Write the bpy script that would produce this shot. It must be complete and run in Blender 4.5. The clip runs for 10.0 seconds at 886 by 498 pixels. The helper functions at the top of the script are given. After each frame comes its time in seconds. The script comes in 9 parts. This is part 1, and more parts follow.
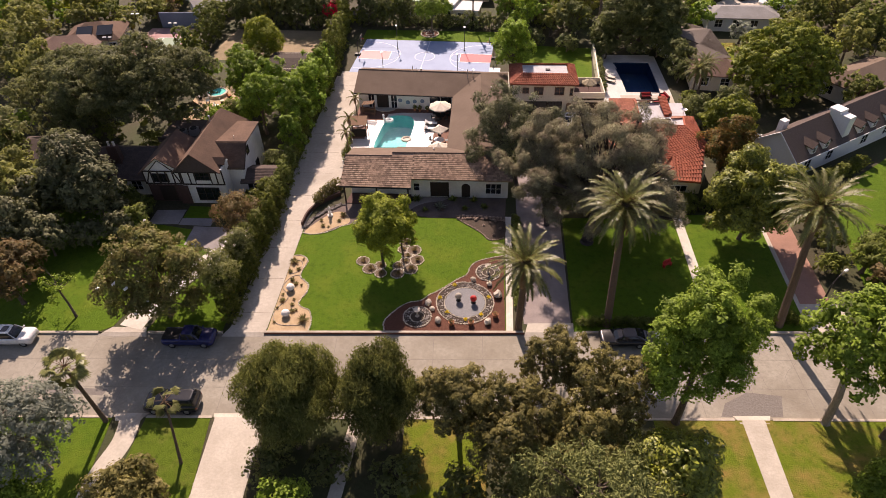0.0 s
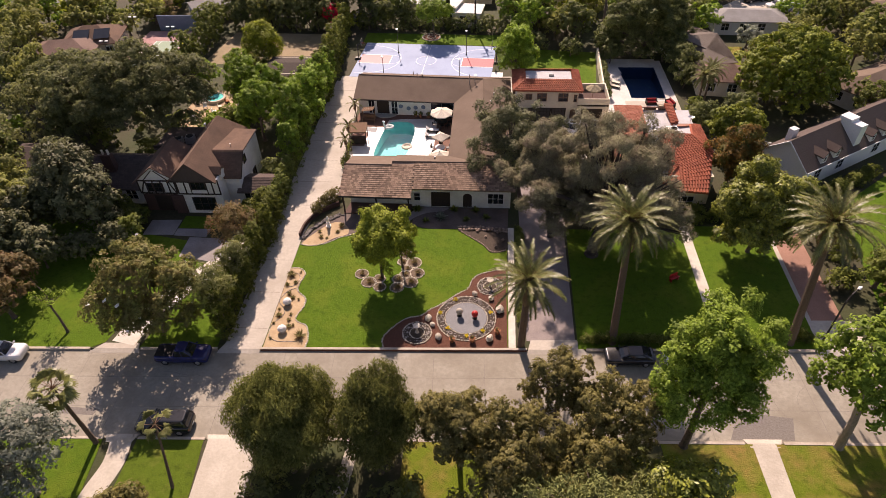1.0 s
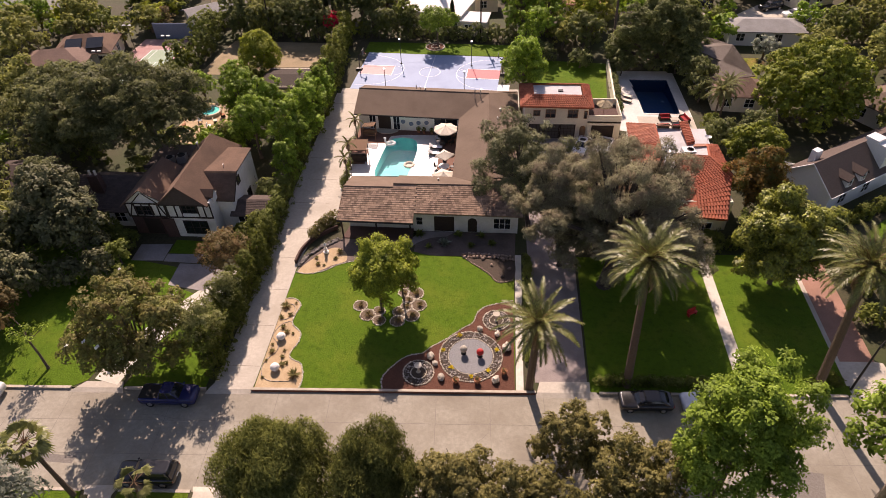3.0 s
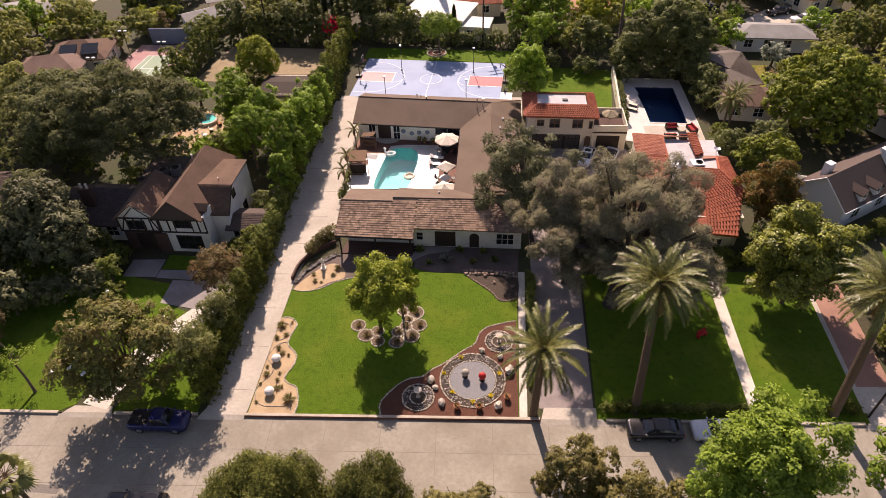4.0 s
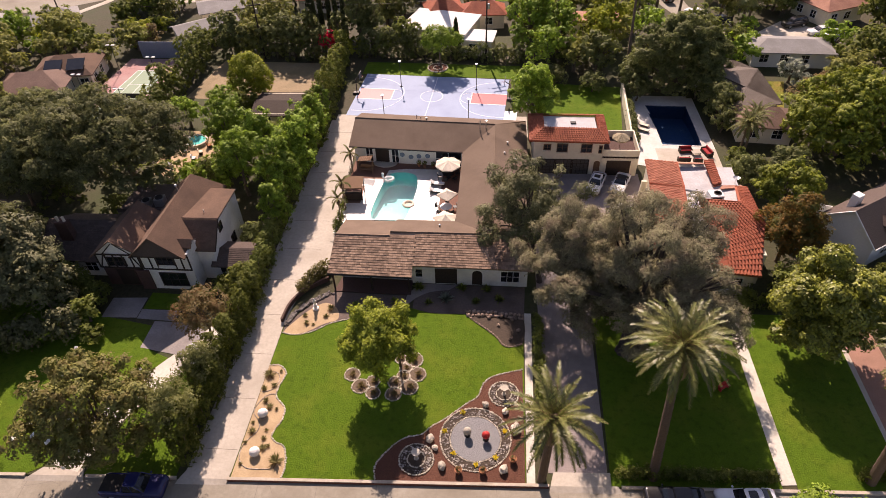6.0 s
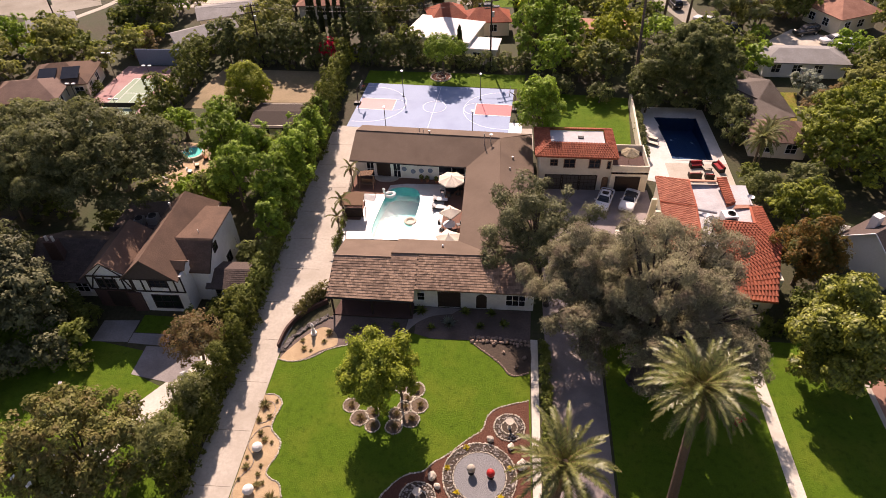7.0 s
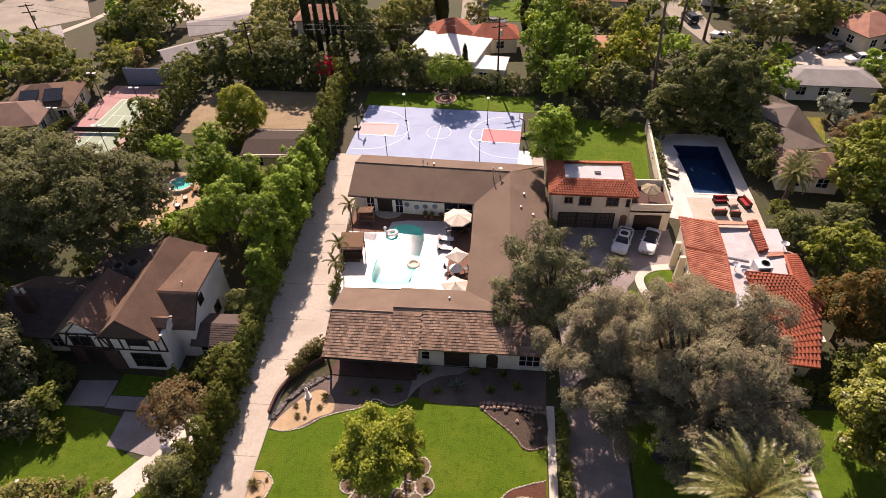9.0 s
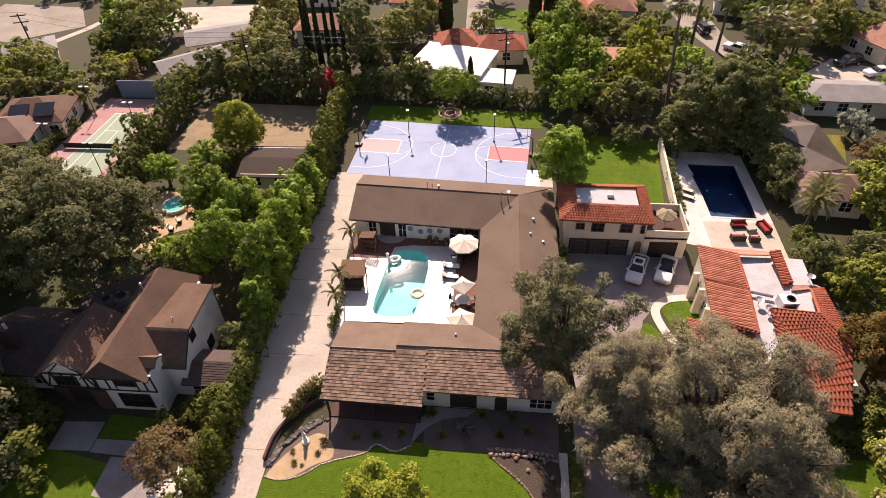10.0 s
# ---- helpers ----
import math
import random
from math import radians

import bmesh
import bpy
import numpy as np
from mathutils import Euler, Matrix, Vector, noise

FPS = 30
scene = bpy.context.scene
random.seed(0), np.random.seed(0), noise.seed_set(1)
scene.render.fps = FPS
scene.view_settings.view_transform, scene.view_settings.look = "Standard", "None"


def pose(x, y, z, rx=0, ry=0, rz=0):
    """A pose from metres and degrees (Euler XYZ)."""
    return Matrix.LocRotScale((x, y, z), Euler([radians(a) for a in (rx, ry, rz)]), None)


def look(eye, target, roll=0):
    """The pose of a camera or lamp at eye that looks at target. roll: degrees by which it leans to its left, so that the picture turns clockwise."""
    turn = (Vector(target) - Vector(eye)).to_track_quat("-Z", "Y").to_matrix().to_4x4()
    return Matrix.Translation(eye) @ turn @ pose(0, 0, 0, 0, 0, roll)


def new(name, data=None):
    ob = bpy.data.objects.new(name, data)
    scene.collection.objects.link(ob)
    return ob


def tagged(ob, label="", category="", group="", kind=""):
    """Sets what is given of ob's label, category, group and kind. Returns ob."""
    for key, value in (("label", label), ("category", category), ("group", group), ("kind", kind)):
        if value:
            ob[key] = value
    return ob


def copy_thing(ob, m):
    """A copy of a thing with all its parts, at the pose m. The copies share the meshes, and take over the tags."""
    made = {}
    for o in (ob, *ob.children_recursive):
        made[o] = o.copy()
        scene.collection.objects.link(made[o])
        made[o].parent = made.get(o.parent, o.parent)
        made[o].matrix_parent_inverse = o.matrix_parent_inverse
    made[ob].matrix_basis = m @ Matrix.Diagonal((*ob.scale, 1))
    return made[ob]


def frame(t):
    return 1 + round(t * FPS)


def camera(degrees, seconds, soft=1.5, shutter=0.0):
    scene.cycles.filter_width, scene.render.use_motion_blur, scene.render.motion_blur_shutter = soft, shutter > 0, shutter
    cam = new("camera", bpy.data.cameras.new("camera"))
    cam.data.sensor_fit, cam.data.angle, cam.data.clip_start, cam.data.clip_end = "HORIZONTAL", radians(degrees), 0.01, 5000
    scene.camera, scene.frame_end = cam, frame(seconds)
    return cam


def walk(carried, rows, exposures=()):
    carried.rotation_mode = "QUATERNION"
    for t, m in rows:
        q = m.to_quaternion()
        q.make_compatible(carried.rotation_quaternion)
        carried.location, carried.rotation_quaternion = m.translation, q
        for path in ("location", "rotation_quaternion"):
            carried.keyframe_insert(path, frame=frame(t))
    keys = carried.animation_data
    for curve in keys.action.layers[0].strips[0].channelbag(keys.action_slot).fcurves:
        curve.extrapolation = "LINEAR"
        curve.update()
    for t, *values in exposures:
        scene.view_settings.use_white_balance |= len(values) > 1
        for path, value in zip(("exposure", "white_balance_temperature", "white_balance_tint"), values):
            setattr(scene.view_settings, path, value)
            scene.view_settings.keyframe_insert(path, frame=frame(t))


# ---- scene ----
cam = camera(71.2, 10.0, 0.7)
PATH = [
    (0, (-0.128, 0.574, 47.804), (-0.244, 2.072, 46.483), -1.8),
    (0.5, (-0.103, 1.766, 47.834), (-0.224, 3.262, 46.511), -1.9),
    (1, (-0.104, 2.966, 47.861), (-0.227, 4.459, 46.537), -1.9),
    (1.5, (-0.156, 4.174, 47.855), (-0.284, 5.667, 46.53), -1.9),
    (2, (-0.244, 5.403, 47.843), (-0.375, 6.896, 46.518), -1.9),
    (2.5, (-0.348, 6.73, 47.845), (-0.48, 8.221, 46.519), -1.9),
    (4, (-0.559, 10.992, 47.823), (-0.698, 12.48, 46.494), -2.0),
    (4.5, (-0.612, 12.483, 47.803), (-0.753, 13.971, 46.474), -2.0),
    (5, (-0.652, 14.011, 47.795), (-0.795, 15.499, 46.466), -2.0),
    (5.5, (-0.73, 15.576, 47.803), (-0.875, 17.063, 46.473), -2.0),
    (5.7, (-0.773, 16.222, 47.817), (-0.917, 17.709, 46.487), -2.1),
    (7, (-1.215, 20.662, 47.983), (-1.367, 22.146, 46.651), -2.1),
    (7.5, (-1.437, 22.423, 48.035), (-1.59, 23.907, 46.703), -2.1),
    (8, (-1.701, 24.239, 48.092), (-1.854, 25.721, 46.758), -2.1),
    (8.5, (-2.04, 26.189, 48.148), (-2.193, 27.671, 46.814), -2.2),
    (9, (-2.408, 28.315, 48.209), (-2.562, 29.796, 46.873), -2.1),
    (9.5, (-2.785, 30.563, 48.255), (-2.941, 32.043, 46.918), -2.1),
    (10, (-3.187, 32.87, 48.29), (-3.346, 34.35, 46.954), -2.1),
]
walk(cam, [(t, look(eye, target, roll)) for t, eye, target, roll in PATH], [(0.0, 0.46, 7400, 31), (10.0, 0.56, 7450, 33)])

# ---- world and sun ----
world = bpy.data.worlds.new("sky")
scene.world = world
world.use_nodes = True
SUN_EL, SUN_AZ = 41.3, math.degrees(math.atan2(-0.215, 1.0))
wn = world.node_tree
sky = wn.nodes.new("ShaderNodeTexSky")
sky.sky_type = "NISHITA"
sky.sun_disc = False
sky.sun_elevation = radians(SUN_EL)
sky.sun_rotation = radians(SUN_AZ)
wn.links.new(sky.outputs[0], wn.nodes["Background"].inputs[0])
wn.nodes["Background"].inputs[1].default_value = 0.086
sun_data = bpy.data.lights.new("sun", "SUN")
sun_data.energy, sun_data.angle, sun_data.color = 5.0, radians(0.5), (1.0, 0.93, 0.82)
sun = new("sun", sun_data)
sun_way = Vector((math.sin(radians(SUN_AZ)) * math.cos(radians(SUN_EL)), math.cos(radians(SUN_AZ)) * math.cos(radians(SUN_EL)), math.sin(radians(SUN_EL))))
sun.matrix_world = look(Vector((0, 60, 90)) + sun_way * 60, (0, 60, 90))


# ---- materials ----
def principled(name, rough=0.8, metal=0.0, spec=0.3):
    m = bpy.data.materials.new(name)
    m.use_nodes = True
    b = m.node_tree.nodes["Principled BSDF"]
    b.inputs["Roughness"].default_value = rough
    b.inputs["Metallic"].default_value = metal
    b.inputs["Specular IOR Level"].default_value = spec
    return m, m.node_tree, b


def mix_colour(nt, fac, a, b, mode="MIX"):
    n = nt.nodes.new("ShaderNodeMix")
    n.data_type, n.blend_type = "RGBA", mode
    for sock, v in ((n.inputs[0], fac), (n.inputs[6], a), (n.inputs[7], b)):
        if isinstance(v, (int, float)):
            sock.default_value = v
        elif isinstance(v, tuple):
            sock.default_value = (*v, 1) if len(v) == 3 else v
        else:
            nt.links.new(v, sock)
    return n.outputs[2]


def noise_fac(nt, scale, detail=4.0, lo=0.35, hi=0.65, rough=0.6, coord="Object", stretch=None):
    tc = nt.nodes.new("ShaderNodeTexCoord")
    src = tc.outputs[coord]
    if stretch:
        mp = nt.nodes.new("ShaderNodeMapping")
        mp.inputs["Scale"].default_value = stretch
        nt.links.new(src, mp.inputs[0])
        src = mp.outputs[0]
    n = nt.nodes.new("ShaderNodeTexNoise")
    n.inputs["Scale"].default_value, n.inputs["Detail"].default_value, n.inputs["Roughness"].default_value = scale, detail, rough
    nt.links.new(src, n.inputs[0])
    r = nt.nodes.new("ShaderNodeMapRange")
    r.inputs[1].default_value, r.inputs[2].default_value = lo, hi
    nt.links.new(n.outputs[0], r.inputs[0])
    return r.outputs[0]


def add_bump(nt, b, height, strength=0.3, dist=0.05):
    n = nt.nodes.new("ShaderNodeBump")
    n.inputs["Strength"].default_value, n.inputs["Distance"].default_value = strength, dist
    nt.links.new(height, n.inputs["Height"])
    nt.links.new(n.outputs[0], b.inputs["Normal"])


def surface(name, c1, c2, c3=None, fine=6.0, coarse=0.35, rough=0.85, bump=0.3, metal=0.0, spec=0.3, vary=0.0, stretch=None):
    """Two-scale mottled surface: c1/c2 grain, c3 large stains; vary: brightness from piece to piece."""
    m, nt, b = principled(name, rough, metal, spec)
    f = noise_fac(nt, fine, 5, stretch=stretch)
    col = mix_colour(nt, f, c1, c2)
    if c3:
        col = mix_colour(nt, noise_fac(nt, coarse, 4, 0.42, 0.72), col, c3)
    if vary:
        oi = nt.nodes.new("ShaderNodeObjectInfo")
        ge = nt.nodes.new("ShaderNodeNewGeometry")
        ad = nt.nodes.new("ShaderNodeMath")
        ad.operation = "ADD"
        nt.links.new(oi.outputs["Random"], ad.inputs[0])
        nt.links.new(ge.outputs["Random Per Island"], ad.inputs[1])
        fr = nt.nodes.new("ShaderNodeMath")
        fr.operation = "FRACT"
        nt.links.new(ad.outputs[0], fr.inputs[0])
        rg = nt.nodes.new("ShaderNodeMapRange")
        rg.inputs[3].default_value, rg.inputs[4].default_value = 1 - vary, 1 + vary
        nt.links.new(fr.outputs[0], rg.inputs[0])
        hs = nt.nodes.new("ShaderNodeHueSaturation")
        nt.links.new(rg.outputs[0], hs.inputs["Value"])
        nt.links.new(col, hs.inputs["Color"])
        col = hs.outputs[0]
    nt.links.new(col, b.inputs["Base Color"])
    if bump:
        add_bump(nt, b, f, bump)
    return m


def leaf(name, c1, c2, c3=None, trans=0.5, rough=0.6, spec=0.25):
    """Foliage: colour varied leaf by leaf and over the crown, with some light passing through."""
    m, nt, b = principled(name, rough, 0, spec)
    c1, c2, c3 = (tuple(v * 1.75 for v in c) if c else None for c in (c1, c2, c3))
    ge = nt.nodes.new("ShaderNodeNewGeometry")
    col = mix_colour(nt, ge.outputs["Random Per Island"], c1, c2)
    col = mix_colour(nt, noise_fac(nt, 0.7, 3, 0.45, 0.7), col, c3 or tuple(x * 0.75 for x in c1))
    oi = nt.nodes.new("ShaderNodeObjectInfo")
    rg = nt.nodes.new("ShaderNodeMapRange")
    rg.inputs[3].default_value, rg.inputs[4].default_value = 0.85, 1.15
    nt.links.new(oi.outputs["Random"], rg.inputs[0])
    hs = nt.nodes.new("ShaderNodeHueSaturation")
    nt.links.new(rg.outputs[0], hs.inputs["Value"])
    nt.links.new(col, hs.inputs["Color"])
    nt.links.new(hs.outputs[0], b.inputs["Base Color"])
    tr = nt.nodes.new("ShaderNodeBsdfTranslucent")
    nt.links.new(hs.outputs[0], tr.inputs[0])
    mx = nt.nodes.new("ShaderNodeMixShader")
    mx.inputs[0].default_value = trans
    nt.links.new(b.outputs[0], mx.inputs[1])
    nt.links.new(tr.outputs[0], mx.inputs[2])
    nt.links.new(mx.outputs[0], nt.nodes["Material Output"].inputs[0])
    return m


def grass(name, c1, c2, c3, patch=0.25, lo=0.48):
    m, nt, b = principled(name, 0.9, 0, 0.15)
    f = noise_fac(nt, 9.0, 6, 0.3, 0.7, 0.75)
    col = mix_colour(nt, f, c1, c2)
    col = mix_colour(nt, noise_fac(nt, patch, 5, lo, lo + 0.24), col, c3)
    col = mix_colour(nt, noise_fac(nt, 1.6, 5, 0.5, 0.8, 0.7), col, tuple(0.62 * v for v in c1))
    nt.links.new(col, b.inputs["Base Color"])
    add_bump(nt, b, f, 0.8, 0.08)
    return m


def pool_water(name, tint):
    """Clear water: tinted see-through sheet with a rippled gloss."""
    m = bpy.data.materials.new(name)
    m.use_nodes = True
    nt = m.node_tree
    nt.nodes.remove(nt.nodes["Principled BSDF"])
    t = nt.nodes.new("ShaderNodeBsdfTransparent")
    t.inputs[0].default_value = (*tint, 1)
    g = nt.nodes.new("ShaderNodeBsdfGlossy")
    g.inputs["Roughness"].default_value = 0.055
    fr = nt.nodes.new("ShaderNodeFresnel")
    fr.inputs[0].default_value = 1.33
    h = noise_fac(nt, 2.2, 3, 0.2, 0.8)
    bp = nt.nodes.new("ShaderNodeBump")
    bp.inputs["Strength"].default_value, bp.inputs["Distance"].default_value = 0.05, 0.05
    nt.links.new(h, bp.inputs["Height"])
    nt.links.new(bp.outputs[0], g.inputs["Normal"])
    mx = nt.nodes.new("ShaderNodeMixShader")
    nt.links.new(fr.outputs[0], mx.inputs[0])
    nt.links.new(t.outputs[0], mx.inputs[1])
    nt.links.new(g.outputs[0], mx.inputs[2])
    nt.links.new(mx.outputs[0], nt.nodes["Material Output"].inputs[0])
    return m


M_EARTH = surface("earth", (0.046, 0.042, 0.020), (0.075, 0.064, 0.034), (0.040, 0.058, 0.014), 3, 0.12)
M_MULCH = surface("red_mulch", (0.11, 0.045, 0.028), (0.17, 0.075, 0.05), None, 14, rough=0.95, bump=0.8)
M_DARKSOIL = surface("dark_soil", (0.06, 0.045, 0.035), (0.10, 0.075, 0.055), None, 8, rough=0.95, bump=0.7)
M_DRYSOIL = surface("dry_brown_soil", (0.13, 0.095, 0.065), (0.20, 0.15, 0.105), None, 8, rough=0.95, bump=0.7)
M_DARKBRICK = surface("dark_brick", (0.085, 0.048, 0.040), (0.13, 0.072, 0.058), None, 9, vary=0.2)
M_DARKCOBBLE = surface("dark_cobble", (0.07, 0.06, 0.055), (0.20, 0.18, 0.165), None, 3, vary=0.5)
# paler orange copy of the red clay, for sun on the villa's west slopes
M_CLAYMID = surface("sunlit_orange_tile", (0.38, 0.135, 0.075), (0.47, 0.185, 0.11), (0.31, 0.10, 0.06), 5, 0.5, rough=0.75, vary=0.16)
M_DECOMP = surface("tan_gravel", (0.42, 0.30, 0.17), (0.52, 0.39, 0.24), (0.36, 0.25, 0.14), 12, 0.6)
M_DRYYARD = surface("dry_yard", (0.26, 0.19, 0.11), (0.34, 0.26, 0.15), (0.17, 0.14, 0.07), 4, 0.15)
M_LAWN = grass("lawn_grass", (0.069, 0.136, 0.007), (0.110, 0.197, 0.012), (0.136, 0.192, 0.016))
M_LAWN_WORN = grass("worn_lawn_grass", (0.080, 0.130, 0.010), (0.125, 0.185, 0.016), (0.20, 0.185, 0.045), 0.3, 0.52)
M_LAWN_DRY = grass("dry_lawn_grass", (0.118, 0.172, 0.012), (0.18, 0.225, 0.020), (0.30, 0.205, 0.060), 0.3, 0.43)
M_ROAD = surface("old_concrete_road", (0.285, 0.258, 0.205), (0.35, 0.320, 0.258), (0.225, 0.196, 0.150), 3.5, 0.16, rough=0.9, bump=0.15)
M_ROADJOINT = surface("tar_joint", (0.215, 0.19, 0.155), (0.26, 0.23, 0.19), None, 6)
M_PATCH = surface("asphalt_patch", (0.17, 0.15, 0.13), (0.21, 0.19, 0.165), None, 6)
M_DRIVE = surface("driveway_concrete", (0.45, 0.405, 0.335), (0.53, 0.48, 0.405), (0.39, 0.345, 0.28), 3, 0.25, bump=0.15)
M_PALE = surface("pale_concrete", (0.47, 0.42, 0.345), (0.55, 0.50, 0.415), (0.40, 0.355, 0.285), 4, 0.4, bump=0.15)
M_WALK = surface("pale_walk_concrete", (0.58, 0.54, 0.46), (0.66, 0.62, 0.54), (0.50, 0.455, 0.38), 4, 0.4, bump=0.15)
M_DECK = surface("pool_deck", (0.60, 0.57, 0.52), (0.68, 0.65, 0.60), (0.50, 0.46, 0.41), 3, 0.4, rough=0.42, bump=0.06, spec=0.5)
M_PAVER = surface("grey_pink_pavers", (0.27, 0.225, 0.21), (0.34, 0.288, 0.265), (0.225, 0.19, 0.18), 8, 0.5)
# worn flagstone, its colour lowered to hold the shade before the porch
M_FORECOURT = surface("shade_toned_flagstone", (0.125, 0.092, 0.078), (0.17, 0.128, 0.11), (0.095, 0.072, 0.060), 6, 0.5)
M_SLAB = surface("worn_grey_concrete_slab", (0.26, 0.235, 0.225), (0.33, 0.30, 0.285), (0.21, 0.19, 0.18), 5, 0.4)
M_REDSTONE = surface("reddish_fieldstone", (0.24, 0.17, 0.13), (0.36, 0.27, 0.21), None, 6, vary=0.25)
M_CLAYDULL = surface("dull_clay_tile", (0.20, 0.125, 0.095), (0.27, 0.175, 0.135), (0.16, 0.10, 0.08), 7, 0.4, vary=0.15)
M_BRICKDRIVE = surface("brick_drive", (0.38, 0.20, 0.14), (0.46, 0.26, 0.19), (0.32, 0.18, 0.13), 9, 0.4, vary=0.15)
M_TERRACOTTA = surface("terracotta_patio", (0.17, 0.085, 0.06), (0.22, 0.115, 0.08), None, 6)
M_KERB = surface("kerb_concrete", (0.45, 0.39, 0.31), (0.54, 0.47, 0.38), (0.36, 0.30, 0.23), 5, 0.5)
M_BRICKRED = surface("red_brick", (0.20, 0.08, 0.055), (0.27, 0.115, 0.075), None, 9)
M_STUCCO = surface("white_stucco", (0.72, 0.70, 0.65), (0.80, 0.78, 0.73), (0.62, 0.59, 0.53), 4, 0.4, bump=0.2)
M_CREAM = surface("cream_stucco", (0.76, 0.68, 0.53), (0.82, 0.74, 0.59), (0.68, 0.60, 0.46), 4, 0.4, bump=0.2)
M_BROWNTILE = surface("brown_roof_tile", (0.25, 0.165, 0.112), (0.36, 0.245, 0.170), (0.20, 0.13, 0.092), 7, 0.4, vary=0.36)
M_SHINGLE = surface("brown_shingle", (0.160, 0.114, 0.082), (0.200, 0.145, 0.106), (0.14, 0.10, 0.072), 9, 0.3, rough=0.95, vary=0.08, bump=0.15)
M_TUDORROOF = surface("tudor_shingle", (0.135, 0.082, 0.056), (0.18, 0.112, 0.077), (0.10, 0.064, 0.046), 9, 0.35, rough=0.95, vary=0.10)
M_DARKROOF = surface("dark_shingle", (0.075, 0.056, 0.048), (0.115, 0.086, 0.073), None, 9, rough=0.95, vary=0.15)
M_TAUPE = surface("taupe_shingle", (0.155, 0.128, 0.105), (0.20, 0.168, 0.14), (0.125, 0.10, 0.082), 9, 0.3, rough=0.95, vary=0.08)
M_GREYROOF = surface("grey_roof", (0.25, 0.24, 0.225), (0.31, 0.30, 0.285), (0.21, 0.20, 0.185), 5, 0.3)
M_CLAY = surface("red_clay_tile", (0.33, 0.085, 0.042), (0.42, 0.125, 0.064), (0.26, 0.068, 0.036), 5, 0.5, rough=0.75, vary=0.16)
# pinker clay: weathered roofs, and sun painted on the villa's north ends
M_CLAYPINK = surface("weathered_sunlit_tile", (0.34, 0.165, 0.108), (0.41, 0.21, 0.145), (0.27, 0.125, 0.085), 5, 0.5, vary=0.15)
M_FLATROOF = surface("grey_flat_roof", (0.47, 0.46, 0.46), (0.55, 0.54, 0.54), (0.38, 0.37, 0.37), 4, 0.5)
M_WHITEROOF = surface("white_roof", (0.68, 0.67, 0.65), (0.75, 0.74, 0.72), (0.58, 0.57, 0.54), 3, 0.3)
M_TIMBER = surface("dark_timber", (0.035, 0.024, 0.018), (0.055, 0.038, 0.028), None, 10)
M_WOOD = surface("brown_wood", (0.16, 0.09, 0.05), (0.23, 0.135, 0.08), None, 8, stretch=(1, 6, 1))
M_WHITE = surface("white_paint", (0.74, 0.73, 0.70), (0.80, 0.79, 0.76), None, 6, rough=0.5, bump=0.05)
M_DARK = surface("dark_paint", (0.02, 0.019, 0.018), (0.03, 0.028, 0.027), None, 8, rough=0.5, bump=0.05)
M_METAL = surface("galvanised_metal", (0.40, 0.40, 0.40), (0.52, 0.52, 0.52), None, 8, rough=0.4, metal=0.8, bump=0.05)
M_BARK = surface("bark", (0.10, 0.075, 0.055), (0.17, 0.13, 0.10), None, 7, bump=0.8, stretch=(1, 1, 0.3))
M_DARKBARK = surface("dark_bark", (0.055, 0.042, 0.038), (0.10, 0.078, 0.068), None, 7, bump=0.8, stretch=(1, 1, 0.3))
M_PALEBARK = surface("pale_bark", (0.24, 0.20, 0.16), (0.33, 0.28, 0.23), None, 7, bump=0.6, stretch=(1, 1, 0.3))
M_PALMBARK = surface("palm_bark", (0.13, 0.09, 0.06), (0.21, 0.15, 0.105), None, 9, bump=0.9, stretch=(1, 1, 2.5))
M_STONE = surface("pale_stone", (0.52, 0.46, 0.37), (0.64, 0.58, 0.48), None, 7, vary=0.25)
M_COBBLE = surface("river_cobble", (0.20, 0.17, 0.15), (0.45, 0.41, 0.37), None, 3, vary=0.5)
M_WHITEROCK = surface("white_rock", (0.75, 0.73, 0.69), (0.84, 0.82, 0.78), None, 5)
M_GREYGRAVEL = surface("grey_gravel", (0.20, 0.20, 0.205), (0.29, 0.29, 0.29), None, 14, bump=0.6)
M_TERRAPOT = surface("terracotta_pot", (0.33, 0.14, 0.07), (0.42, 0.19, 0.10), None, 6)
M_RED = surface("red_glaze", (0.45, 0.025, 0.025), (0.55, 0.04, 0.035), None, 6, rough=0.35)
M_GLASS = surface("dark_window_glass", (0.012, 0.014, 0.017), (0.02, 0.023, 0.027), None, 2, rough=0.06, bump=0.0, spec=0.6)
M_RUBBER = surface("rubber", (0.015, 0.015, 0.015), (0.025, 0.025, 0.025), None, 8, rough=0.8)
M_CANVAS = surface("cream_canvas", (0.66, 0.58, 0.46), (0.74, 0.66, 0.54), None, 6, rough=0.9)
M_TANCANVAS = surface("tan_striped_canvas", (0.20, 0.155, 0.09), (0.42, 0.36, 0.24), None, 5, rough=0.9, stretch=(6, 1, 1))
M_PANEL = surface("grey_brown_door_panel", (0.075, 0.066, 0.058), (0.115, 0.10, 0.088), None, 6, rough=0.5, bump=0.05)
M_COURT = surface("lavender_court_tiles", (0.245, 0.325, 0.475), (0.28, 0.36, 0.515), (0.225, 0.295, 0.445), 6, 0.3, rough=0.65, bump=0.08)
M_COURTRED = surface("coral_court_tiles", (0.58, 0.17, 0.18), (0.64, 0.21, 0.21), None, 6, rough=0.7, bump=0.08)
M_COURTPEACH = surface("faded_coral_court_tiles", (0.60, 0.33, 0.33), (0.66, 0.38, 0.37), None, 6, rough=0.7, bump=0.08)
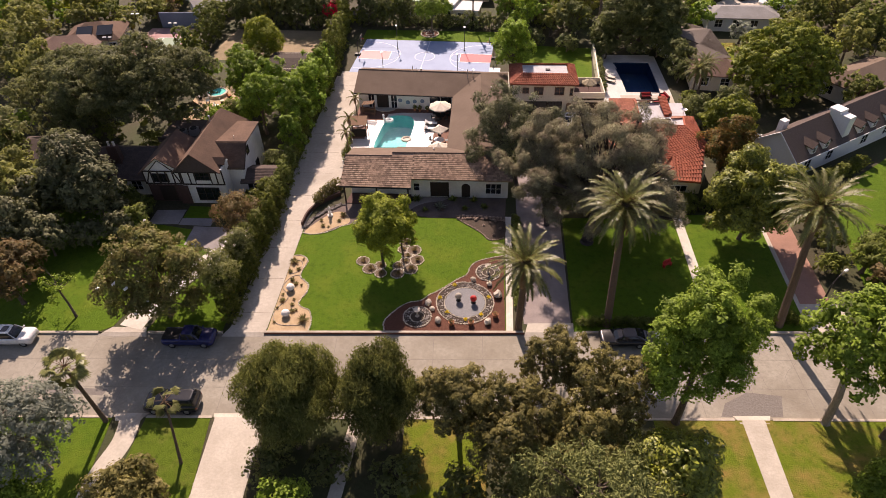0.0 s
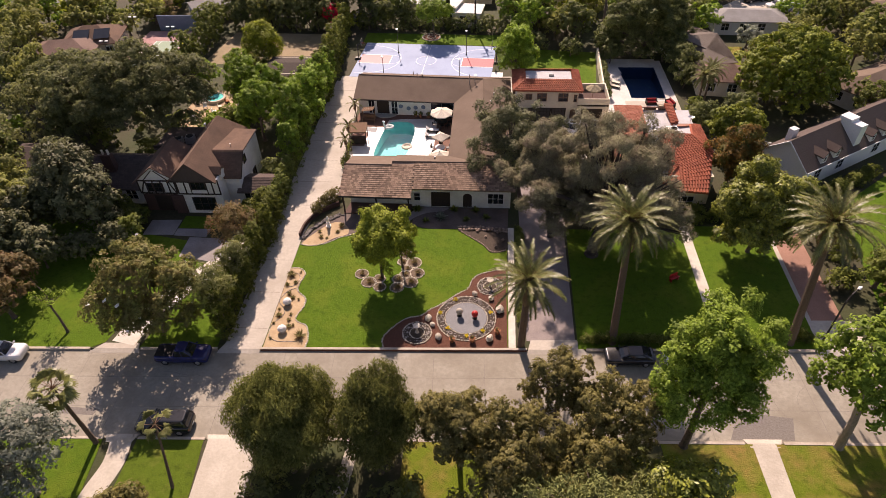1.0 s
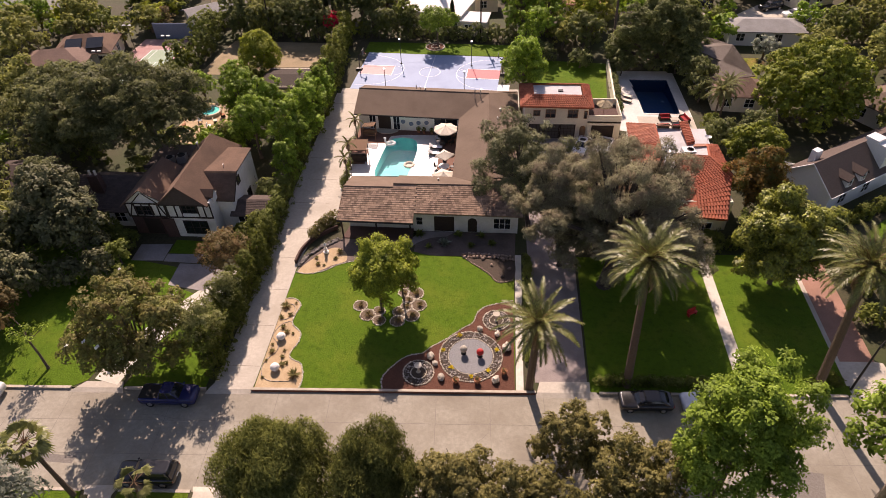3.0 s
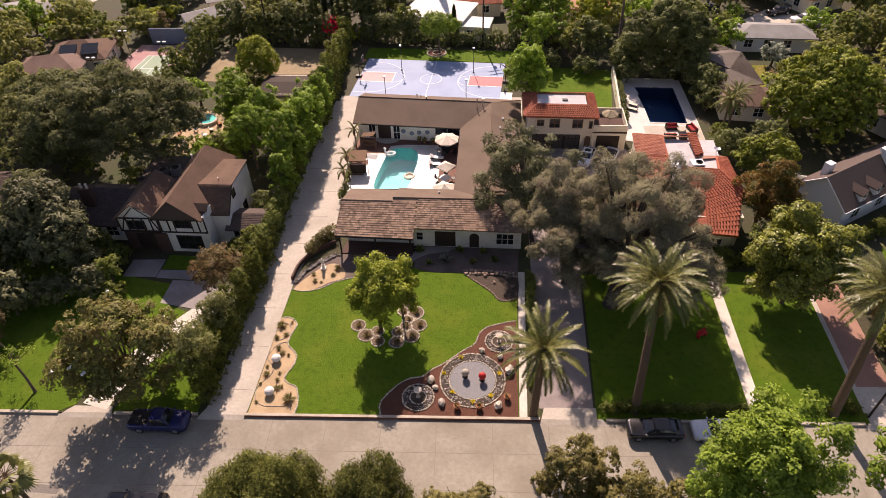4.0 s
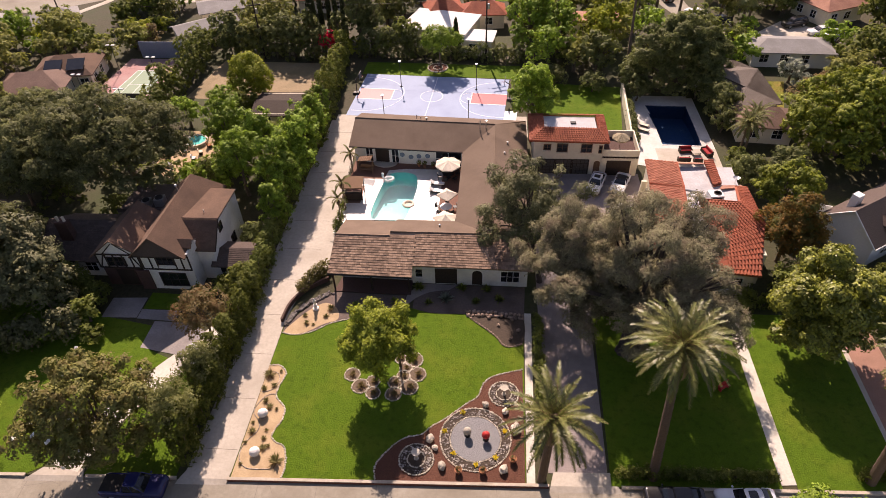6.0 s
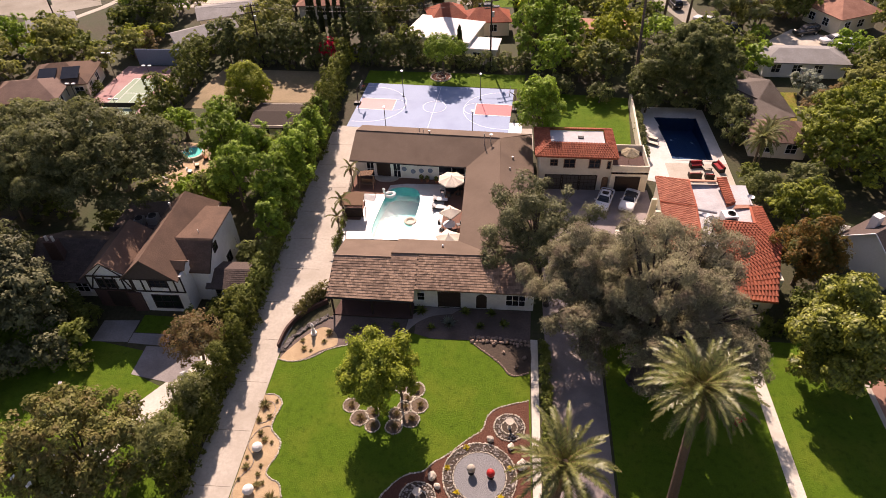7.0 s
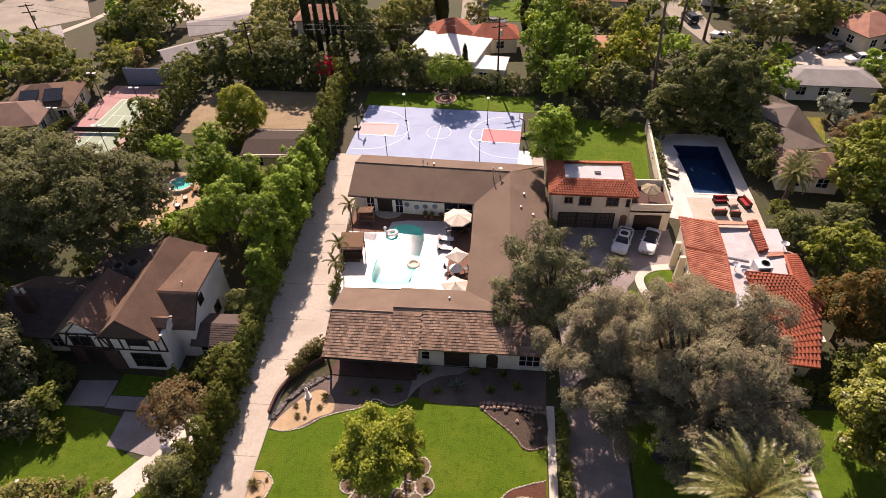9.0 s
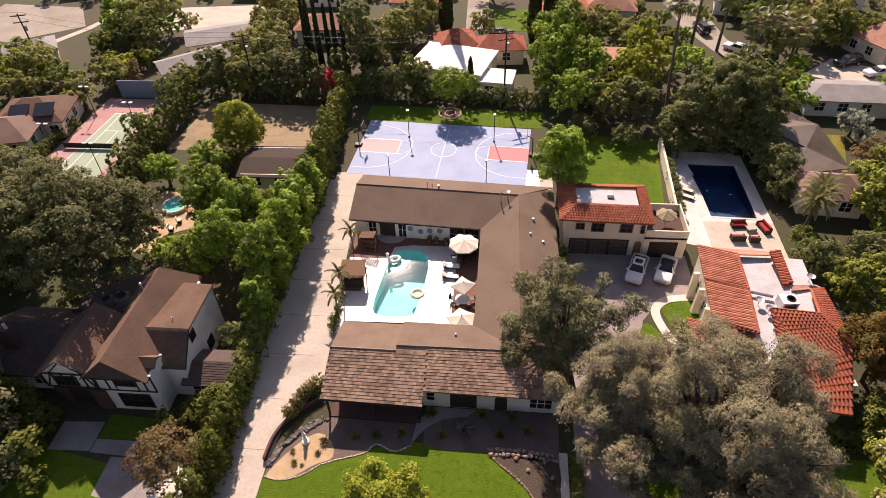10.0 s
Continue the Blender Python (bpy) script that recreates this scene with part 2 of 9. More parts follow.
M_LINE = surface("white_line_paint", (0.78, 0.78, 0.78), (0.85, 0.85, 0.85), None, 6, rough=0.6, bump=0.0)
M_TENNIS = surface("green_tennis_court", (0.27, 0.36, 0.25), (0.33, 0.42, 0.30), (0.30, 0.37, 0.28), 4, 0.3)
M_TENNISRED = surface("faded_red_tennis_surround", (0.38, 0.20, 0.19), (0.45, 0.26, 0.24), (0.42, 0.30, 0.27), 4, 0.3)
M_BLUEWALL = surface("blue_grey_screen", (0.16, 0.20, 0.27), (0.20, 0.25, 0.32), None, 4)
M_POOLFLOOR = surface("aqua_pool_plaster", (0.22, 0.66, 0.66), (0.28, 0.74, 0.73), (0.18, 0.60, 0.61), 2, 0.4)
M_POOLDARK = surface("navy_pool_plaster", (0.034, 0.088, 0.165), (0.046, 0.108, 0.19), None, 2)
M_SPAAQUA = surface("turquoise_pool_plaster", (0.05, 0.50, 0.44), (0.08, 0.60, 0.52), None, 2)
M_WATER = pool_water("pool_water", (0.80, 0.97, 0.96))
M_WATERNAVY = pool_water("dark_pool_water", (0.6, 0.75, 0.9))
M_REDCUSHION = surface("red_cushion", (0.30, 0.025, 0.03), (0.38, 0.04, 0.04), None, 6, rough=0.9)


# ---- mesh builders ----
class Build:
    """Collects vertices and faces of one mesh."""

    def __init__(self):
        self.v, self.f = [], []

    def face(self, pts):
        n = len(self.v)
        self.v += [tuple(p) for p in pts]
        self.f.append(tuple(range(n, n + len(pts))))
        return self

    def prism(self, poly, z0, z1):
        """Upright prism over a polygon given anticlockwise; z1 may be a number or a list."""
        n, k = len(self.v), len(poly)
        tops = z1 if isinstance(z1, (list, tuple)) else [z1] * k
        self.v += [(p[0], p[1], z0) for p in poly] + [(p[0], p[1], t) for p, t in zip(poly, tops)]
        self.f.append(tuple(range(n + k, n + 2 * k)))
        self.f.append(tuple(range(n + k - 1, n - 1, -1)))
        for i in range(k):
            j = (i + 1) % k
            self.f.append((n + i, n + j, n + k + j, n + k + i))
        return self

    def box(self, cx, cy, z0, sx, sy, sz, rot=0.0, taper=1.0):
        c, s = math.cos(radians(rot)), math.sin(radians(rot))
        n = len(self.v)
        for k, z in ((1.0, z0), (taper, z0 + sz)):
            for a, b in ((-1, -1), (1, -1), (1, 1), (-1, 1)):
                x, y = a * sx / 2 * k, b * sy / 2 * k
                self.v.append((cx + c * x - s * y, cy + s * x + c * y, z))
        self.f += [(n + 3, n + 2, n + 1, n), (n + 4, n + 5, n + 6, n + 7)] + [(n + i, n + (i + 1) % 4, n + 4 + (i + 1) % 4, n + 4 + i) for i in range(4)]
        return self

    def tube(self, p0, p1, r0, r1, k=8, cap=True):
        p0, p1 = Vector(p0), Vector(p1)
        d = (p1 - p0).normalized() if (p1 - p0).length > 1e-6 else Vector((0, 0, 1))
        a = d.orthogonal().normalized()
        b = d.cross(a)
        n = len(self.v)
        for p, r in ((p0, r0), (p1, r1)):
            for i in range(k):
                t = 2 * math.pi * i / k
                self.v.append(tuple(p + (a * math.cos(t) + b * math.sin(t)) * r))
        self.f += [(n + i, n + (i + 1) % k, n + k + (i + 1) % k, n + k + i) for i in range(k)]
        if cap:
            self.f += [tuple(range(n + k - 1, n - 1, -1)), tuple(range(n + k, n + 2 * k))]
        return self

    def pipe(self, pts, radii, k=7):
        for i in range(len(pts) - 1):
            self.tube(pts[i], pts[i + 1], radii[i], radii[i + 1], k, True)
        return self

    def lathe(self, cx, cy, profile, k=16):
        """Turned shape: profile of (radius, z)."""
        n = len(self.v)
        for r, z in profile:
            for i in range(k):
                t = 2 * math.pi * i / k
                self.v.append((cx + r * math.cos(t), cy + r * math.sin(t), z))
        for j in range(len(profile) - 1):
            for i in range(k):
                q = (i + 1) % k
                self.f.append((n + j * k + i, n + j * k + q, n + (j + 1) * k + q, n + (j + 1) * k + i))
        self.f.append(tuple(range(n + k - 1, n - 1, -1)))
        m = n + (len(profile) - 1) * k
        self.f.append(tuple(range(m, m + k)))
        return self

    def ball(self, cx, cy, cz, rx, ry, rz, rng=None, rough=0.0, k=8, rings=5):
        n = len(self.v)
        for j in range(rings + 1):
            ph = math.pi * j / rings - math.pi / 2
            for i in range(k):
                t = 2 * math.pi * i / k
                w = 1 + (rng.uniform(-rough, rough) if rng and 0 < j < rings else 0)
                self.v.append((cx + rx * w * math.cos(ph) * math.cos(t), cy + ry * w * math.cos(ph) * math.sin(t), cz + rz * math.sin(ph) * w))
        for j in range(rings):
            for i in range(k):
                q = (i + 1) % k
                self.f.append((n + j * k + i, n + j * k + q, n + (j + 1) * k + q, n + (j + 1) * k + i))
        return self

    def mesh(self, name):
        me = bpy.data.meshes.new(name)
        me.from_pydata(self.v, [], self.f)
        me.update()
        return me


IN_WORLD = {}  # things whose parts are given in the world's metres


def part(name, b, material, parent=None, label=""):
    """Links a Build (or a mesh) as one mesh object under a thing or a part."""
    me = b.mesh(name) if isinstance(b, Build) else b
    if not me.materials:
        me.materials.append(material)
    ob = new(name, me)
    if parent:
        ob.parent = parent
        if parent.name in IN_WORLD:
            ob.matrix_parent_inverse = IN_WORLD[parent.name].inverted()
    if label:
        ob["label"] = label
    return ob


def thing(name, x, y, z, rot, label, category, group="", kind=""):
    ob = new(name)
    ob.empty_display_size = 0.3
    ob.matrix_world = pose(x, y, z, 0, 0, rot)
    ob.matrix_basis = pose(x, y, z, 0, 0, rot)
    return tagged(ob, label, category, group, kind)


def house_at(name, x, y, label, category="house", group=""):
    ob = thing(name, x, y, 0, 0, label, category, group)
    IN_WORLD[ob.name] = pose(x, y, 0)
    return ob


def smooth(ob):
    for p in ob.data.polygons:
        p.use_smooth = True
    return ob


def sheet(name, poly, z0, z1, material, label, category="ground", kind="structure"):
    """A flat slab of the setting over a polygon."""
    area = sum(poly[i][0] * poly[(i + 1) % len(poly)][1] - poly[(i + 1) % len(poly)][0] * poly[i][1] for i in range(len(poly)))
    return tagged(part(name, Build().prism(poly if area > 0 else poly[::-1], z0, z1), material), label, category, "", kind)


def spline(pts, n=8, closed=False):
    """Catmull-Rom curve through points of the plan."""
    out, k = [], len(pts)
    for i in range(k if closed else k - 1):
        g = lambda j: Vector((*pts[(i + j) % k], 0)) if closed else Vector((*pts[min(max(i + j, 0), k - 1)], 0))
        p0, p1, p2, p3 = g(-1), g(0), g(1), g(2)
        for s in range(n):
            t = s / n
            q = 0.5 * (2 * p1 + (p2 - p0) * t + (2 * p0 - 5 * p1 + 4 * p2 - p3) * t * t + (3 * p1 - p0 - 3 * p2 + p3) * t ** 3)
            out.append((q.x, q.y))
    if not closed:
        out.append(tuple(pts[-1]))
    return out


def ribbon(pts, width):
    """Polygon of a path of that width along points."""
    left, right = [], []
    for i, p in enumerate(pts):
        a, b = Vector((*pts[max(i - 1, 0)], 0)), Vector((*pts[min(i + 1, len(pts) - 1)], 0))
        d = (b - a).normalized()
        nrm = Vector((-d.y, d.x, 0)) * width / 2
        left.append((p[0] + nrm.x, p[1] + nrm.y))
        right.append((p[0] - nrm.x, p[1] - nrm.y))
    return right + left[::-1]


def circle(cx, cy, r, n=28, ry=None):
    return [(cx + r * math.cos(2 * math.pi * i / n), cy + (ry or r) * math.sin(2 * math.pi * i / n)) for i in range(n)]


def stones_along(pts, size, seed, z=0.0, closed=False, gap=1.0):
    """Rough stones laid end to end along a line."""
    rng, b = random.Random(seed), Build()
    run = list(pts) + ([pts[0]] if closed else [])
    carry = 0.0
    for i in range(len(run) - 1):
        a, c = Vector((*run[i], 0)), Vector((*run[i + 1], 0))
        d = (c - a).length
        while carry < d:
            p = a.lerp(c, carry / max(d, 1e-6))
            s = size * rng.uniform(0.7, 1.2)
            b.ball(p.x + rng.uniform(-.03, .03), p.y + rng.uniform(-.03, .03), z + s * 0.25, s * 0.55, s * 0.5, s * 0.4, rng, 0.25, 6, 4)
            carry += s * gap
        carry -= d
    return b


STONES = []


def stone_ring(parent, pts, size, seed, material, z=0.0, name="stone"):
    """Single stones laid end to end round a closed line, each a part; a few shapes are shared."""
    rng = random.Random(seed)
    if not STONES:
        STONES.extend(Build().ball(0, 0, 0.25, 0.55, 0.5, 0.4, random.Random(k), 0.25, 6, 4).mesh("stone") for k in range(7))
    for me in STONES:
        if not me.materials:
            me.materials.append(material)
    run = list(pts) + [pts[0]]
    total = sum(math.dist(a, b) for a, b in zip(run, run[1:]))
    n = max(6, round(total / (size * 0.95)))
    for i in range(n):
        want, k = total * i / n, 0
        while want > math.dist(run[k], run[k + 1]):
            want -= math.dist(run[k], run[k + 1])
            k += 1
        p = Vector(run[k]).lerp(Vector(run[k + 1]), want / math.dist(run[k], run[k + 1]))
        ob = part(name, rng.choice(STONES), material, parent)
        w = size * rng.uniform(0.75, 1.2)
        ob.matrix_basis = pose(p.x + rng.uniform(-.03, .03), p.y + rng.uniform(-.03, .03), z, 0, 0, rng.uniform(0, 360)) @ Matrix.Scale(w, 4)


# ---- street and ground ----
SLOPE = 0.035


def kn(x):
    return 42.15 + SLOPE * x


def ks(x):
    return 32.05 + SLOPE * x


X0, X1 = -600.0, 600.0
g = Build()
HOLES = ((-17.6, -9.4, 74.4, 86.8), (22.0, 29.4, 93.0, 105.8))
rows = [(-900, -900, -0.02), (ks(X0), ks(X1), -0.02), (ks(X0) + 0.02, ks(X1) + 0.02, -0.2), (kn(X0) - 0.02, kn(X1) - 0.02, -0.2), (kn(X0), kn(X1), -0.02), (70, 70, -0.02)]
for (a0, a1, za), (b0, b1, zb) in zip(rows, rows[1:]):
    g.face([(X0, a0, za), (X1, a1, za), (X1, b1, zb), (X0, b0, zb)])
for xa, xb, ya, yb in ((X0, X1, 70, 74.4), (X0, -17.6, 74.4, 86.8), (-9.4, X1, 74.4, 86.8), (X0, X1, 86.8, 93.0), (X0, 22.0, 93.0, 105.8), (29.4, X1, 93.0, 105.8), (X0, X1, 105.8, 1500)):
    g.face([(xa, ya, -0.02), (xb, ya, -0.02), (xb, yb, -0.02), (xa, yb, -0.02)])
tagged(part("ground", g, M_EARTH), "bare brown garden earth under trees and beds", "ground", "", "structure")
XR0, XR1 = -140.0, 140.0
sheet("road", [(XR0, ks(XR0) + 0.05), (XR1, ks(XR1) + 0.05), (XR1, kn(XR1) - 0.05), (XR0, kn(XR0) - 0.05)], -0.199, -0.14, M_ROAD, "worn pale concrete residential street with joints and patches", "road")


def kerb(name, xa, xb, side, label, top=0.05):
    """A raised concrete kerb along the street."""
    f, d = (kn, -1) if side > 0 else (ks, 1)
    poly = [(xa, f(xa) + 0.14 * d), (xb, f(xb) + 0.14 * d), (xb, f(xb) - 0.12 * d), (xa, f(xa) - 0.12 * d)]
    return sheet(name, poly, -0.195, top, M_KERB, label, "kerb")


for a, b in ((-140, -39.2), (-34.0, -26.2)):
    kerb("kerb_north", a, b, 1, "weathered concrete kerb along the neighbour's lawn")
for a, b in ((10.4, 32.6), (38.4, 140)):
    kerb("kerb_north", a, b, 1, "shaded concrete kerb along the neighbour's hedge")
for a, b in ((-140, -33.0), (-29.9, -23.9), (-18.8, 22.6), (25.9, 140)):
    kerb("kerb_south", a, b, -1, "concrete kerb on the street's near side")
kerb("kerb_yard", -21.9, 4.6, 1, "pale kerb with a red brick face along the front garden", 0.10)
b = Build()
for i in range(110):
    xa = -21.8 + i * 0.24
    b.prism([(xa, kn(xa) - 0.18), (xa + 0.225, kn(xa) - 0.18), (xa + 0.225, kn(xa) - 0.142), (xa, kn(xa) - 0.142)], -0.14, 0.06)
tagged(part("brick_edging", b, M_BRICKRED), "row of red edging bricks along the kerb face", "edging", "", "stuff")
# joints and patches of the concrete street
b = Build()
for i in range(46):
    x = -112 + i * 4.9
    b.prism([(x + 0.35 * 0, ks(x) + 0.2), (x + 0.05, ks(x) + 0.2), (x - 0.30, kn(x) - 0.2), (x - 0.35, kn(x) - 0.2)], -0.141, -0.1355)
for off in (3.35, 6.7):
    b.prism([(-112, ks(-112) + off), (112, ks(112) + off), (112, ks(112) + off + 0.05), (-112, ks(-112) + off + 0.05)], -0.141, -0.1345)
tagged(part("road_joints", b, M_ROADJOINT), "dark tar-filled joints across the concrete street", "road joint", "", "stuff")
sheet("road_patch", [(21.6, 33.2), (27.0, 33.4), (27.6, 35.6), (24.6, 35.9), (22.3, 34.6)], -0.141, -0.133, M_PATCH, "darker asphalt repair patch in the street", "road")
sheet("road_patch", [(-43.0, 33.4), (-35.2, 33.2), (-35.0, 33.9), (-43.0, 34.1)], -0.141, -0.133, M_PATCH, "darker asphalt repair patch in the street", "road")
rng = random.Random(5)
b = Build()
for i in range(16):
    x, y = rng.uniform(-48, 38), rng.uniform(0.6, 9.4)
    a, pts = rng.uniform(0, 6.3), []
    for k in range(7):
        pts.append((x, ks(x) + y))
        a += rng.uniform(-0.6, 0.6)
        x, y = x + 0.8 * math.cos(a), min(max(y + 0.8 * math.sin(a), 0.3), 9.7)
    for p, q in zip(pts, pts[1:]):
        d = Vector((q[0] - p[0], q[1] - p[1], 0)).normalized() * 0.02
        b.prism([(p[0] + d.y, p[1] - d.x), (q[0] + d.y, q[1] - d.x), (q[0] - d.y, q[1] + d.x), (p[0] - d.y, p[1] + d.x)], -0.141, -0.1372)
tagged(part("road_cracks", b, M_ROADJOINT), "wandering cracks in the old street surface", "road crack", "", "stuff")


def ramp(name, poly_street, poly_yard, material, label):
    """An apron from the street up to a drive: two points at street level, two at the drive."""
    (a, b2), (c, d) = poly_street, poly_yard
    bb = Build()
    e = tuple(Vector(b2).lerp(Vector(c), 0.48 / abs(c[1] - b2[1])))
    h = tuple(Vector(a).lerp(Vector(d), 0.48 / abs(d[1] - a[1])))
    bb.face([(*a, -0.137), (*b2, -0.137), (*e, 0.004), (*h, 0.004)])
    bb.face([(*h, 0.004), (*e, 0.004), (*c, 0.013), (*d, 0.013)])
    bb.face([(*a, -0.2), (*b2, -0.2), (*b2, -0.137), (*a, -0.137)])
    bb.face([(*b2, -0.2), (*c, -0.2), (*c, 0.012), (*e, 0.004), (*b2, -0.137)])
    bb.face([(*d, -0.2), (*a, -0.2), (*a, -0.137), (*h, 0.004), (*d, 0.012)])
    bb.face([(*c, -0.2), (*d, -0.2), (*d, 0.012), (*c, 0.012)])
    return tagged(part(name, bb, material), label, "driveway", "", "structure")


ramp("driveway_apron", ((-26.2, kn(-26) - 0.5), (-21.9, kn(-22) - 0.5)), ((-21.75, 42.1), (-25.6, 41.9)), M_DRIVE, "sloping concrete driveway apron at the street")
ramp("driveway_apron", ((4.6, kn(5) - 0.5), (10.4, kn(10) - 0.5)), ((9.6, 43.7), (5.0, 43.5)), M_DRIVE, "sloping concrete driveway apron at the street")
ramp("driveway_apron", ((32.6, kn(33) - 0.5), (38.4, kn(38) - 0.5)), ((37.4, 44.6), (33.2, 44.4)), M_PALE, "sloping concrete driveway apron at the street")
ramp("driveway_apron", ((-39.2, kn(-39) - 0.5), (-34.0, kn(-34) - 0.5)), ((-34.4, 41.6), (-38.0, 41.5)), M_DRIVE, "sloping concrete driveway apron at the street")
for xa, xb, in ((-33.0, -29.9), (-23.9, -18.8), (22.6, 25.9)):
    ramp("driveway_apron", ((xb, ks(xb) + 0.5), (xa, ks(xa) + 0.5)), ((xa + 0.4, ks(xa) - 0.4), (xb - 0.4, ks(xb) - 0.4)), M_PALE, "pale concrete apron on the near side of the street")

# drives, walks and lawns
sheet("driveway_west", [(-25.6, 41.8), (-21.75, 42.0), (-21.65, 58.8), (-21.2, 62.0), (-19.6, 65.5), (-18.3, 68.0), (-18.3, 73.0), (-19.9, 80.0), (-20.2, 99.5), (-25.2, 99.5), (-25.6, 82.0), (-25.7, 70.0), (-25.4, 57.0)], -0.1, 0.008, M_DRIVE, "long weathered concrete driveway beside the garden", "driveway")
b = Build()
for i in range(11):
    y = 44 + i * 5.2
    b.prism([(-25.2, y), (-20.4 if y > 66 else -21.9, y), (-20.4 if y > 66 else -21.9, y + 0.05), (-25.2, y + 0.05)], 0.0, 0.012)
tagged(part("driveway_joints", b, M_ROADJOINT), "expansion joints across the concrete driveway", "joint", "", "stuff")
YARD = [(-21.7, kn(-21.7) + 0.07), (2.75, kn(2.75) + 0.07), (2.9, 60.6), (-2.8, 61.0), (-9.5, 61.2), (-16.0, 59.6), (-21.6, 57.6)]
sheet("lawn_front", YARD, -0.1, 0.015, M_LAWN, "thick mown bright green front lawn", "lawn")
sheet("walk_strip", [(2.8, kn(3) + 0.07), (3.5, kn(3) + 0.07), (3.75, 61.0), (3.05, 61.0)], -0.1, 0.03, M_WALK, "narrow pale concrete walk strip beside the garden", "path")
sheet("driveway_east", [(4.6, 43.4), (9.4, 43.6), (9.7, 60.0), (11.0, 70.0), (12.4, 76.5), (14.5, 79.3), (18.6, 80.0), (18.6, 86.6), (4.8, 86.8), (4.4, 70.0)], -0.1, 0.008, M_PAVER, "grey-pink paved motor court and driveway", "driveway")
sheet("lawn_east", [(9.6, kn(9.6) + 0.07), (23.1, kn(23) + 0.07), (23.5, 61.0), (10.0, 61.0)], -0.1, 0.012, M_LAWN, "shaded green neighbour lawn", "lawn")
sheet("walk_east", [(23.1, 43.4), (24.3, 43.5), (24.5, 62.0), (23.45, 62.0)], -0.1, 0.03, M_WALK, "straight pale concrete garden walk", "path")
sheet("lawn_east", [(24.3, kn(24.3) + 0.07), (33.0, kn(33) + 0.07), (33.5, 62.0), (24.5, 62.0)], -0.1, 0.012, M_LAWN, "green neighbour lawn beside the walk", "lawn")
sheet("driveway_brick", [(33.4, 47.2), (36.6, 47.3), (37.0, 63.0), (33.9, 63.0)], -0.1, 0.012, M_BRICKDRIVE, "red brick driveway with concrete edges", "driveway")
sheet("driveway_brick_edge", [(32.9, 44.4), (37.6, 44.7), (37.3, 47.2), (36.6, 47.3), (33.4, 47.2), (33.9, 63.0), (33.4, 63.0)], -0.1, 0.016, M_PALE, "pale concrete apron and border of a brick drive", "driveway")
sheet("lawn_far_east", [(40.0, kn(40) + 0.07), (90.0, kn(90) + 0.07), (70.0, 80.0), (56.0, 76.0), (44.0, 66.5)], -0.1, 0.012, M_LAWN, "wide neighbour lawn before a white house", "lawn")
sheet("lawn_west", [(-90.0, kn(-90) + 0.07), (-39.2, kn(-39.2) + 0.07), (-38.0, 41.6), (-37.0, 45.5), (-33.0, 51.5), (-31.0, 53.0), (-34.4, 54.4), (-35.5, 57.5), (-41.4, 58.6), (-44.0, 61.0), (-70.0, 61.0)], -0.1, 0.012, M_LAWN, "green lawn shaded by large trees", "lawn")
sheet("lawn_west", [(-34.2, kn(-34.2) + 0.07), (-26.3, kn(-26.3) + 0.07), (-26.2, 55.0), (-29.5, 52.8), (-33.0, 46.5)], -0.1, 0.012, M_LAWN, "green lawn beside a curved path", "lawn")
sheet("path_tudor", ribbon(spline([(-36.1, 41.5), (-35.2, 45.0), (-33.2, 49.2), (-31.2, 52.2), (-29.6, 54.4), (-28.0, 57.0)], 8), 2.6), -0.1, 0.02, M_WALK, "curved pale concrete drive to the half-timbered house", "path")
sheet("patio_tudor", [(-41.4, 58.4), (-37.6, 58.5), (-37.6, 61.4), (-41.4, 61.2)], -0.1, 0.016, M_SLAB, "shaded concrete slab before the half-timbered house", "path")
sheet("patio_tudor", [(-37.5, 58.4), (-33.4, 58.2), (-33.2, 59.7), (-37.5, 59.7)], -0.1, 0.016, M_SLAB, "shaded concrete slab before the half-timbered house", "path")
sheet("lawn_forecourt", [(-37.4, 59.8), (-32.2, 59.8), (-32.2, 62.0), (-37.4, 62.2)], -0.1, 0.012, M_LAWN, "small shaded lawn panel below the house", "lawn")
sheet("patio_tudor", [(-35.4, 54.6), (-31.0, 53.8), (-29.2, 56.8), (-31.5, 58.0), (-35.4, 58.1)], -0.1, 0.025, M_SLAB, "shaded stone path at the forecourt", "path")
# near side of the street
sheet("lawn_south", [(-29.9, ks(-29.9) - 0.07), (-24.0, ks(-24) - 0.07), (-23.2, 24.0), (-24.5, 15.0), (-30.5, 15.0), (-30.0, 25.0)], -0.1, 0.012, M_LAWN_WORN, "patchy green and yellow front lawn", "lawn")
sheet("lawn_south", [(-90.0, ks(-90) - 0.07), (-33.0, ks(-33) - 0.07), (-32.4, 25.0), (-33.5, 15.0), (-60.0, 15.0)], -0.1, 0.012, M_LAWN, "green lawn under a silvery tree", "lawn")
sheet("walk_south", ribbon(spline([(-31.4, 31.2), (-31.0, 28.5), (-31.6, 25.0), (-31.4, 20.0)], 6), 1.9), -0.1, 0.02, M_PALE, "curving pale concrete front walk", "path")
sheet("driveway_south", [(-23.6, 31.0), (-19.0, 31.1), (-18.6, 15.0), (-22.8, 15.0)], -0.1, 0.012, M_PALE, "pale concrete driveway on the near side", "driveway")
sheet("lawn_south", [(-6.4, ks(-6.4) - 0.07), (1.0, ks(1) - 0.07), (0.6, 15.0), (-6.2, 15.0)], -0.1, 0.010, M_LAWN_DRY, "dry lawn between a row of trees", "lawn")
sheet("walk_south", [(-11.3, 31.4), (-10.2, 31.4), (-11.6, 15.0), (-12.8, 15.0)], -0.1, 0.02, M_PALE, "narrow concrete walk under the trees", "path")
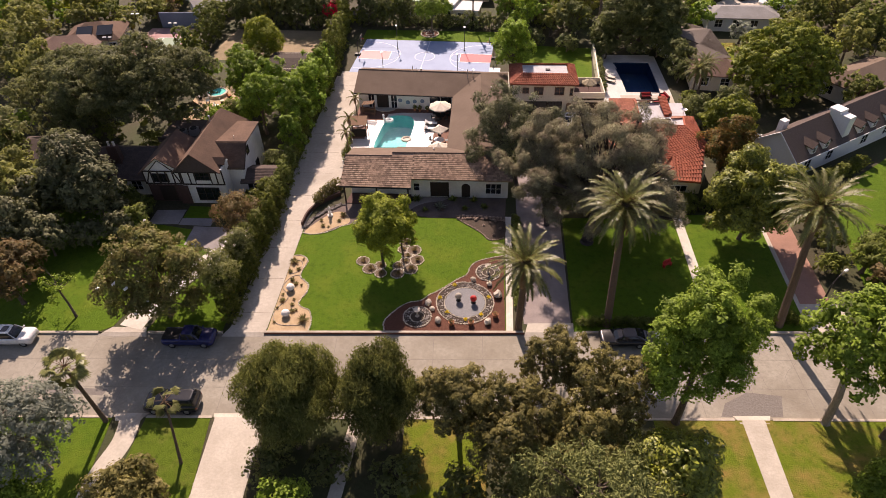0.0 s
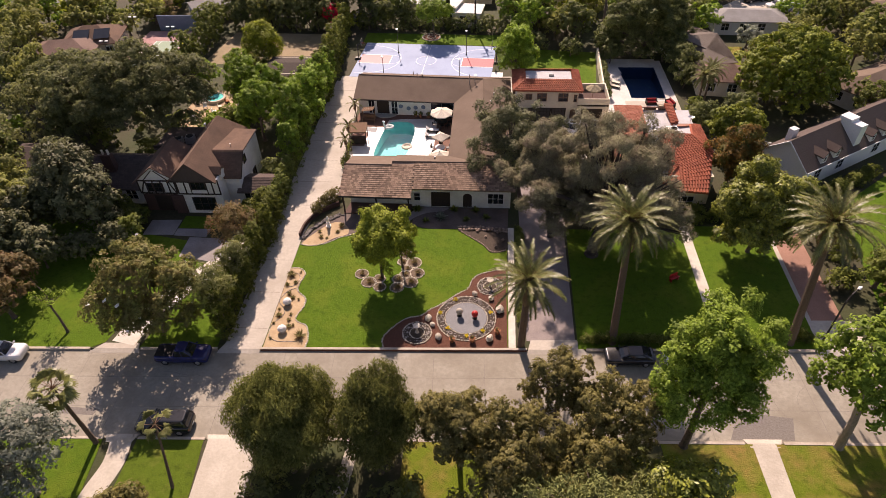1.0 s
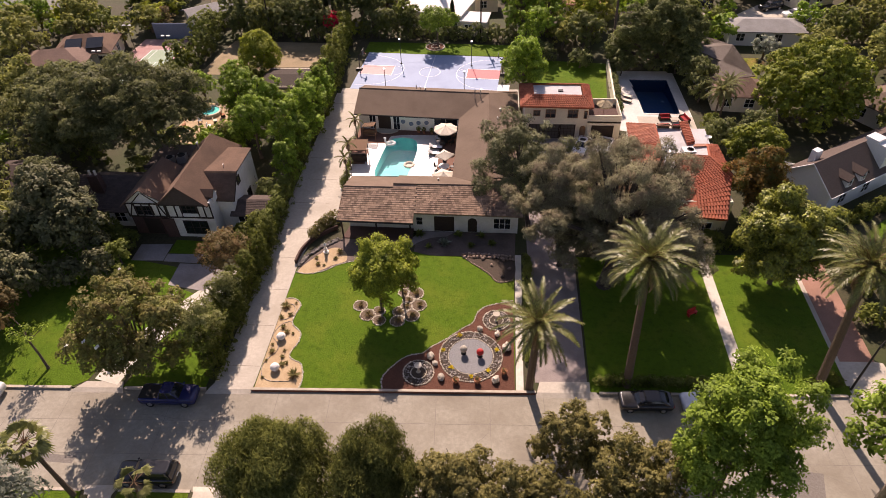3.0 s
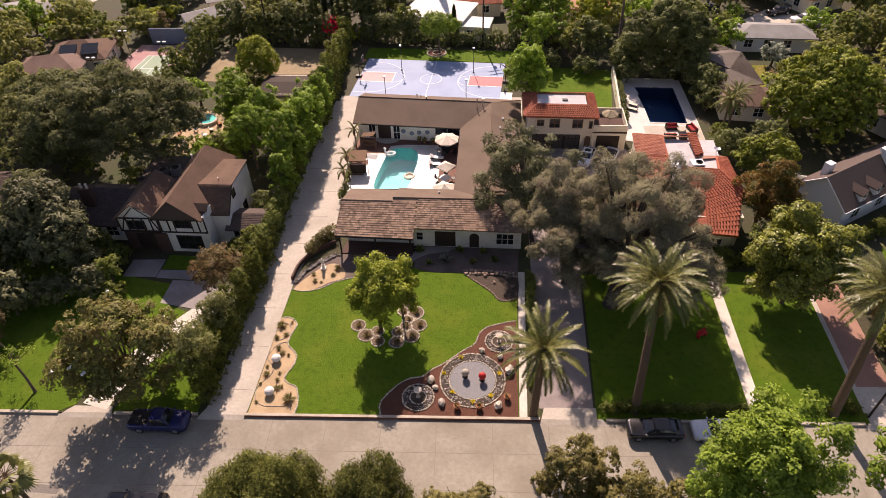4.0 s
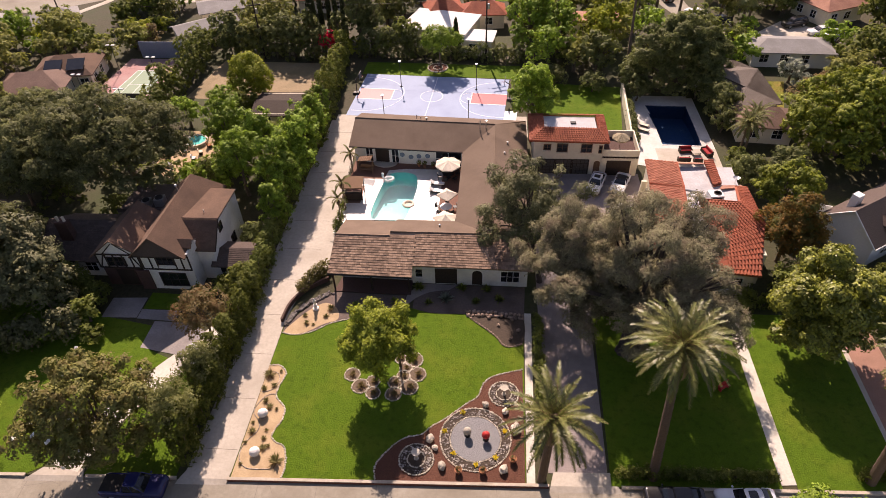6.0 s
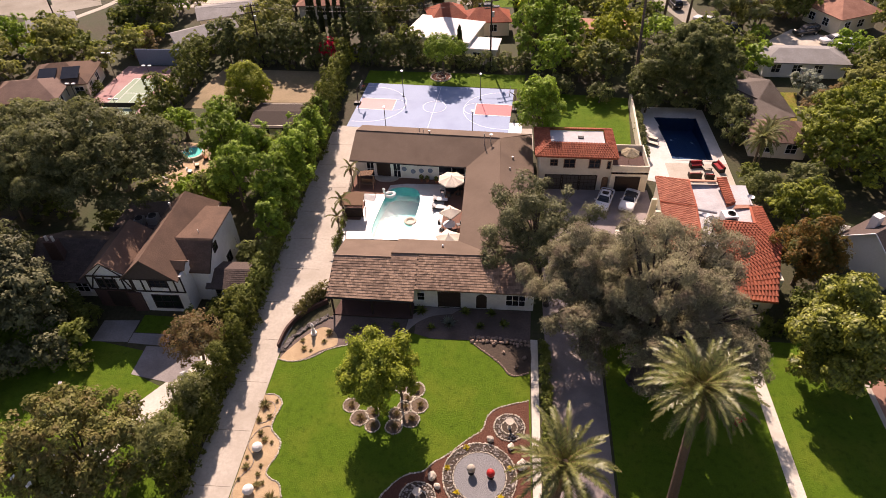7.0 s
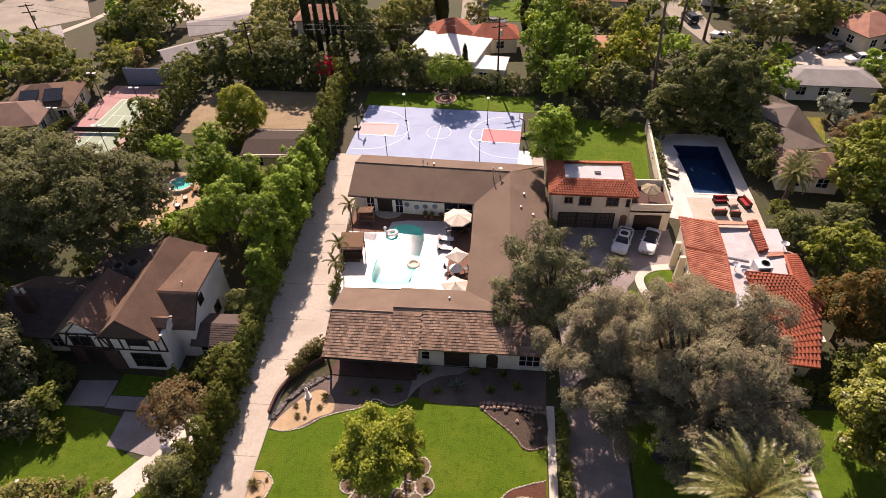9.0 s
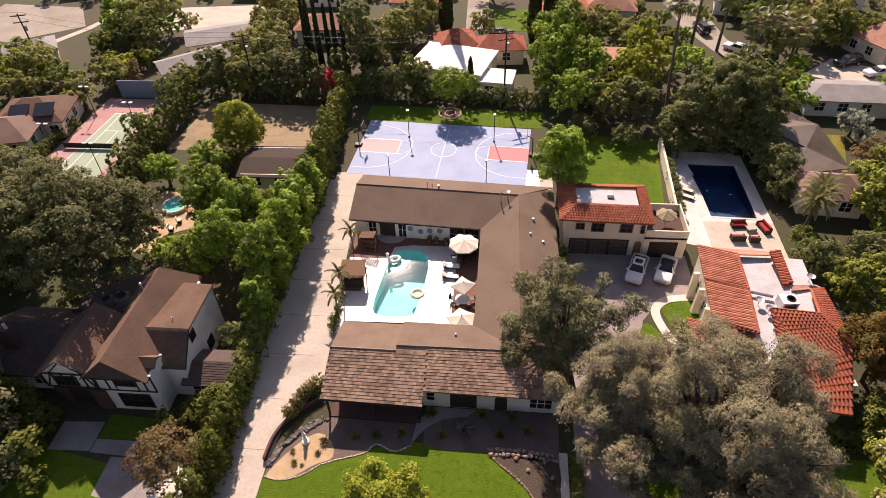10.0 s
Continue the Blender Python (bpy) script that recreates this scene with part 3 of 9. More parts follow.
sheet("walk_south", [(23.2, 32.7), (25.2, 32.8), (25.0, 15.0), (23.5, 15.0)], -0.1, 0.022, M_PALE, "straight pale concrete front walk", "path")
sheet("lawn_south", [(25.15, ks(25.15) - 0.07), (90.0, ks(90) - 0.07), (90.0, 15.0), (25.0, 15.0)], -0.1, 0.012, M_LAWN_DRY, "sun-dried lawn with brown patches", "lawn")
sheet("lawn_south", [(15.5, ks(15.5) - 0.07), (23.25, ks(23.25) - 0.07), (23.55, 15.0), (16.5, 15.0)], -0.1, 0.010, M_LAWN_DRY, "yellow-green lawn beside a walk", "lawn")
# grounds behind
sheet("lawn_back", [(-23.2, 115.2), (3.5, 113.6), (3.8, 118.5), (-23.0, 119.8)], -0.1, 0.012, M_LAWN, "strip of lawn behind the sports court", "lawn")
sheet("lawn_back", [(6.0, 96.5), (18.0, 96.0), (19.6, 111.0), (6.5, 112.5)], -0.1, 0.012, M_LAWN, "back lawn beside a garden wall", "lawn")
sheet("lawn_motor_court", spline([(14.8, 78.6), (17.9, 79.3), (18.0, 75.0), (16.6, 73.3), (15.6, 74.6), (14.9, 76.6)], 6, True), -0.1, 0.03, M_LAWN, "small curved patch of lawn beside the motor court", "lawn")
sheet("lawn_motor_court", spline([(12.4, 76.0), (13.4, 75.6), (14.0, 73.4), (12.6, 71.5), (11.6, 73.5)], 6, True), -0.1, 0.03, M_LAWN, "small curved patch of lawn beside the drive", "lawn")
sheet("walk_motor_court", ribbon(spline([(18.3, 80.1), (15.4, 79.6), (13.9, 78.0), (14.3, 75.4), (15.6, 72.6)], 8), 0.9), -0.1, 0.04, M_WALK, "curving pale concrete walk to the tiled house", "path")
sheet("dry_yard", [(-51.0, 106.0), (-28.5, 104.8), (-28.3, 119.0), (-49.0, 120.0)], -0.1, 0.008, M_DRYYARD, "bare sun-dried yard", "ground")
sheet("lawn_gully", [(40.4, 104.5), (43.0, 104.2), (46.0, 113.5), (42.2, 113.6)], -0.1, 0.012, M_LAWN_DRY, "strip of yellowing lawn beside a house", "lawn")
sheet("far_street", [(29.0, 175.0), (37.5, 175.0), (37.0, 158.0), (38.0, 146.0), (44.0, 136.0), (49.0, 132.0), (46.0, 129.0), (40.0, 133.0), (34.5, 141.0), (31.0, 152.0)], -0.1, 0.004, M_ROAD, "distant curving street between gardens", "road")
sheet("far_street", [(-10.5, 180.0), (-6.0, 180.0), (-5.4, 150.0), (-9.8, 150.0)], -0.1, 0.004, M_ROAD, "distant street between gardens", "road")
sheet("far_lawn", [(-4.6, 149.0), (2.5, 149.0), (2.0, 160.0), (-4.4, 160.0)], -0.1, 0.010, M_LAWN, "distant bright green lawn", "lawn")
sheet("far_driveway", [(47.0, 132.6), (53.5, 138.5), (62.0, 133.0), (62.0, 129.0), (54.0, 127.5)], -0.1, 0.010, M_PALE, "distant pale driveway with parked cars", "driveway")
sheet("far_lot", [(-112.0, 146.0), (-99.0, 142.0), (-87.0, 150.0), (-93.0, 160.0), (-112.0, 162.0)], -0.1, 0.004, M_ROAD, "distant bare paved lot", "ground")
sheet("far_lawn", [(-99.5, 139.5), (-89.0, 138.6), (-87.5, 141.6), (-98.8, 142.0)], -0.1, 0.010, M_LAWN, "distant yellow-green lawn strip", "lawn")
sheet("far_path", ribbon([(-94.0, 134.0), (-86.0, 148.5), (-80.0, 166.0)], 1.6), -0.1, 0.012, M_PALE, "distant pale path", "path")
sheet("far_yard", [(-72.0, 148.0), (-52.0, 150.0), (-52.0, 162.0), (-72.0, 160.0)], -0.1, 0.004, M_PALE, "distant pale paved yard", "ground")


# ---- roofs, walls and openings ----
def slab(b, pts, th=0.14):
    """A sloping roof slab: polygon pts on top, th thick."""
    n, k = len(b.v), len(pts)
    b.v += [tuple(p) for p in pts] + [(p[0], p[1], p[2] - th) for p in pts]
    b.f.append(tuple(range(n, n + k)))
    b.f.append(tuple(range(n + 2 * k - 1, n + k - 1, -1)))
    for i in range(k):
        j = (i + 1) % k
        b.f.append((n + i, n + k + i, n + k + j, n + j))
    return b


def roof(name, parent, polys, material, label=""):
    """One roof part per slope."""
    return [part(name, slab(Build(), p), material, parent, label) for p in polys]


def tiles(parent, p00, p10, p11, p01, w, l, material, name="roof_tile", barrel=False, singles=0, lift=0.02):
    """Courses of roof tiles on a slope: p00, p10 along the eave, p01, p11 along the ridge. The first `singles` are objects."""
    p00, p10, p11, p01 = (Vector(p) for p in (p00, p10, p11, p01))
    nrm = (p10 - p00).cross(p01 - p00).normalized()
    count = max(1, round((p01 - p00).length / l))
    rest, made = Build(), 0
    me = None
    up = (p01 - p00).normalized()
    for i in range(count):
        s0, s1 = i / count, (i + 1.12) / count
        a, c = p00.lerp(p01, s0), p10.lerp(p11, s0)
        k = max(1, round((c - a).length / w))
        u = (c - a) / k
        step = (p00.lerp(p01, s1) + p10.lerp(p11, s1) - a - c) / 2
        step -= u.normalized() * step.dot(u.normalized())
        for j in range(k):
            q = a + u * (j + (0.5 * (i % 2) if not barrel else 0))
            if not barrel and j == k - 1 and i % 2:
                u2 = u * 0.5
            else:
                u2 = u * 0.985
            base = q + nrm * lift
            if barrel:
                ring = [(u * (0.5 - 0.5 * math.cos(math.pi * t / 4)), nrm * (u.length * 0.42 * math.sin(math.pi * t / 4) + 0.02)) for t in range(5)]
                n = len(rest.v)
                rest.v += [tuple(base + x + y + nrm * 0.035) for x, y in ring] + [tuple(base + x * 0.94 + u * 0.03 + y * 0.8 + step) for x, y in ring]
                rest.f += [(n + t, n + t + 5, n + t + 6, n + t + 1) for t in range(4)]
                rest.f.append((n, n + 1, n + 2, n + 3, n + 4))
                continue
            lo, hi = base + nrm * 0.042, base + step + nrm * 0.010
            pts = [lo, lo + u2, hi + u2, hi, base - nrm * 0.02, base + u2 - nrm * 0.02]
            if made < singles:
                one = Build()
                one.v = [tuple(p) for p in pts]
                one.f = [(0, 1, 2, 3), (4, 5, 1, 0), (5, 2, 1), (4, 0, 3)]
                part(name, one, material, parent)
                made += 1
            else:
                n = len(rest.v)
                rest.v += [tuple(p) for p in pts]
                rest.f += [(n, n + 1, n + 2, n + 3), (n + 4, n + 5, n + 1, n), (n + 5, n + 2, n + 1), (n + 4, n, n + 3)]
    if rest.f:
        tagged(part("tile_course", rest, material, parent), kind="stuff")


def wall(parent, a, b2, z0, z1, material, th=0.25, name="wall", label=""):
    """An upright wall from a to b2 in the plan; th to the left of the way."""
    d = Vector((b2[0] - a[0], b2[1] - a[1], 0)).normalized()
    nx, ny = -d.y * th, d.x * th
    return part(name, Build().prism([a, b2, (b2[0] + nx, b2[1] + ny), (a[0] + nx, a[1] + ny)], z0, z1), material, parent, label)


def opening(parent, a, b2, s, w, z0, h, kind="window", frame_mat=None, panes=2):
    """A framed window or door set 3 mm proud of the wall a-b2 (outside on its right), s metres along it."""
    d = Vector((b2[0] - a[0], b2[1] - a[1], 0)).normalized()
    o = Vector((d.y, -d.x, 0))
    p = Vector((*a, 0)) + d * s
    fm = frame_mat or M_WHITE

    def bar(bb, s0, s1, za, zb, d0, d1):
        q = [p + d * s0 + o * d0, p + d * s0 + o * d1, p + d * s1 + o * d1, p + d * s1 + o * d0]
        return bb.prism([(v.x, v.y) for v in q], za, zb)

    holder = part(kind, bar(Build(), 0, w, z0, z0 + h, 0.003, 0.03), M_GLASS if kind == "window" else M_TIMBER, parent)
    fr = Build()
    t = 0.09
    bar(fr, -t, 0, z0 - t, z0 + h + t, 0.003, 0.08)
    bar(fr, w, w + t, z0 - t, z0 + h + t, 0.003, 0.08)
    bar(fr, 0, w, z0 + h, z0 + h + t, 0.003, 0.08)
    if kind == "window":
        bar(fr, 0, w, z0 - t, z0, 0.003, 0.08)
        for i in range(1, panes):
            bar(fr, w * i / panes - 0.03, w * i / panes + 0.03, z0, z0 + h, 0.03, 0.06)
        bar(fr, 0, w, z0 + h * 0.5 - 0.02, z0 + h * 0.5 + 0.02, 0.031, 0.055)
    part(kind + "_frame", fr, fm, parent)
    return holder


def tri_wall(parent, a, b2, z0, apex, material, th=0.2, name="gable_wall"):
    d = Vector((b2[0] - a[0], b2[1] - a[1], 0)).normalized()
    off = Vector((-d.y * th, d.x * th, 0))
    A, B2, C = Vector((*a, z0)), Vector((*b2, z0)), Vector(apex)
    bb = Build()
    bb.v = [tuple(v) for v in (A, B2, C, A + off, B2 + off, C + off)]
    bb.f = [(0, 1, 2), (5, 4, 3), (0, 3, 4, 1), (1, 4, 5, 2), (2, 5, 3, 0)]
    return part(name, bb, material, parent)


# ---- main house: low courtyard house round a pool ----
house = house_at("courtyard_house", -8.0, 80.0, "low white stucco courtyard house with brown tiled roof")
EZ, RZ = 2.75, 4.55
# front wing
wall(house, (-9.0, 65.0), (3.2, 64.9), 0, EZ + 0.45, M_STUCCO)
wall(house, (-16.9, 65.6), (-9.0, 65.4), 0, EZ, M_STUCCO)
wall(house, (-16.9, 71.7), (-16.9, 65.6), 0, EZ, M_STUCCO)
wall(house, (-4.2, 71.6), (-16.9, 71.8), 0, EZ, M_STUCCO)
wall(house, (3.4, 64.9), (3.4, 91.0), 0, EZ, M_STUCCO)
wall(house, (-4.2, 87.0), (-4.2, 71.6), 0, EZ, M_STUCCO)
wall(house, (-19.5, 88.6), (-4.2, 87.5), 0, EZ, M_STUCCO)
wall(house, (-19.5, 96.4), (-19.5, 88.6), 0, EZ, M_STUCCO)
wall(house, (3.2, 94.9), (-19.5, 96.4), 0, EZ, M_STUCCO)
wall(house, (3.4, 91.0), (3.2, 94.9), 0, EZ, M_STUCCO)
f0, f1 = (-17.75, 63.25, EZ), (-8.75, 63.0, EZ)
rw = (-17.5, 67.55, RZ)
roof("roof_slope", house, [[f0, f1, (-8.75, 67.5, RZ), rw]], M_BROWNTILE)
roof("roof_slope", house, [[(-8.75, 64.25, EZ + 0.5), (3.9, 64.0, EZ + 0.5), (-0.4, 67.95, RZ + 0.18), (-8.75, 67.95, RZ + 0.18)]], M_BROWNTILE)
roof("roof_slope", house, [[(-11.5, 67.5, RZ), (-8.75, 67.5, RZ), (-8.75, 67.95, RZ + 0.18), (-11.5, 67.95, RZ + 0.18)]], M_BROWNTILE)
roof("roof_slope", house, [[(-17.5, 72.25, EZ), rw, (-11.5, 67.5, RZ), (-11.5, 72.2, EZ)], [(-11.5, 72.5, EZ + 0.05), (-11.5, 67.95, RZ + 0.18), (-0.4, 67.95, RZ + 0.18), (-4.7, 72.4, EZ + 0.05)]], M_SHINGLE)
# east wing and hips
roof("roof_slope", house, [[(-4.7, 72.4, EZ + 0.05), (-0.4, 67.95, RZ + 0.18), (-0.35, 91.1, RZ + 0.05), (-4.6, 86.9, EZ)], [(3.9, 64.0, EZ + 0.5), (4.0, 95.0, EZ), (-0.35, 91.1, RZ + 0.05), (-0.4, 67.95, RZ + 0.18)]], M_SHINGLE)
# north wing
roof("roof_slope", house, [[(-20.1, 88.0, EZ), (-4.6, 86.9, EZ), (-0.35, 91.1, RZ + 0.05), (-19.8, 92.5, RZ)], [(-19.9, 97.0, EZ), (-19.8, 92.5, RZ), (-0.35, 91.1, RZ + 0.05), (4.0, 95.3, EZ)]], M_SHINGLE)
tri_wall(house, (-19.5, 96.4), (-19.5, 88.6), EZ, (-19.5, 92.5, RZ - 0.15), M_STUCCO)
tri_wall(house, (-16.9, 71.7), (-16.9, 63.8), EZ - 0.05, (-16.9, 67.5, RZ - 0.15), M_STUCCO)
part("roof_ridge_cap", Build().pipe([(-19.8, 92.5, RZ + 0.03), (-0.35, 91.1, RZ + 0.08)], [0.055, 0.055], 6), M_SHINGLE, house)
part("roof_ridge_cap", Build().pipe([(-0.35, 91.1, RZ + 0.08), (-0.4, 67.95, RZ + 0.21)], [0.055, 0.055], 6), M_SHINGLE, house)
part("roof_ridge_cap", Build().pipe([(-11.5, 67.95, RZ + 0.21), (-0.4, 67.95, RZ + 0.21)], [0.10, 0.10], 6), M_BROWNTILE, house)
part("roof_ridge_cap", Build().pipe([(-17.5, 67.55, RZ + 0.03), (-11.5, 67.5, RZ + 0.03)], [0.10, 0.10], 6), M_BROWNTILE, house)
# gutters
for p, q in (((-17.75, 63.2, EZ - 0.1), (-8.75, 62.95, EZ - 0.1)), ((-20.1, 87.95, EZ - 0.1), (-4.6, 86.85, EZ - 0.1)), ((-17.5, 72.3, EZ - 0.1), (-4.7, 72.45, EZ - 0.08))):
    part("gutter", Build().pipe([p, q], [0.07, 0.07], 6), M_DARK, house)
# porch posts and beam
for x in (-17.3, -13.2, -9.2):
    part("porch_post", Build().box(x, 63.55, 0, 0.16, 0.16, EZ - 0.1), M_TIMBER, house)
part("porch_beam", Build().box(-13.2, 63.55, EZ - 0.22, 8.4, 0.14, 0.2, -1.3), M_TIMBER, house)
# dark brick here paints the porch roof's shade onto the floor
part("porch_floor", Build().prism([(-17.4, 63.3), (-9.0, 63.1), (-9.0, 65.3), (-16.9, 65.5)], -0.05, 0.1), M_DARKBRICK, house)
# openings
fa, fb = (-9.0, 65.0), (3.2, 64.9)
opening(house, fa, fb, 2.6, 2.2, 0.1, 2.1, "door", M_TIMBER)
opening(house, fa, fb, 9.6, 1.9, 0.7, 1.5, "window", M_WHITE, 3)
opening(house, fa, fb, 0.4, 0.7, 1.0, 1.1, "window", M_WHITE, 1)
b = Build()
pts = [(-2.55, 64.9), (-1.35, 64.9)]
arch = [(-2.5, 0.1), (-1.4, 0.1), (-1.4, 1.6)] + [(-1.95 + 0.55 * math.cos(a), 1.6 + 0.55 * math.sin(a)) for a in np.linspace(0.3, math.pi - 0.3, 7)] + [(-2.5, 1.6)]
n = len(arch)
b.v = [(x, 64.965, z) for x, z in arch] + [(x, 64.90, z) for x, z in arch]
b.f = [tuple(range(n, 2 * n)), tuple(range(n - 1, -1, -1))] + [(i, (i + 1) % n, n + (i + 1) % n, n + i) for i in range(n)]
part("arched_door", b, M_TIMBER, house, "dark arched wooden door")
ca, cb = (-19.5, 88.6), (-4.2, 87.5)
for s0, w, k in ((1.6, 0.9, "window"), (2.9, 1.9, "door"), (5.2, 0.9, "window"), (11.3, 3.4, "window")):
    opening(house, ca, cb, s0, w, 0.15, 2.1, k, M_WHITE, 2)
ea, eb = (-4.2, 87.0), (-4.2, 71.6)
for s0 in (2.5, 6.0, 9.5):
    opening(house, ea, eb, s0, 2.2, 0.15, 2.1, "window", M_WHITE, 2)
for s0 in (2.0, 5.2):
    opening(house, (-16.9, 65.6), (-9.0, 65.4), s0, 1.4, 0.9, 1.2, "window", M_WHITE, 2)
# roof vents and chimneys
for x, y, z, r, h in ((-11.2, 92.6, RZ - 0.1, 0.07, 0.6), (-10.6, 92.4, RZ - 0.1, 0.06, 0.45), (-9.8, 92.3, RZ - 0.1, 0.13, 0.4), (1.3, 87.3, 3.9, 0.12, 0.4), (0.9, 84.6, 4.1, 0.1, 0.35), (2.3, 84.0, 3.5, 0.12, 0.35), (-6.3, 70.2, 3.7, 0.10, 0.4), (-2.4, 90.3, 4.2, 0.06, 1.5)):
    part("roof_vent", Build().lathe(x, y, [(r, z), (r, z + h * 0.7), (r * 1.3, z + h * 0.72), (r * 1.3, z + h * 0.9), (r * 0.3, z + h)], 10), M_METAL, house)
part("satellite_dish", Build().lathe(-1.6, 90.6, [(0.06, 4.3), (0.05, 5.3), (0.2, 5.42), (0.23, 5.45), (0.05, 5.4)], 12), M_METAL, house)
part("condenser_box", Build().box(4.25, 79.2, 0, 0.8, 2.4, 1.2, 0, 0.97), M_WHITE, house)
# flower pots and medallions on the courtyard wall
for s0, z in ((6.7, 1.5), (7.9, 1.2), (9.0, 1.4), (10.2, 1.5)):
    d = Vector((15.3, -1.1, 0)).normalized()
    p = Vector((-19.5, 88.6, z)) + d * s0 + Vector((-0.07, -0.06, 0))
    part("wall_medallion", Build().tube(p, p + Vector((-0.007, -0.1, 0)), 0.34, 0.30, 12), M_BLUEWALL, house)


# ---- courtyard pool and patio ----
def pool(name, outline, hole, deck_mat, floor_mat, water_mat, label, depth=(1.0, 2.2), deck_z=0.015):
    """A sunk pool: basin, water and the paving between its rim and a rectangular hole of the ground."""
    xa, xb, ya, yb = hole
    cx, cy = sum(p[0] for p in outline) / len(outline), sum(p[1] for p in outline) / len(outline)
    ang = sorted(range(len(outline)), key=lambda i: math.atan2(outline[i][1] - cy, outline[i][0] - cx))
    ring = [outline[i] for i in ang]
    for q in ((xa, ya), (xb, ya), (xb, yb), (xa, yb)):
        t = math.atan2(q[1] - cy, q[0] - cx)
        k = next((i for i, p in enumerate(ring) if math.atan2(p[1] - cy, p[0] - cx) > t), 0)
        p, r = ring[k - 1], ring[k % len(ring)]
        d = (math.cos(t), math.sin(t))
        ex, ey = r[0] - p[0], r[1] - p[1]
        den = d[0] * ey - d[1] * ex
        m = ((p[0] - cx) * ey - (p[1] - cy) * ex) / den
        ring.insert(k if k else len(ring), (cx + d[0] * m, cy + d[1] * m))
    n = len(ring)

    def outer(p):
        dx, dy = p[0] - cx, p[1] - cy
        m = min([(xb - cx) / dx if dx > 1e-9 else (xa - cx) / dx if dx < -1e-9 else 1e9, (yb - cy) / dy if dy > 1e-9 else (ya - cy) / dy if dy < -1e-9 else 1e9])
        return (cx + dx * m, cy + dy * m)

    b = Build()
    b.v = [(*p, deck_z) for p in ring] + [(*outer(p), deck_z) for p in ring]
    b.f = [(i, n + i, n + (i + 1) % n, (i + 1) % n) for i in range(n)]
    tagged(part(name + "_deck", b, deck_mat), "pale paving round a swimming pool", "pool deck", "", "structure")
    holder = house_at(name, cx, cy, label, "pool")
    b = Build()
    y0, y1 = min(p[1] for p in ring), max(p[1] for p in ring)
    fl = [-depth[0] - (depth[1] - depth[0]) * (p[1] - y0) / (y1 - y0) for p in ring]
    b.v = [(*p, deck_z) for p in ring] + [(*p, z) for p, z in zip(ring, fl)]
    b.f = [(i, (i + 1) % n, n + (i + 1) % n, n + i) for i in range(n)] + [tuple(range(n, 2 * n))]
    part("basin", b, floor_mat, holder)
    w = Build()
    w.v = [(*p, -0.10) for p in ring]
    w.f = [tuple(range(n))]
    part("water", w, water_mat, holder).visible_shadow = False
    c = Build()
    for i in range(n):
        p, q = Vector((*ring[i], 0)), Vector((*ring[(i + 1) % n], 0))
        a = Vector((cx, cy, 0))
        po, qo = p + (p - a).normalized() * 0.3, q + (q - a).normalized() * 0.3
        c.face([(p.x, p.y, deck_z + 0.03), (po.x, po.y, deck_z + 0.03), (qo.x, qo.y, deck_z + 0.03), (q.x, q.y, deck_z + 0.03)])
        c.face([(po.x, po.y, deck_z + 0.03), (po.x, po.y, deck_z - 0.05), (qo.x, qo.y, deck_z - 0.05), (qo.x, qo.y, deck_z + 0.03)])
        c.face([(p.x, p.y, deck_z - 0.1), (p.x, p.y, deck_z + 0.03), (q.x, q.y, deck_z + 0.03), (q.x, q.y, deck_z - 0.1)])
    part("coping", c, deck_mat, holder)
    return holder


KIDNEY = spline([(-14.4, 85.5), (-12.6, 86.0), (-10.9, 85.4), (-10.35, 83.2), (-10.55, 80.0), (-11.0, 76.7), (-11.7, 75.7), (-15.0, 75.7), (-15.6, 77.4), (-15.35, 80.5), (-14.95, 83.5)], 5, True)
pool("swimming_pool", KIDNEY, HOLES[0], M_DECK, M_POOLFLOOR, M_WATER, "kidney-shaped turquoise swimming pool in the courtyard")
sheet("patio_deck", [(-19.6, 73.0), (-17.6, 73.0), (-17.6, 86.8), (-19.6, 86.8)], -0.1, 0.015, M_DECK, "sunlit pale pool paving beside the drive", "patio")
sheet("patio_deck", [(-17.6, 72.2), (-4.3, 72.0), (-4.3, 74.4), (-17.6, 74.4)], -0.1, 0.015, M_DECK, "sunlit pale pool paving before the house", "patio")
sheet("patio_deck", [(-9.4, 74.4), (-7.2, 74.4), (-7.2, 86.8), (-9.4, 86.8)], -0.1, 0.015, M_DECK, "sunlit pale pool paving beside the pool", "patio")
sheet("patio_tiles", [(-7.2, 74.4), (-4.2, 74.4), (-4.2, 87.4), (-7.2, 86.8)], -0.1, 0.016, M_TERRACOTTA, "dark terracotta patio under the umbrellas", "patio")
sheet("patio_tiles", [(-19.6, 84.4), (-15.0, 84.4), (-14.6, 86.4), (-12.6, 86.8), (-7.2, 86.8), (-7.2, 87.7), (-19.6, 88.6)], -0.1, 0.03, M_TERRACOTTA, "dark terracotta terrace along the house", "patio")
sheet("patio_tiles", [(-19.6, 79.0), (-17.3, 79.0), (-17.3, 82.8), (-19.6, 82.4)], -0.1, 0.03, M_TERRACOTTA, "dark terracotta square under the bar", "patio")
sheet("court_apron", [(-24.6, 97.0), (4.4, 95.4), (4.4, 101.3), (-24.6, 101.3)], -0.1, 0.006, M_DRIVE, "concrete behind the house", "ground")

# ---- sports court ----
CO = Matrix.Translation((-10.6, 107.4, 0)) @ Matrix.Rotation(radians(-4.3), 4, "Z")


def on_court(pts):
    return [tuple((CO @ Vector((x, y, 0))).xy) for x, y in pts]


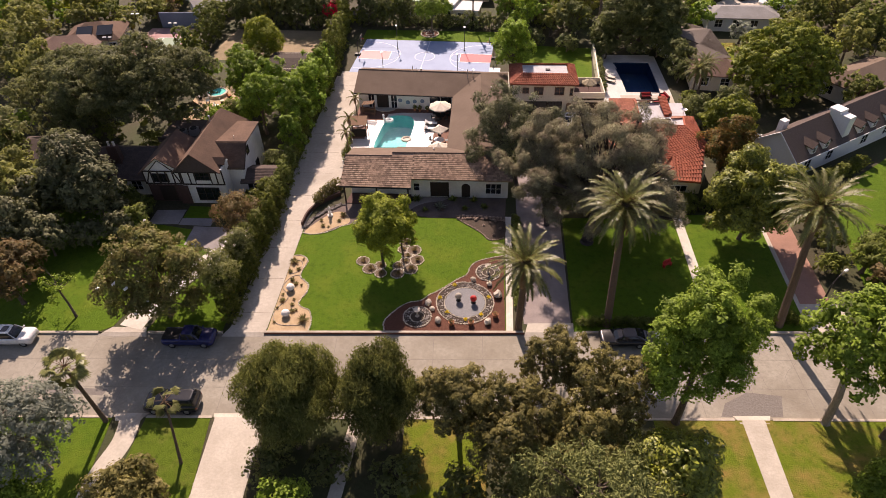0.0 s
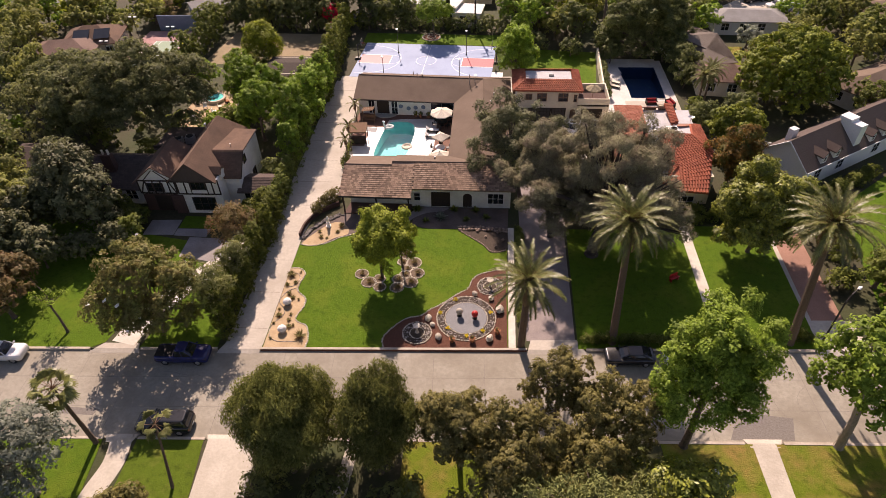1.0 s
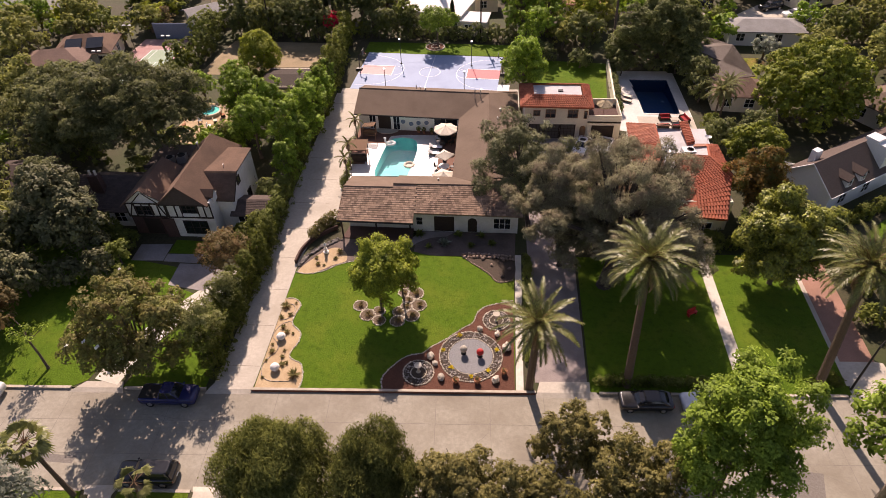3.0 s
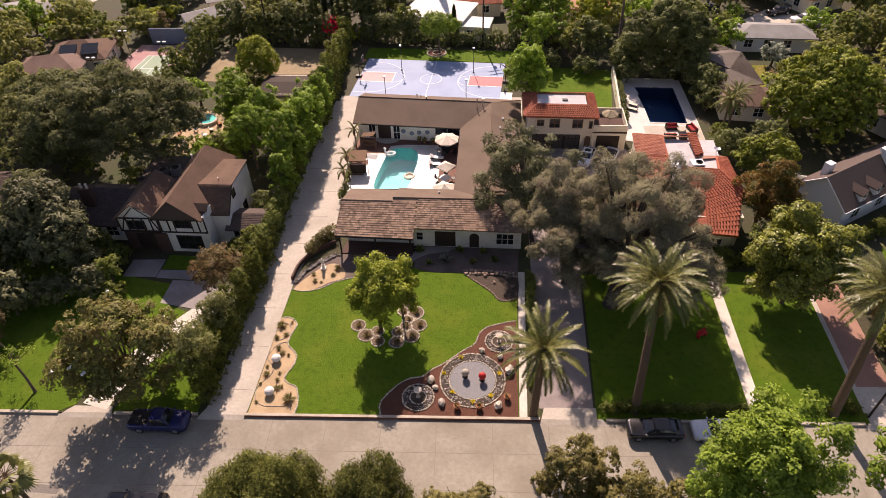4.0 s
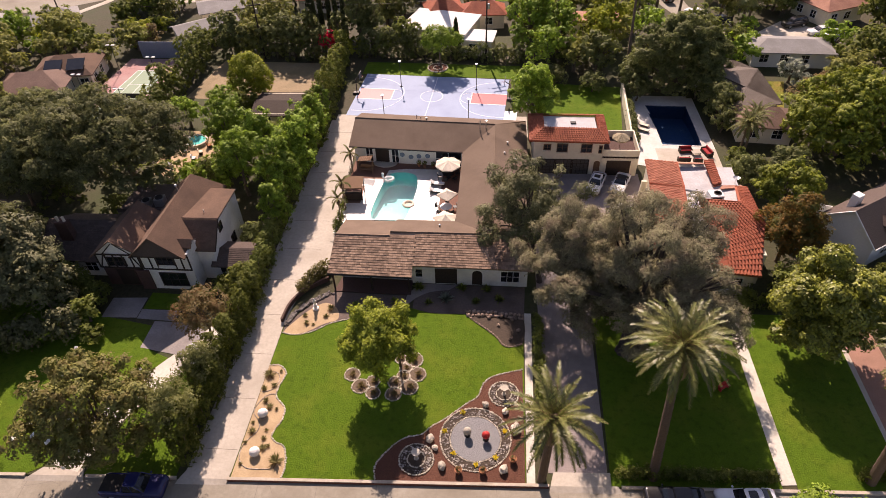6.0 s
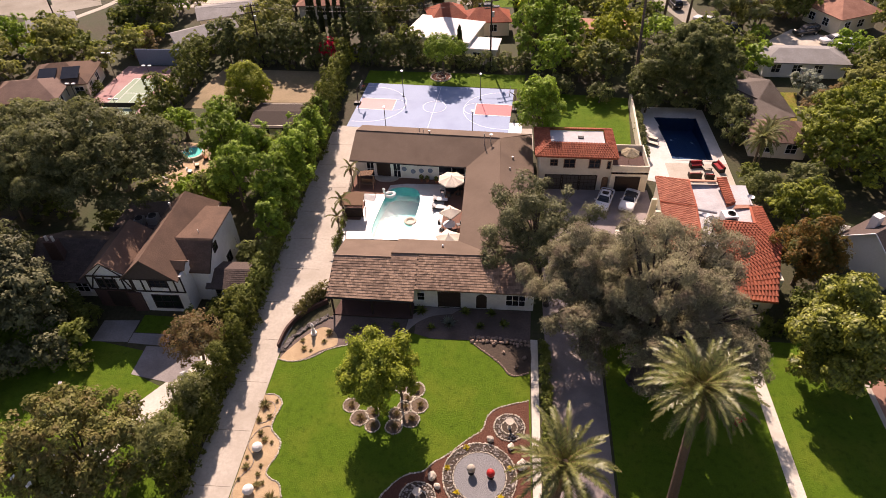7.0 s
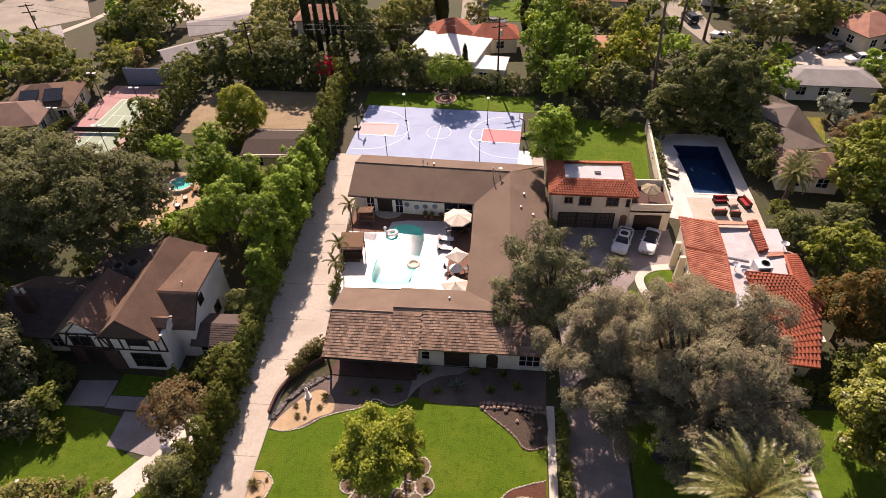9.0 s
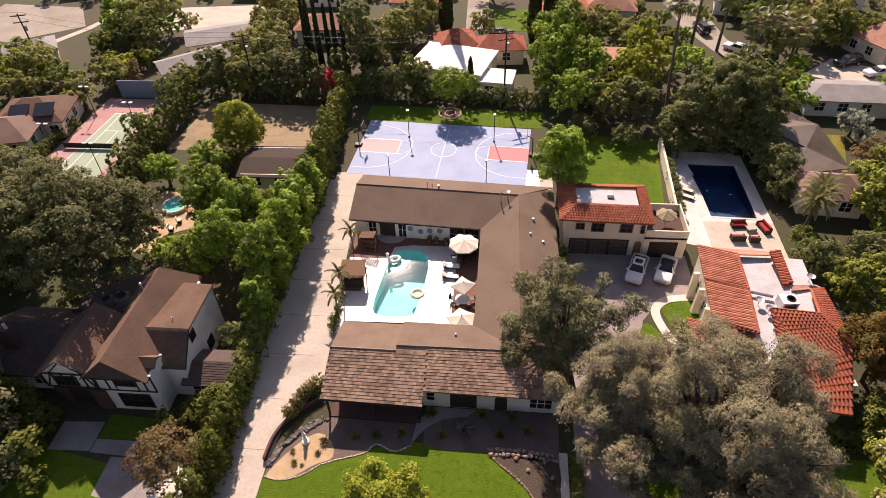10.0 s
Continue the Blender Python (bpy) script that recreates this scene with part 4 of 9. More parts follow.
sheet("sports_court", on_court([(-12.3, -7.2), (12.0, -7.2), (12.0, 6.9), (-12.3, 6.9)]), -0.1, 0.02, M_COURT, "lavender plastic-tiled backyard basketball court", "court")
sheet("court_pad", on_court([(12.02, -7.2), (13.9, -7.2), (13.9, -3.6), (12.02, -3.6)]), -0.1, 0.03, M_WHITE, "white pad at the court's corner", "ground")
sheet("court_key", on_court([(-12.0, -1.75), (-6.4, -1.75), (-6.4, 1.75), (-12.0, 1.75)]), 0.0, 0.024, M_COURTPEACH, "faded coral free-throw lane", "court")
sheet("court_key", on_court([(6.4, -1.75), (12.0, -1.75), (12.0, 1.75), (6.4, 1.75)]), 0.0, 0.024, M_COURTRED, "coral red free-throw lane", "court")
lines = Build()


def court_line(pts, w=0.07):
    for p, q in zip(pts, pts[1:]):
        d = Vector((q[0] - p[0], q[1] - p[1], 0))
        if d.length < 1e-6:
            continue
        d = d.normalized() * w / 2
        lines.prism(on_court([(p[0] + d.y, p[1] - d.x), (q[0] + d.y, q[1] - d.x), (q[0] - d.y, q[1] + d.x), (p[0] - d.y, p[1] + d.x)]), 0.0, 0.029)


court_line([(0, -7.0), (0, 6.7)])
court_line(circle(0, 0, 1.8, 32) + [(1.8, 0)])
for sgn in (-1, 1):
    court_line([(sgn * 12, -1.75), (sgn * 6.4, -1.75), (sgn * 6.4, 1.75), (sgn * 12, 1.75)], 0.12)
    court_line([(sgn * 12, -5.6), (sgn * 10.6, -5.6)] + [(sgn * (10.6 - 6.0 * math.sin(a)), -5.6 * math.cos(a)) for a in np.linspace(0, math.pi, 25)] + [(sgn * 12, 5.6)])
    court_line([(sgn * (6.4 - 1.75 * math.sin(a)), -1.75 * math.cos(a)) for a in np.linspace(0, math.pi, 13)], 0.06)
tagged(part("court_lines", lines, M_LINE), "white painted lines of the basketball court", "court marking", "", "stuff")


def lamp_post(x, y, h=4.4):
    t = thing("court_lamp", x, y, 0.02, 0, "slim dark metal court lamp post with small head", "lamp post", "lamps round the court")
    part("pole", Build().pipe([(0, 0, 0), (0, 0, h)], [0.06, 0.045], 8), M_DARK, t)
    part("base_plate", Build().lathe(0, 0, [(0.2, 0), (0.2, 0.05), (0.09, 0.12)], 10), M_DARK, t)
    part("lamp_head", Build().box(0, -0.1, h, 0.38, 0.5, 0.12, 0, 0.8), M_METAL, t, "pale flat lamp head")


for x, y in ((-15.9, 110.6), (-3.5, 109.8), (-17.0, 99.2), (-4.3, 98.4)):
    lamp_post(x, y)


def hoop(x, y, rot, side):
    t = thing("basketball_hoop", x, y, 0.02, rot, "portable basketball hoop with a clear backboard", "basketball hoop", "hoops of the court")
    part("base", Build().box(-0.6, 0, 0, 1.1, 0.8, 0.3, 0, 0.8), M_DARK, t)
    part("pole", Build().pipe([(-0.5, 0, 0.2), (-0.45, 0, 2.6), (0.3, 0, 3.1)], [0.08, 0.08, 0.05], 8), M_DARK, t)
    part("backboard", Build().box(0.35, 0, 2.75, 0.05, 1.5, 0.95), M_DARK, t)
    ringb = Build()
    c = [(0.62 + 0.23 * math.cos(a), 0.23 * math.sin(a), 3.05) for a in np.linspace(0, 2 * math.pi, 13)]
    ringb.pipe(c, [0.015] * 13, 5)
    part("rim", ringb, M_RED, t)


p = CO @ Vector((-11.6, 0, 0))
hoop(p.x - 0.2, p.y - 0.2, -4.3, 1)
p = CO @ Vector((11.8, 0, 0))
hoop(p.x + 0.2, p.y, 175.7, -1)

# ---- front garden beds ----
BED_W = spline([(-21.55, 53.1), (-20.6, 53.1), (-19.8, 52.2), (-20.1, 50.4), (-19.9, 49.4), (-18.9, 48.4), (-18.8, 47.2), (-19.3, 45.7), (-18.9, 45.0), (-17.9, 44.5), (-17.4, 43.0), (-17.4, 41.65)], 5)
sheet("bed_west", [(-21.65, kn(-21.6) + 0.08)] + [(-21.65, 53.1)] + BED_W, -0.05, 0.03, M_DECOMP, "tan gravel succulent bed along the driveway", "flower bed")
tagged(part("stone_edging", stones_along(BED_W, 0.17, 3), M_STONE), "wavy row of pale edging stones round the bed", "edging", "", "stuff")
BED_E = spline([(-9.6, 41.95), (-9.8, 43.2), (-9.0, 44.6), (-7.7, 45.9), (-6.2, 46.4), (-5.3, 47.3), (-4.4, 47.9), (-2.6, 49.6), (-1.4, 50.6), (-0.9, 52.1), (0.2, 53.0), (2.7, 53.8)], 5)
sheet("bed_east", BED_E + [(2.7, kn(2.7) + 0.08)], -0.05, 0.028, M_MULCH, "red-brown mulch bed with cobble medallions", "flower bed")
tagged(part("stone_edging", stones_along(BED_E, 0.16, 4), M_STONE), "wavy row of pale edging stones round the mulch bed", "edging", "", "stuff")
BED_N = spline([(-21.5, 57.2), (-20.0, 57.0), (-18.3, 57.6), (-17.0, 58.6), (-15.5, 59.2), (-13.5, 59.9), (-12.6, 60.8), (-11.0, 60.2), (-9.6, 60.9)], 5)
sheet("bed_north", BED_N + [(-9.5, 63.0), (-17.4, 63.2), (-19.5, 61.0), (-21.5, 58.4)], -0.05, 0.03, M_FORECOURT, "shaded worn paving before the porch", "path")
sheet("bed_statue", spline([(-21.4, 57.3), (-19.5, 57.2), (-17.6, 58.5), (-16.2, 59.3), (-16.6, 60.8), (-18.0, 61.5), (-19.6, 60.2)], 5, True), -0.05, 0.04, M_DECOMP, "tan gravel bed round a small statue", "flower bed")
tagged(part("stone_edging", stones_along(BED_N, 0.16, 6), M_STONE), "pale edging stones along the porch bed", "edging", "", "stuff")
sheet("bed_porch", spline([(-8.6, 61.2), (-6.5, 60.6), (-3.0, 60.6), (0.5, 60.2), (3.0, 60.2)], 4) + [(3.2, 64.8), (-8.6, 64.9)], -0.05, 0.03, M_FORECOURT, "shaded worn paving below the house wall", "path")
sheet("path_porch", spline([(-9.6, 61.0), (-8.6, 62.5), (-7.0, 63.6), (-5.0, 64.0)], 4) + [(-4.0, 64.8), (-8.0, 64.9), (-9.4, 63.2)], -0.05, 0.04, M_PAVER, "stone path to the porch", "path")
sheet("bed_stones_ne", spline([(-2.6, 60.5), (-0.5, 60.4), (2.8, 60.2), (2.8, 57.0), (1.2, 56.6), (0.0, 58.0), (-1.6, 59.4)], 4, True), -0.05, 0.03, M_DARKSOIL, "rocky bed at the lawn's shaded corner", "flower bed")
tagged(part("stone_edging", stones_along(spline([(-2.7, 60.3), (-1.6, 59.3), (0.0, 57.9), (1.2, 56.5), (2.8, 56.9)], 5), 0.22, 8), M_REDSTONE), "rough stones round the corner bed", "edging", "", "stuff")

tagged(part("stone_bank", stones_along([(-2.9, 60.9), (0.0, 60.9), (3.0, 60.6)], 0.42, 21), M_REDSTONE), "bank of rough reddish fieldstones at the lawn's edge", "stones", "", "stuff")
tagged(part("stone_bank", stones_along([(-2.7, 60.45), (-0.2, 60.5), (2.9, 60.2)], 0.38, 22), M_REDSTONE), "second row of rough reddish fieldstones", "stones", "", "stuff")


def medallion(x, y, r, r_in, label, plaza):
    t = thing("stone_medallion", x, y, 0.028, 0, label, "garden medallion", "round stone medallions")
    rng = random.Random(int(x * 10) + 77)
    part("bed", Build().prism(circle(0, 0, r), 0, 0.02), M_DARKSOIL, t)
    stone_ring(t, circle(0, 0, r, 40), 0.16, 11, M_STONE)
    stone_ring(t, circle(0, 0, r_in, 32), 0.14, 12, M_STONE)
    b = Build()
    for i in range(int(250 * (r * r - r_in * r_in) / 4)):
        a, q = rng.uniform(0, 6.283), math.sqrt(rng.uniform((r_in + 0.15) ** 2, (r - 0.15) ** 2))
        s = rng.uniform(0.05, 0.11)
        b.ball(q * math.cos(a), q * math.sin(a), 0.04, s, s * 0.8, s * 0.6, rng, 0.2, 6, 4)
    tagged(part("cobbles", b, M_COBBLE, t, "mixed dark and pale river cobbles"), kind="stuff")
    if plaza:
        part("gravel_disc", Build().prism(circle(0, 0, r_in - 0.08), 0, 0.05), M_GREYGRAVEL, t, "flat grey gravel disc")
    return t


medallion(-1.5, 46.2, 3.05, 2.2, "large cobble ring round a grey gravel disc", True)
medallion(-6.4, 44.0, 1.45, 0.75, "small cobble ring with a centre stone", False)
medallion(0.95, 50.95, 1.35, 0.7, "small cobble ring with a centre plant", False)
RINGS = ((-8.8, 55.8, 0.72), (-9.0, 54.5, 0.58), (-7.7, 54.4, 0.85), (-8.4, 53.4, 0.58), (-7.2, 52.7, 0.8), (-8.5, 52.5, 0.62), (-7.8, 51.2, 0.8), (-9.2, 51.7, 0.66), (-9.2, 50.4, 0.74), (-11.3, 51.7, 0.64), (-12.4, 51.1, 0.8), (-13.4, 52.4, 0.74), (-11.1, 50.4, 0.66))
for x, y, r in RINGS:
    t = thing("planter_ring", x, y, 0.015, 0, "ring of pale stones filled with brown soil and small plants", "planter", "stone rings under the tree")
    part("soil", Build().prism(circle(0, 0, r, 16), 0, 0.05), M_DRYSOIL, t)
    stone_ring(t, circle(0, 0, r, 20), 0.16, int(x * 31 + y * 7), M_STONE)


# ---- half-timbered house ----
tudor = house_at("half_timbered_house", -37.0, 67.0, "white half-timbered house with brown shingle roofs")


def block(parent, x0, x1, y0, y1, z0, z1, material, name="wall"):
    """Four outside walls of a rectangular block, each a part."""
    wall(parent, (x0, y0), (x1, y0), z0, z1, material, 0.25, name)
    wall(parent, (x1, y0 + 0.25), (x1, y1 - 0.25), z0, z1, material, 0.25, name)
    wall(parent, (x1, y1), (x0, y1), z0, z1, material, 0.25, name)
    wall(parent, (x0, y1 - 0.25), (x0, y0 + 0.25), z0, z1, material, 0.25, name)


block(tudor, -42.6, -37.7, 63.3, 73.5, 0, 2.8, M_DARKBRICK)
block(tudor, -42.6, -37.7, 63.3, 73.5, 2.8, 4.9, M_STUCCO)
block(tudor, -37.7, -32.2, 62.9, 74.5, 0, 5.2, M_STUCCO)
block(tudor, -32.2, -30.4, 64.75, 73.2, 0, 4.25, M_STUCCO)
block(tudor, -50.2, -42.6, 64.6, 72.0, 0, 2.6, M_STUCCO)
block(tudor, -30.4, -26.9, 64.8, 67.9, 0, 2.4, M_STUCCO)
rt = M_TUDORROOF
# main block: ridge north-south; front gable's darker shingle stands for its unlit side
zr, ze = 7.8, 5.05
roof("roof_slope", tudor, [[(-38.4, 62.3, ze), (-35.4, 62.3, zr), (-35.1, 73.6, zr + 0.1), (-38.3, 75.4, ze)], [(-32.3, 62.3, ze), (-32.3, 75.4, ze), (-35.1, 73.6, zr + 0.1), (-35.4, 62.3, zr)], [(-32.3, 75.4, ze), (-38.3, 75.4, ze), (-35.1, 73.6, zr + 0.1)]], rt)
tri_wall(tudor, (-38.2, 62.5), (-32.4, 62.5), 5.0, (-35.4, 62.5, zr - 0.15), M_DARKROOF)
part("gable_soffit", Build().prism([(-38.2, 62.45), (-32.4, 62.45), (-32.4, 62.9), (-38.2, 62.9)], 4.95, 5.08), M_TIMBER, tudor)
# west front gable
roof("roof_slope", tudor, [[(-43.0, 62.6, 4.6), (-40.0, 62.6, 7.0), (-40.0, 69.6, 7.0), (-43.0, 69.6, 4.6)], [(-40.0, 62.6, 7.0), (-37.4, 62.6, 5.2), (-37.4, 69.6, 5.2), (-40.0, 69.6, 7.0)]], rt)
tri_wall(tudor, (-42.6, 63.0), (-37.7, 63.0), 4.7, (-40.0, 63.0, 6.85), M_STUCCO)
tri_wall(tudor, (-37.7, 69.5), (-42.6, 69.5), 4.7, (-40.0, 69.5, 6.85), M_STUCCO)
# flat deck behind with machines
part("flat_roof", Build().prism([(-43.0, 69.7), (-37.6, 69.7), (-37.6, 75.2), (-43.0, 75.2)], 4.9, 5.15), M_DARKROOF, tudor)
part("parapet", Build().prism([(-43.0, 69.7), (-37.6, 69.7), (-37.6, 69.9), (-43.0, 69.9)], 5.15, 5.5), M_TIMBER, tudor)
# east wing: short steep front slope, long shallow back slope
roof("roof_slope", tudor, [[(-32.6, 64.5, 4.3), (-30.0, 64.5, 4.3), (-30.0, 67.1, 6.7), (-34.5, 67.1, 6.7)], [(-34.5, 67.1, 6.7), (-30.0, 67.1, 6.7), (-30.3, 73.4, 6.0), (-33.4, 73.5, 6.0)]], rt)
b = Build()
ends = [(64.75, 4.2), (73.2, 4.2), (73.2, 5.88), (67.1, 6.58)]
b.v = [(-30.4, y, z) for y, z in ends] + [(-30.62, y, z) for y, z in ends]
b.f = [(0, 1, 2, 3), (7, 6, 5, 4)] + [(i, 4 + i, 4 + (i + 1) % 4, (i + 1) % 4) for i in range(4)]
part("gable_wall", b, M_STUCCO, tudor)
part("back_wall", Build().prism([(-33.2, 73.0), (-30.62, 73.0), (-30.62, 73.2), (-33.2, 73.2)], 4.3, 5.9), M_STUCCO, tudor)
part("barge_board", Build().pipe([(-29.98, 64.5, 4.2), (-29.98, 67.1, 6.62), (-30.28, 73.4, 5.92)], [0.07, 0.07, 0.07], 4), M_TIMBER, tudor)
# low west wing and porch
roof("roof_slope", tudor, [[(-50.7, 64.1, 2.55), (-42.4, 64.1, 2.55), (-42.4, 68.4, 4.9), (-50.7, 68.4, 4.9)], [(-50.7, 68.4, 4.9), (-42.4, 68.4, 4.9), (-42.4, 72.5, 2.55), (-50.7, 72.5, 2.55)]], M_DARKROOF)
tri_wall(tudor, (-50.2, 72.0), (-50.2, 64.6), 2.55, (-50.2, 68.4, 4.75), M_STUCCO)
roof("roof_slope", tudor, [[(-30.9, 64.2, 2.3), (-26.5, 64.2, 2.3), (-26.5, 66.3, 3.2), (-30.9, 66.3, 3.2)], [(-30.9, 66.3, 3.2), (-26.5, 66.3, 3.2), (-26.5, 68.3, 2.4), (-30.9, 68.3, 2.4)]], M_DARKROOF)
# small dormer at the end of the east eave
b = Build().prism([(-33.2, 63.7), (-32.0, 63.7), (-32.0, 64.7), (-33.2, 64.7)], 4.6, 5.7)
part("dormer", b, M_STUCCO, tudor)
part("dormer_window", Build().box(-32.55, 63.68, 4.85, 0.6, 0.05, 0.7), M_GLASS, tudor)
roof("dormer_roof", tudor, [[(-33.9, 63.5, 5.6), (-31.9, 63.5, 5.6), (-31.9, 64.2, 6.2), (-33.9, 64.2, 6.2)], [(-33.9, 64.2, 6.2), (-31.9, 64.2, 6.2), (-31.9, 64.9, 5.6), (-33.9, 64.9, 5.6)]], rt)


def timbers(parent, y, xs, z0, z1, braces=(), w=0.16):
    """Dark boards on a front wall: uprights at xs, two rails and slanting braces."""
    for x in xs:
        part("timber", Build().prism([(x - w / 2, y - 0.06), (x + w / 2, y - 0.06), (x + w / 2, y - 0.003), (x - w / 2, y - 0.003)], z0, z1), M_TIMBER, parent)
    for z in (z0, z1 - 0.16):
        part("timber", Build().prism([(xs[0], y - 0.075), (xs[-1], y - 0.075), (xs[-1], y - 0.062), (xs[0], y - 0.062)], z - 0.02, z + 0.2), M_TIMBER, parent)
    for xa, za, xb, zb in braces:
        bb = Build()
        bb.v = [(xa - w / 2, y - 0.05, za), (xa + w / 2, y - 0.05, za), (xb + w / 2, y - 0.05, zb), (xb - w / 2, y - 0.05, zb), (xa - w / 2, y - 0.003, za), (xa + w / 2, y - 0.003, za), (xb + w / 2, y - 0.003, zb), (xb - w / 2, y - 0.003, zb)]
        bb.f = [(0, 1, 2, 3), (4, 5, 1, 0), (5, 6, 2, 1), (6, 7, 3, 2), (7, 4, 0, 3)]
        part("timber", bb, M_TIMBER, parent)


timbers(tudor, 63.0 - 0.02, (-42.5, -41.5, -40.6, -39.6, -38.7, -37.85), 2.9, 4.9, ((-42.4, 2.9, -41.6, 4.8), (-37.9, 2.9, -38.6, 4.8), (-41.6, 4.9, -40.2, 6.3), (-38.6, 4.9, -40.0, 6.3)))
part("jetty", Build().prism([(-42.6, 63.0), (-37.7, 63.0), (-37.7, 63.3), (-42.6, 63.3)], 2.8, 4.75), M_STUCCO, tudor)
timbers(tudor, 62.9, (-37.6, -36.6, -35.9, -33.9, -33.1, -32.3), 2.9, 5.1)
opening(tudor, (-42.6, 62.96), (-37.7, 62.96), 1.25, 1.9, 3.3, 1.1, "window", M_TIMBER, 3)
opening(tudor, (-37.7, 62.9), (-32.2, 62.9), 1.95, 1.7, 3.7, 1.0, "window", M_TIMBER, 3)
for x in (-35.6, -34.9, -34.2):
    part("panel", Build().prism([(x - 0.28, 62.84), (x + 0.28, 62.84), (x + 0.28, 62.897), (x - 0.28, 62.897)], 3.0, 3.5), M_WHITE, tudor)
opening(tudor, (-42.6, 63.3), (-37.7, 63.3), 1.4, 2.0, 0.1, 2.3, "door", M_DARKBRICK)
opening(tudor, (-37.7, 62.9), (-32.2, 62.9), 1.6, 2.8, 0.6, 1.8, "window", M_TIMBER, 3)
part("brick_panel", Build().prism([(-38.6, 62.72), (-37.2, 62.72), (-37.2, 62.897), (-38.6, 62.897)], 0, 2.75), M_DARKBRICK, tudor)
opening(tudor, (-30.4, 64.75), (-30.4, 71.6), 2.6, 0.8, 4.6, 0.9, "window", M_TIMBER, 1)
opening(tudor, (-30.4, 64.75), (-30.4, 71.6), 4.6, 1.0, 1.0, 1.2, "window", M_TIMBER, 2)
opening(tudor, (-50.2, 64.6), (-42.6, 64.6), 1.2, 1.3, 0.8, 1.4, "window", M_WHITE, 2)
opening(tudor, (-50.2, 64.6), (-42.6, 64.6), 4.6, 1.3, 0.8, 1.4, "window", M_WHITE, 2)
opening(tudor, (-30.9, 64.6), (-26.9, 64.6), 0.8, 2.2, 0.2, 1.9, "window", M_WHITE, 3)
ch = part("chimney", Build().box(-47.6, 66.6, 2.6, 1.5, 0.9, 3.6, 0, 0.85), M_DARKBRICK, tudor, "red brick chimney with clay pots")
for dx in (-0.35, 0.35):
    part("chimney_pot", Build().lathe(-47.6 + dx, 66.6, [(0.16, 6.2), (0.13, 6.7), (0.17, 6.75), (0.12, 6.8)], 10), M_STONE, ch)
for x, y, s in ((-38.6, 71.4, 1.0), (-40.0, 71.0, 0.9)):
    u = thing("roof_air_conditioner", x, y, 5.15, 8, "grey rooftop air conditioner with round fan", "air conditioner", "machines on the flat roof")
    part("cabinet", Build().box(0, 0, 0, 1.1 * s, 1.1 * s, 0.9 * s, 0, 0.97), M_METAL, u)
    part("fan_guard", Build().lathe(0, 0, [(0.45 * s, 0.88 * s), (0.45 * s, 1.0 * s), (0.36 * s, 1.02 * s), (0.34 * s, 0.93 * s)], 14), M_DARK, u)
part("vent_pipe", Build().lathe(-35.9, 71.2, [(0.09, 7.0), (0.09, 7.9), (0.17, 7.95), (0.1, 8.1)], 8), M_METAL, tudor)
part("vent_pipe", Build().lathe(-31.9, 68.2, [(0.04, 6.0), (0.04, 6.9), (0.06, 6.95)], 8), M_METAL, tudor)

# ---- two-storey garage with tiled roof ----
garage = house_at("garage_house", 9.5, 88.6, "cream two-storey garage with red clay roof edges")
block(garage, 4.7, 13.6, 86.4, 91.6, 0, 5.5, M_CREAM)
block(garage, 13.6, 18.2, 86.2, 91.2, 0, 2.9, M_CREAM)
part("terrace_floor", Build().prism([(13.6, 86.2), (18.2, 86.2), (18.2, 91.2), (13.6, 91.2)], 2.7, 2.95), M_DARKBRICK, garage)
for a, b2 in (((13.6, 86.2), (18.2, 86.2)), ((18.2, 86.35), (18.2, 91.05)), ((18.2, 91.2), (13.6, 91.2))):
    wall(garage, a, b2, 2.96, 3.9, M_CREAM, 0.15, "parapet")
part("flat_roof", Build().prism([(5.9, 87.7), (12.6, 87.5), (12.6, 90.7), (5.9, 90.7)], 5.5, 6.15), M_FLATROOF, garage)
part("flat_roof", Build().prism([(5.7, 87.5), (12.8, 87.3), (12.8, 87.5), (5.7, 87.7)], 6.15, 6.35), M_CLAYPINK, garage, "clay ridge tiles")
GE, GR = 5.45, 6.3
gq = [(4.0, 85.7, GE), (14.0, 85.4, GE), (14.0, 92.3, GE), (4.0, 92.3, GE)]
gi = [(5.9, 87.65, GR), (12.7, 87.45, GR), (12.7, 90.75, GR), (5.9, 90.75, GR)]
for i in range(4):
    j = (i + 1) % 4
    roof("roof_slope", garage, [[gq[i], gq[j], gi[j], gi[i]]], M_CLAY)
ga, gb = (4.7, 86.4), (13.6, 86.4)
for s0, w, z0, h in ((1.3, 0.8, 3.75, 0.75), (3.0, 1.25, 3.5, 1.1), (6.1, 1.25, 3.5, 1.1)):
    opening(garage, ga, gb, s0, w, z0, h, "window", M_WOOD, 2)
    part("window_sill", Build().prism([(4.7 + s0 - .15, 86.22), (4.7 + s0 + w + .15, 86.22), (4.7 + s0 + w + .15, 86.39), (4.7 + s0 - .15, 86.39)], z0 - .2, z0 - .1), M_CREAM, garage)
opening(garage, ga, gb, 8.35, 0.3, 3.4, 1.0, "window", M_WOOD, 1)
for s0 in (0.8, 3.0, 5.2):
    opening(garage, ga, gb, s0, 2.0, 0.05, 2.2, "door", M_TIMBER)
    for k in range(4):
        for m in range(4):
            xa = 4.7 + s0 + .06 + m * .48
            part("door_panel", Build().prism([(xa, 86.345), (xa + .42, 86.345), (xa + .42, 86.368), (xa, 86.368)], 0.12 + k * 0.54, 0.58 + k * 0.54), M_PANEL, garage)
n = 9
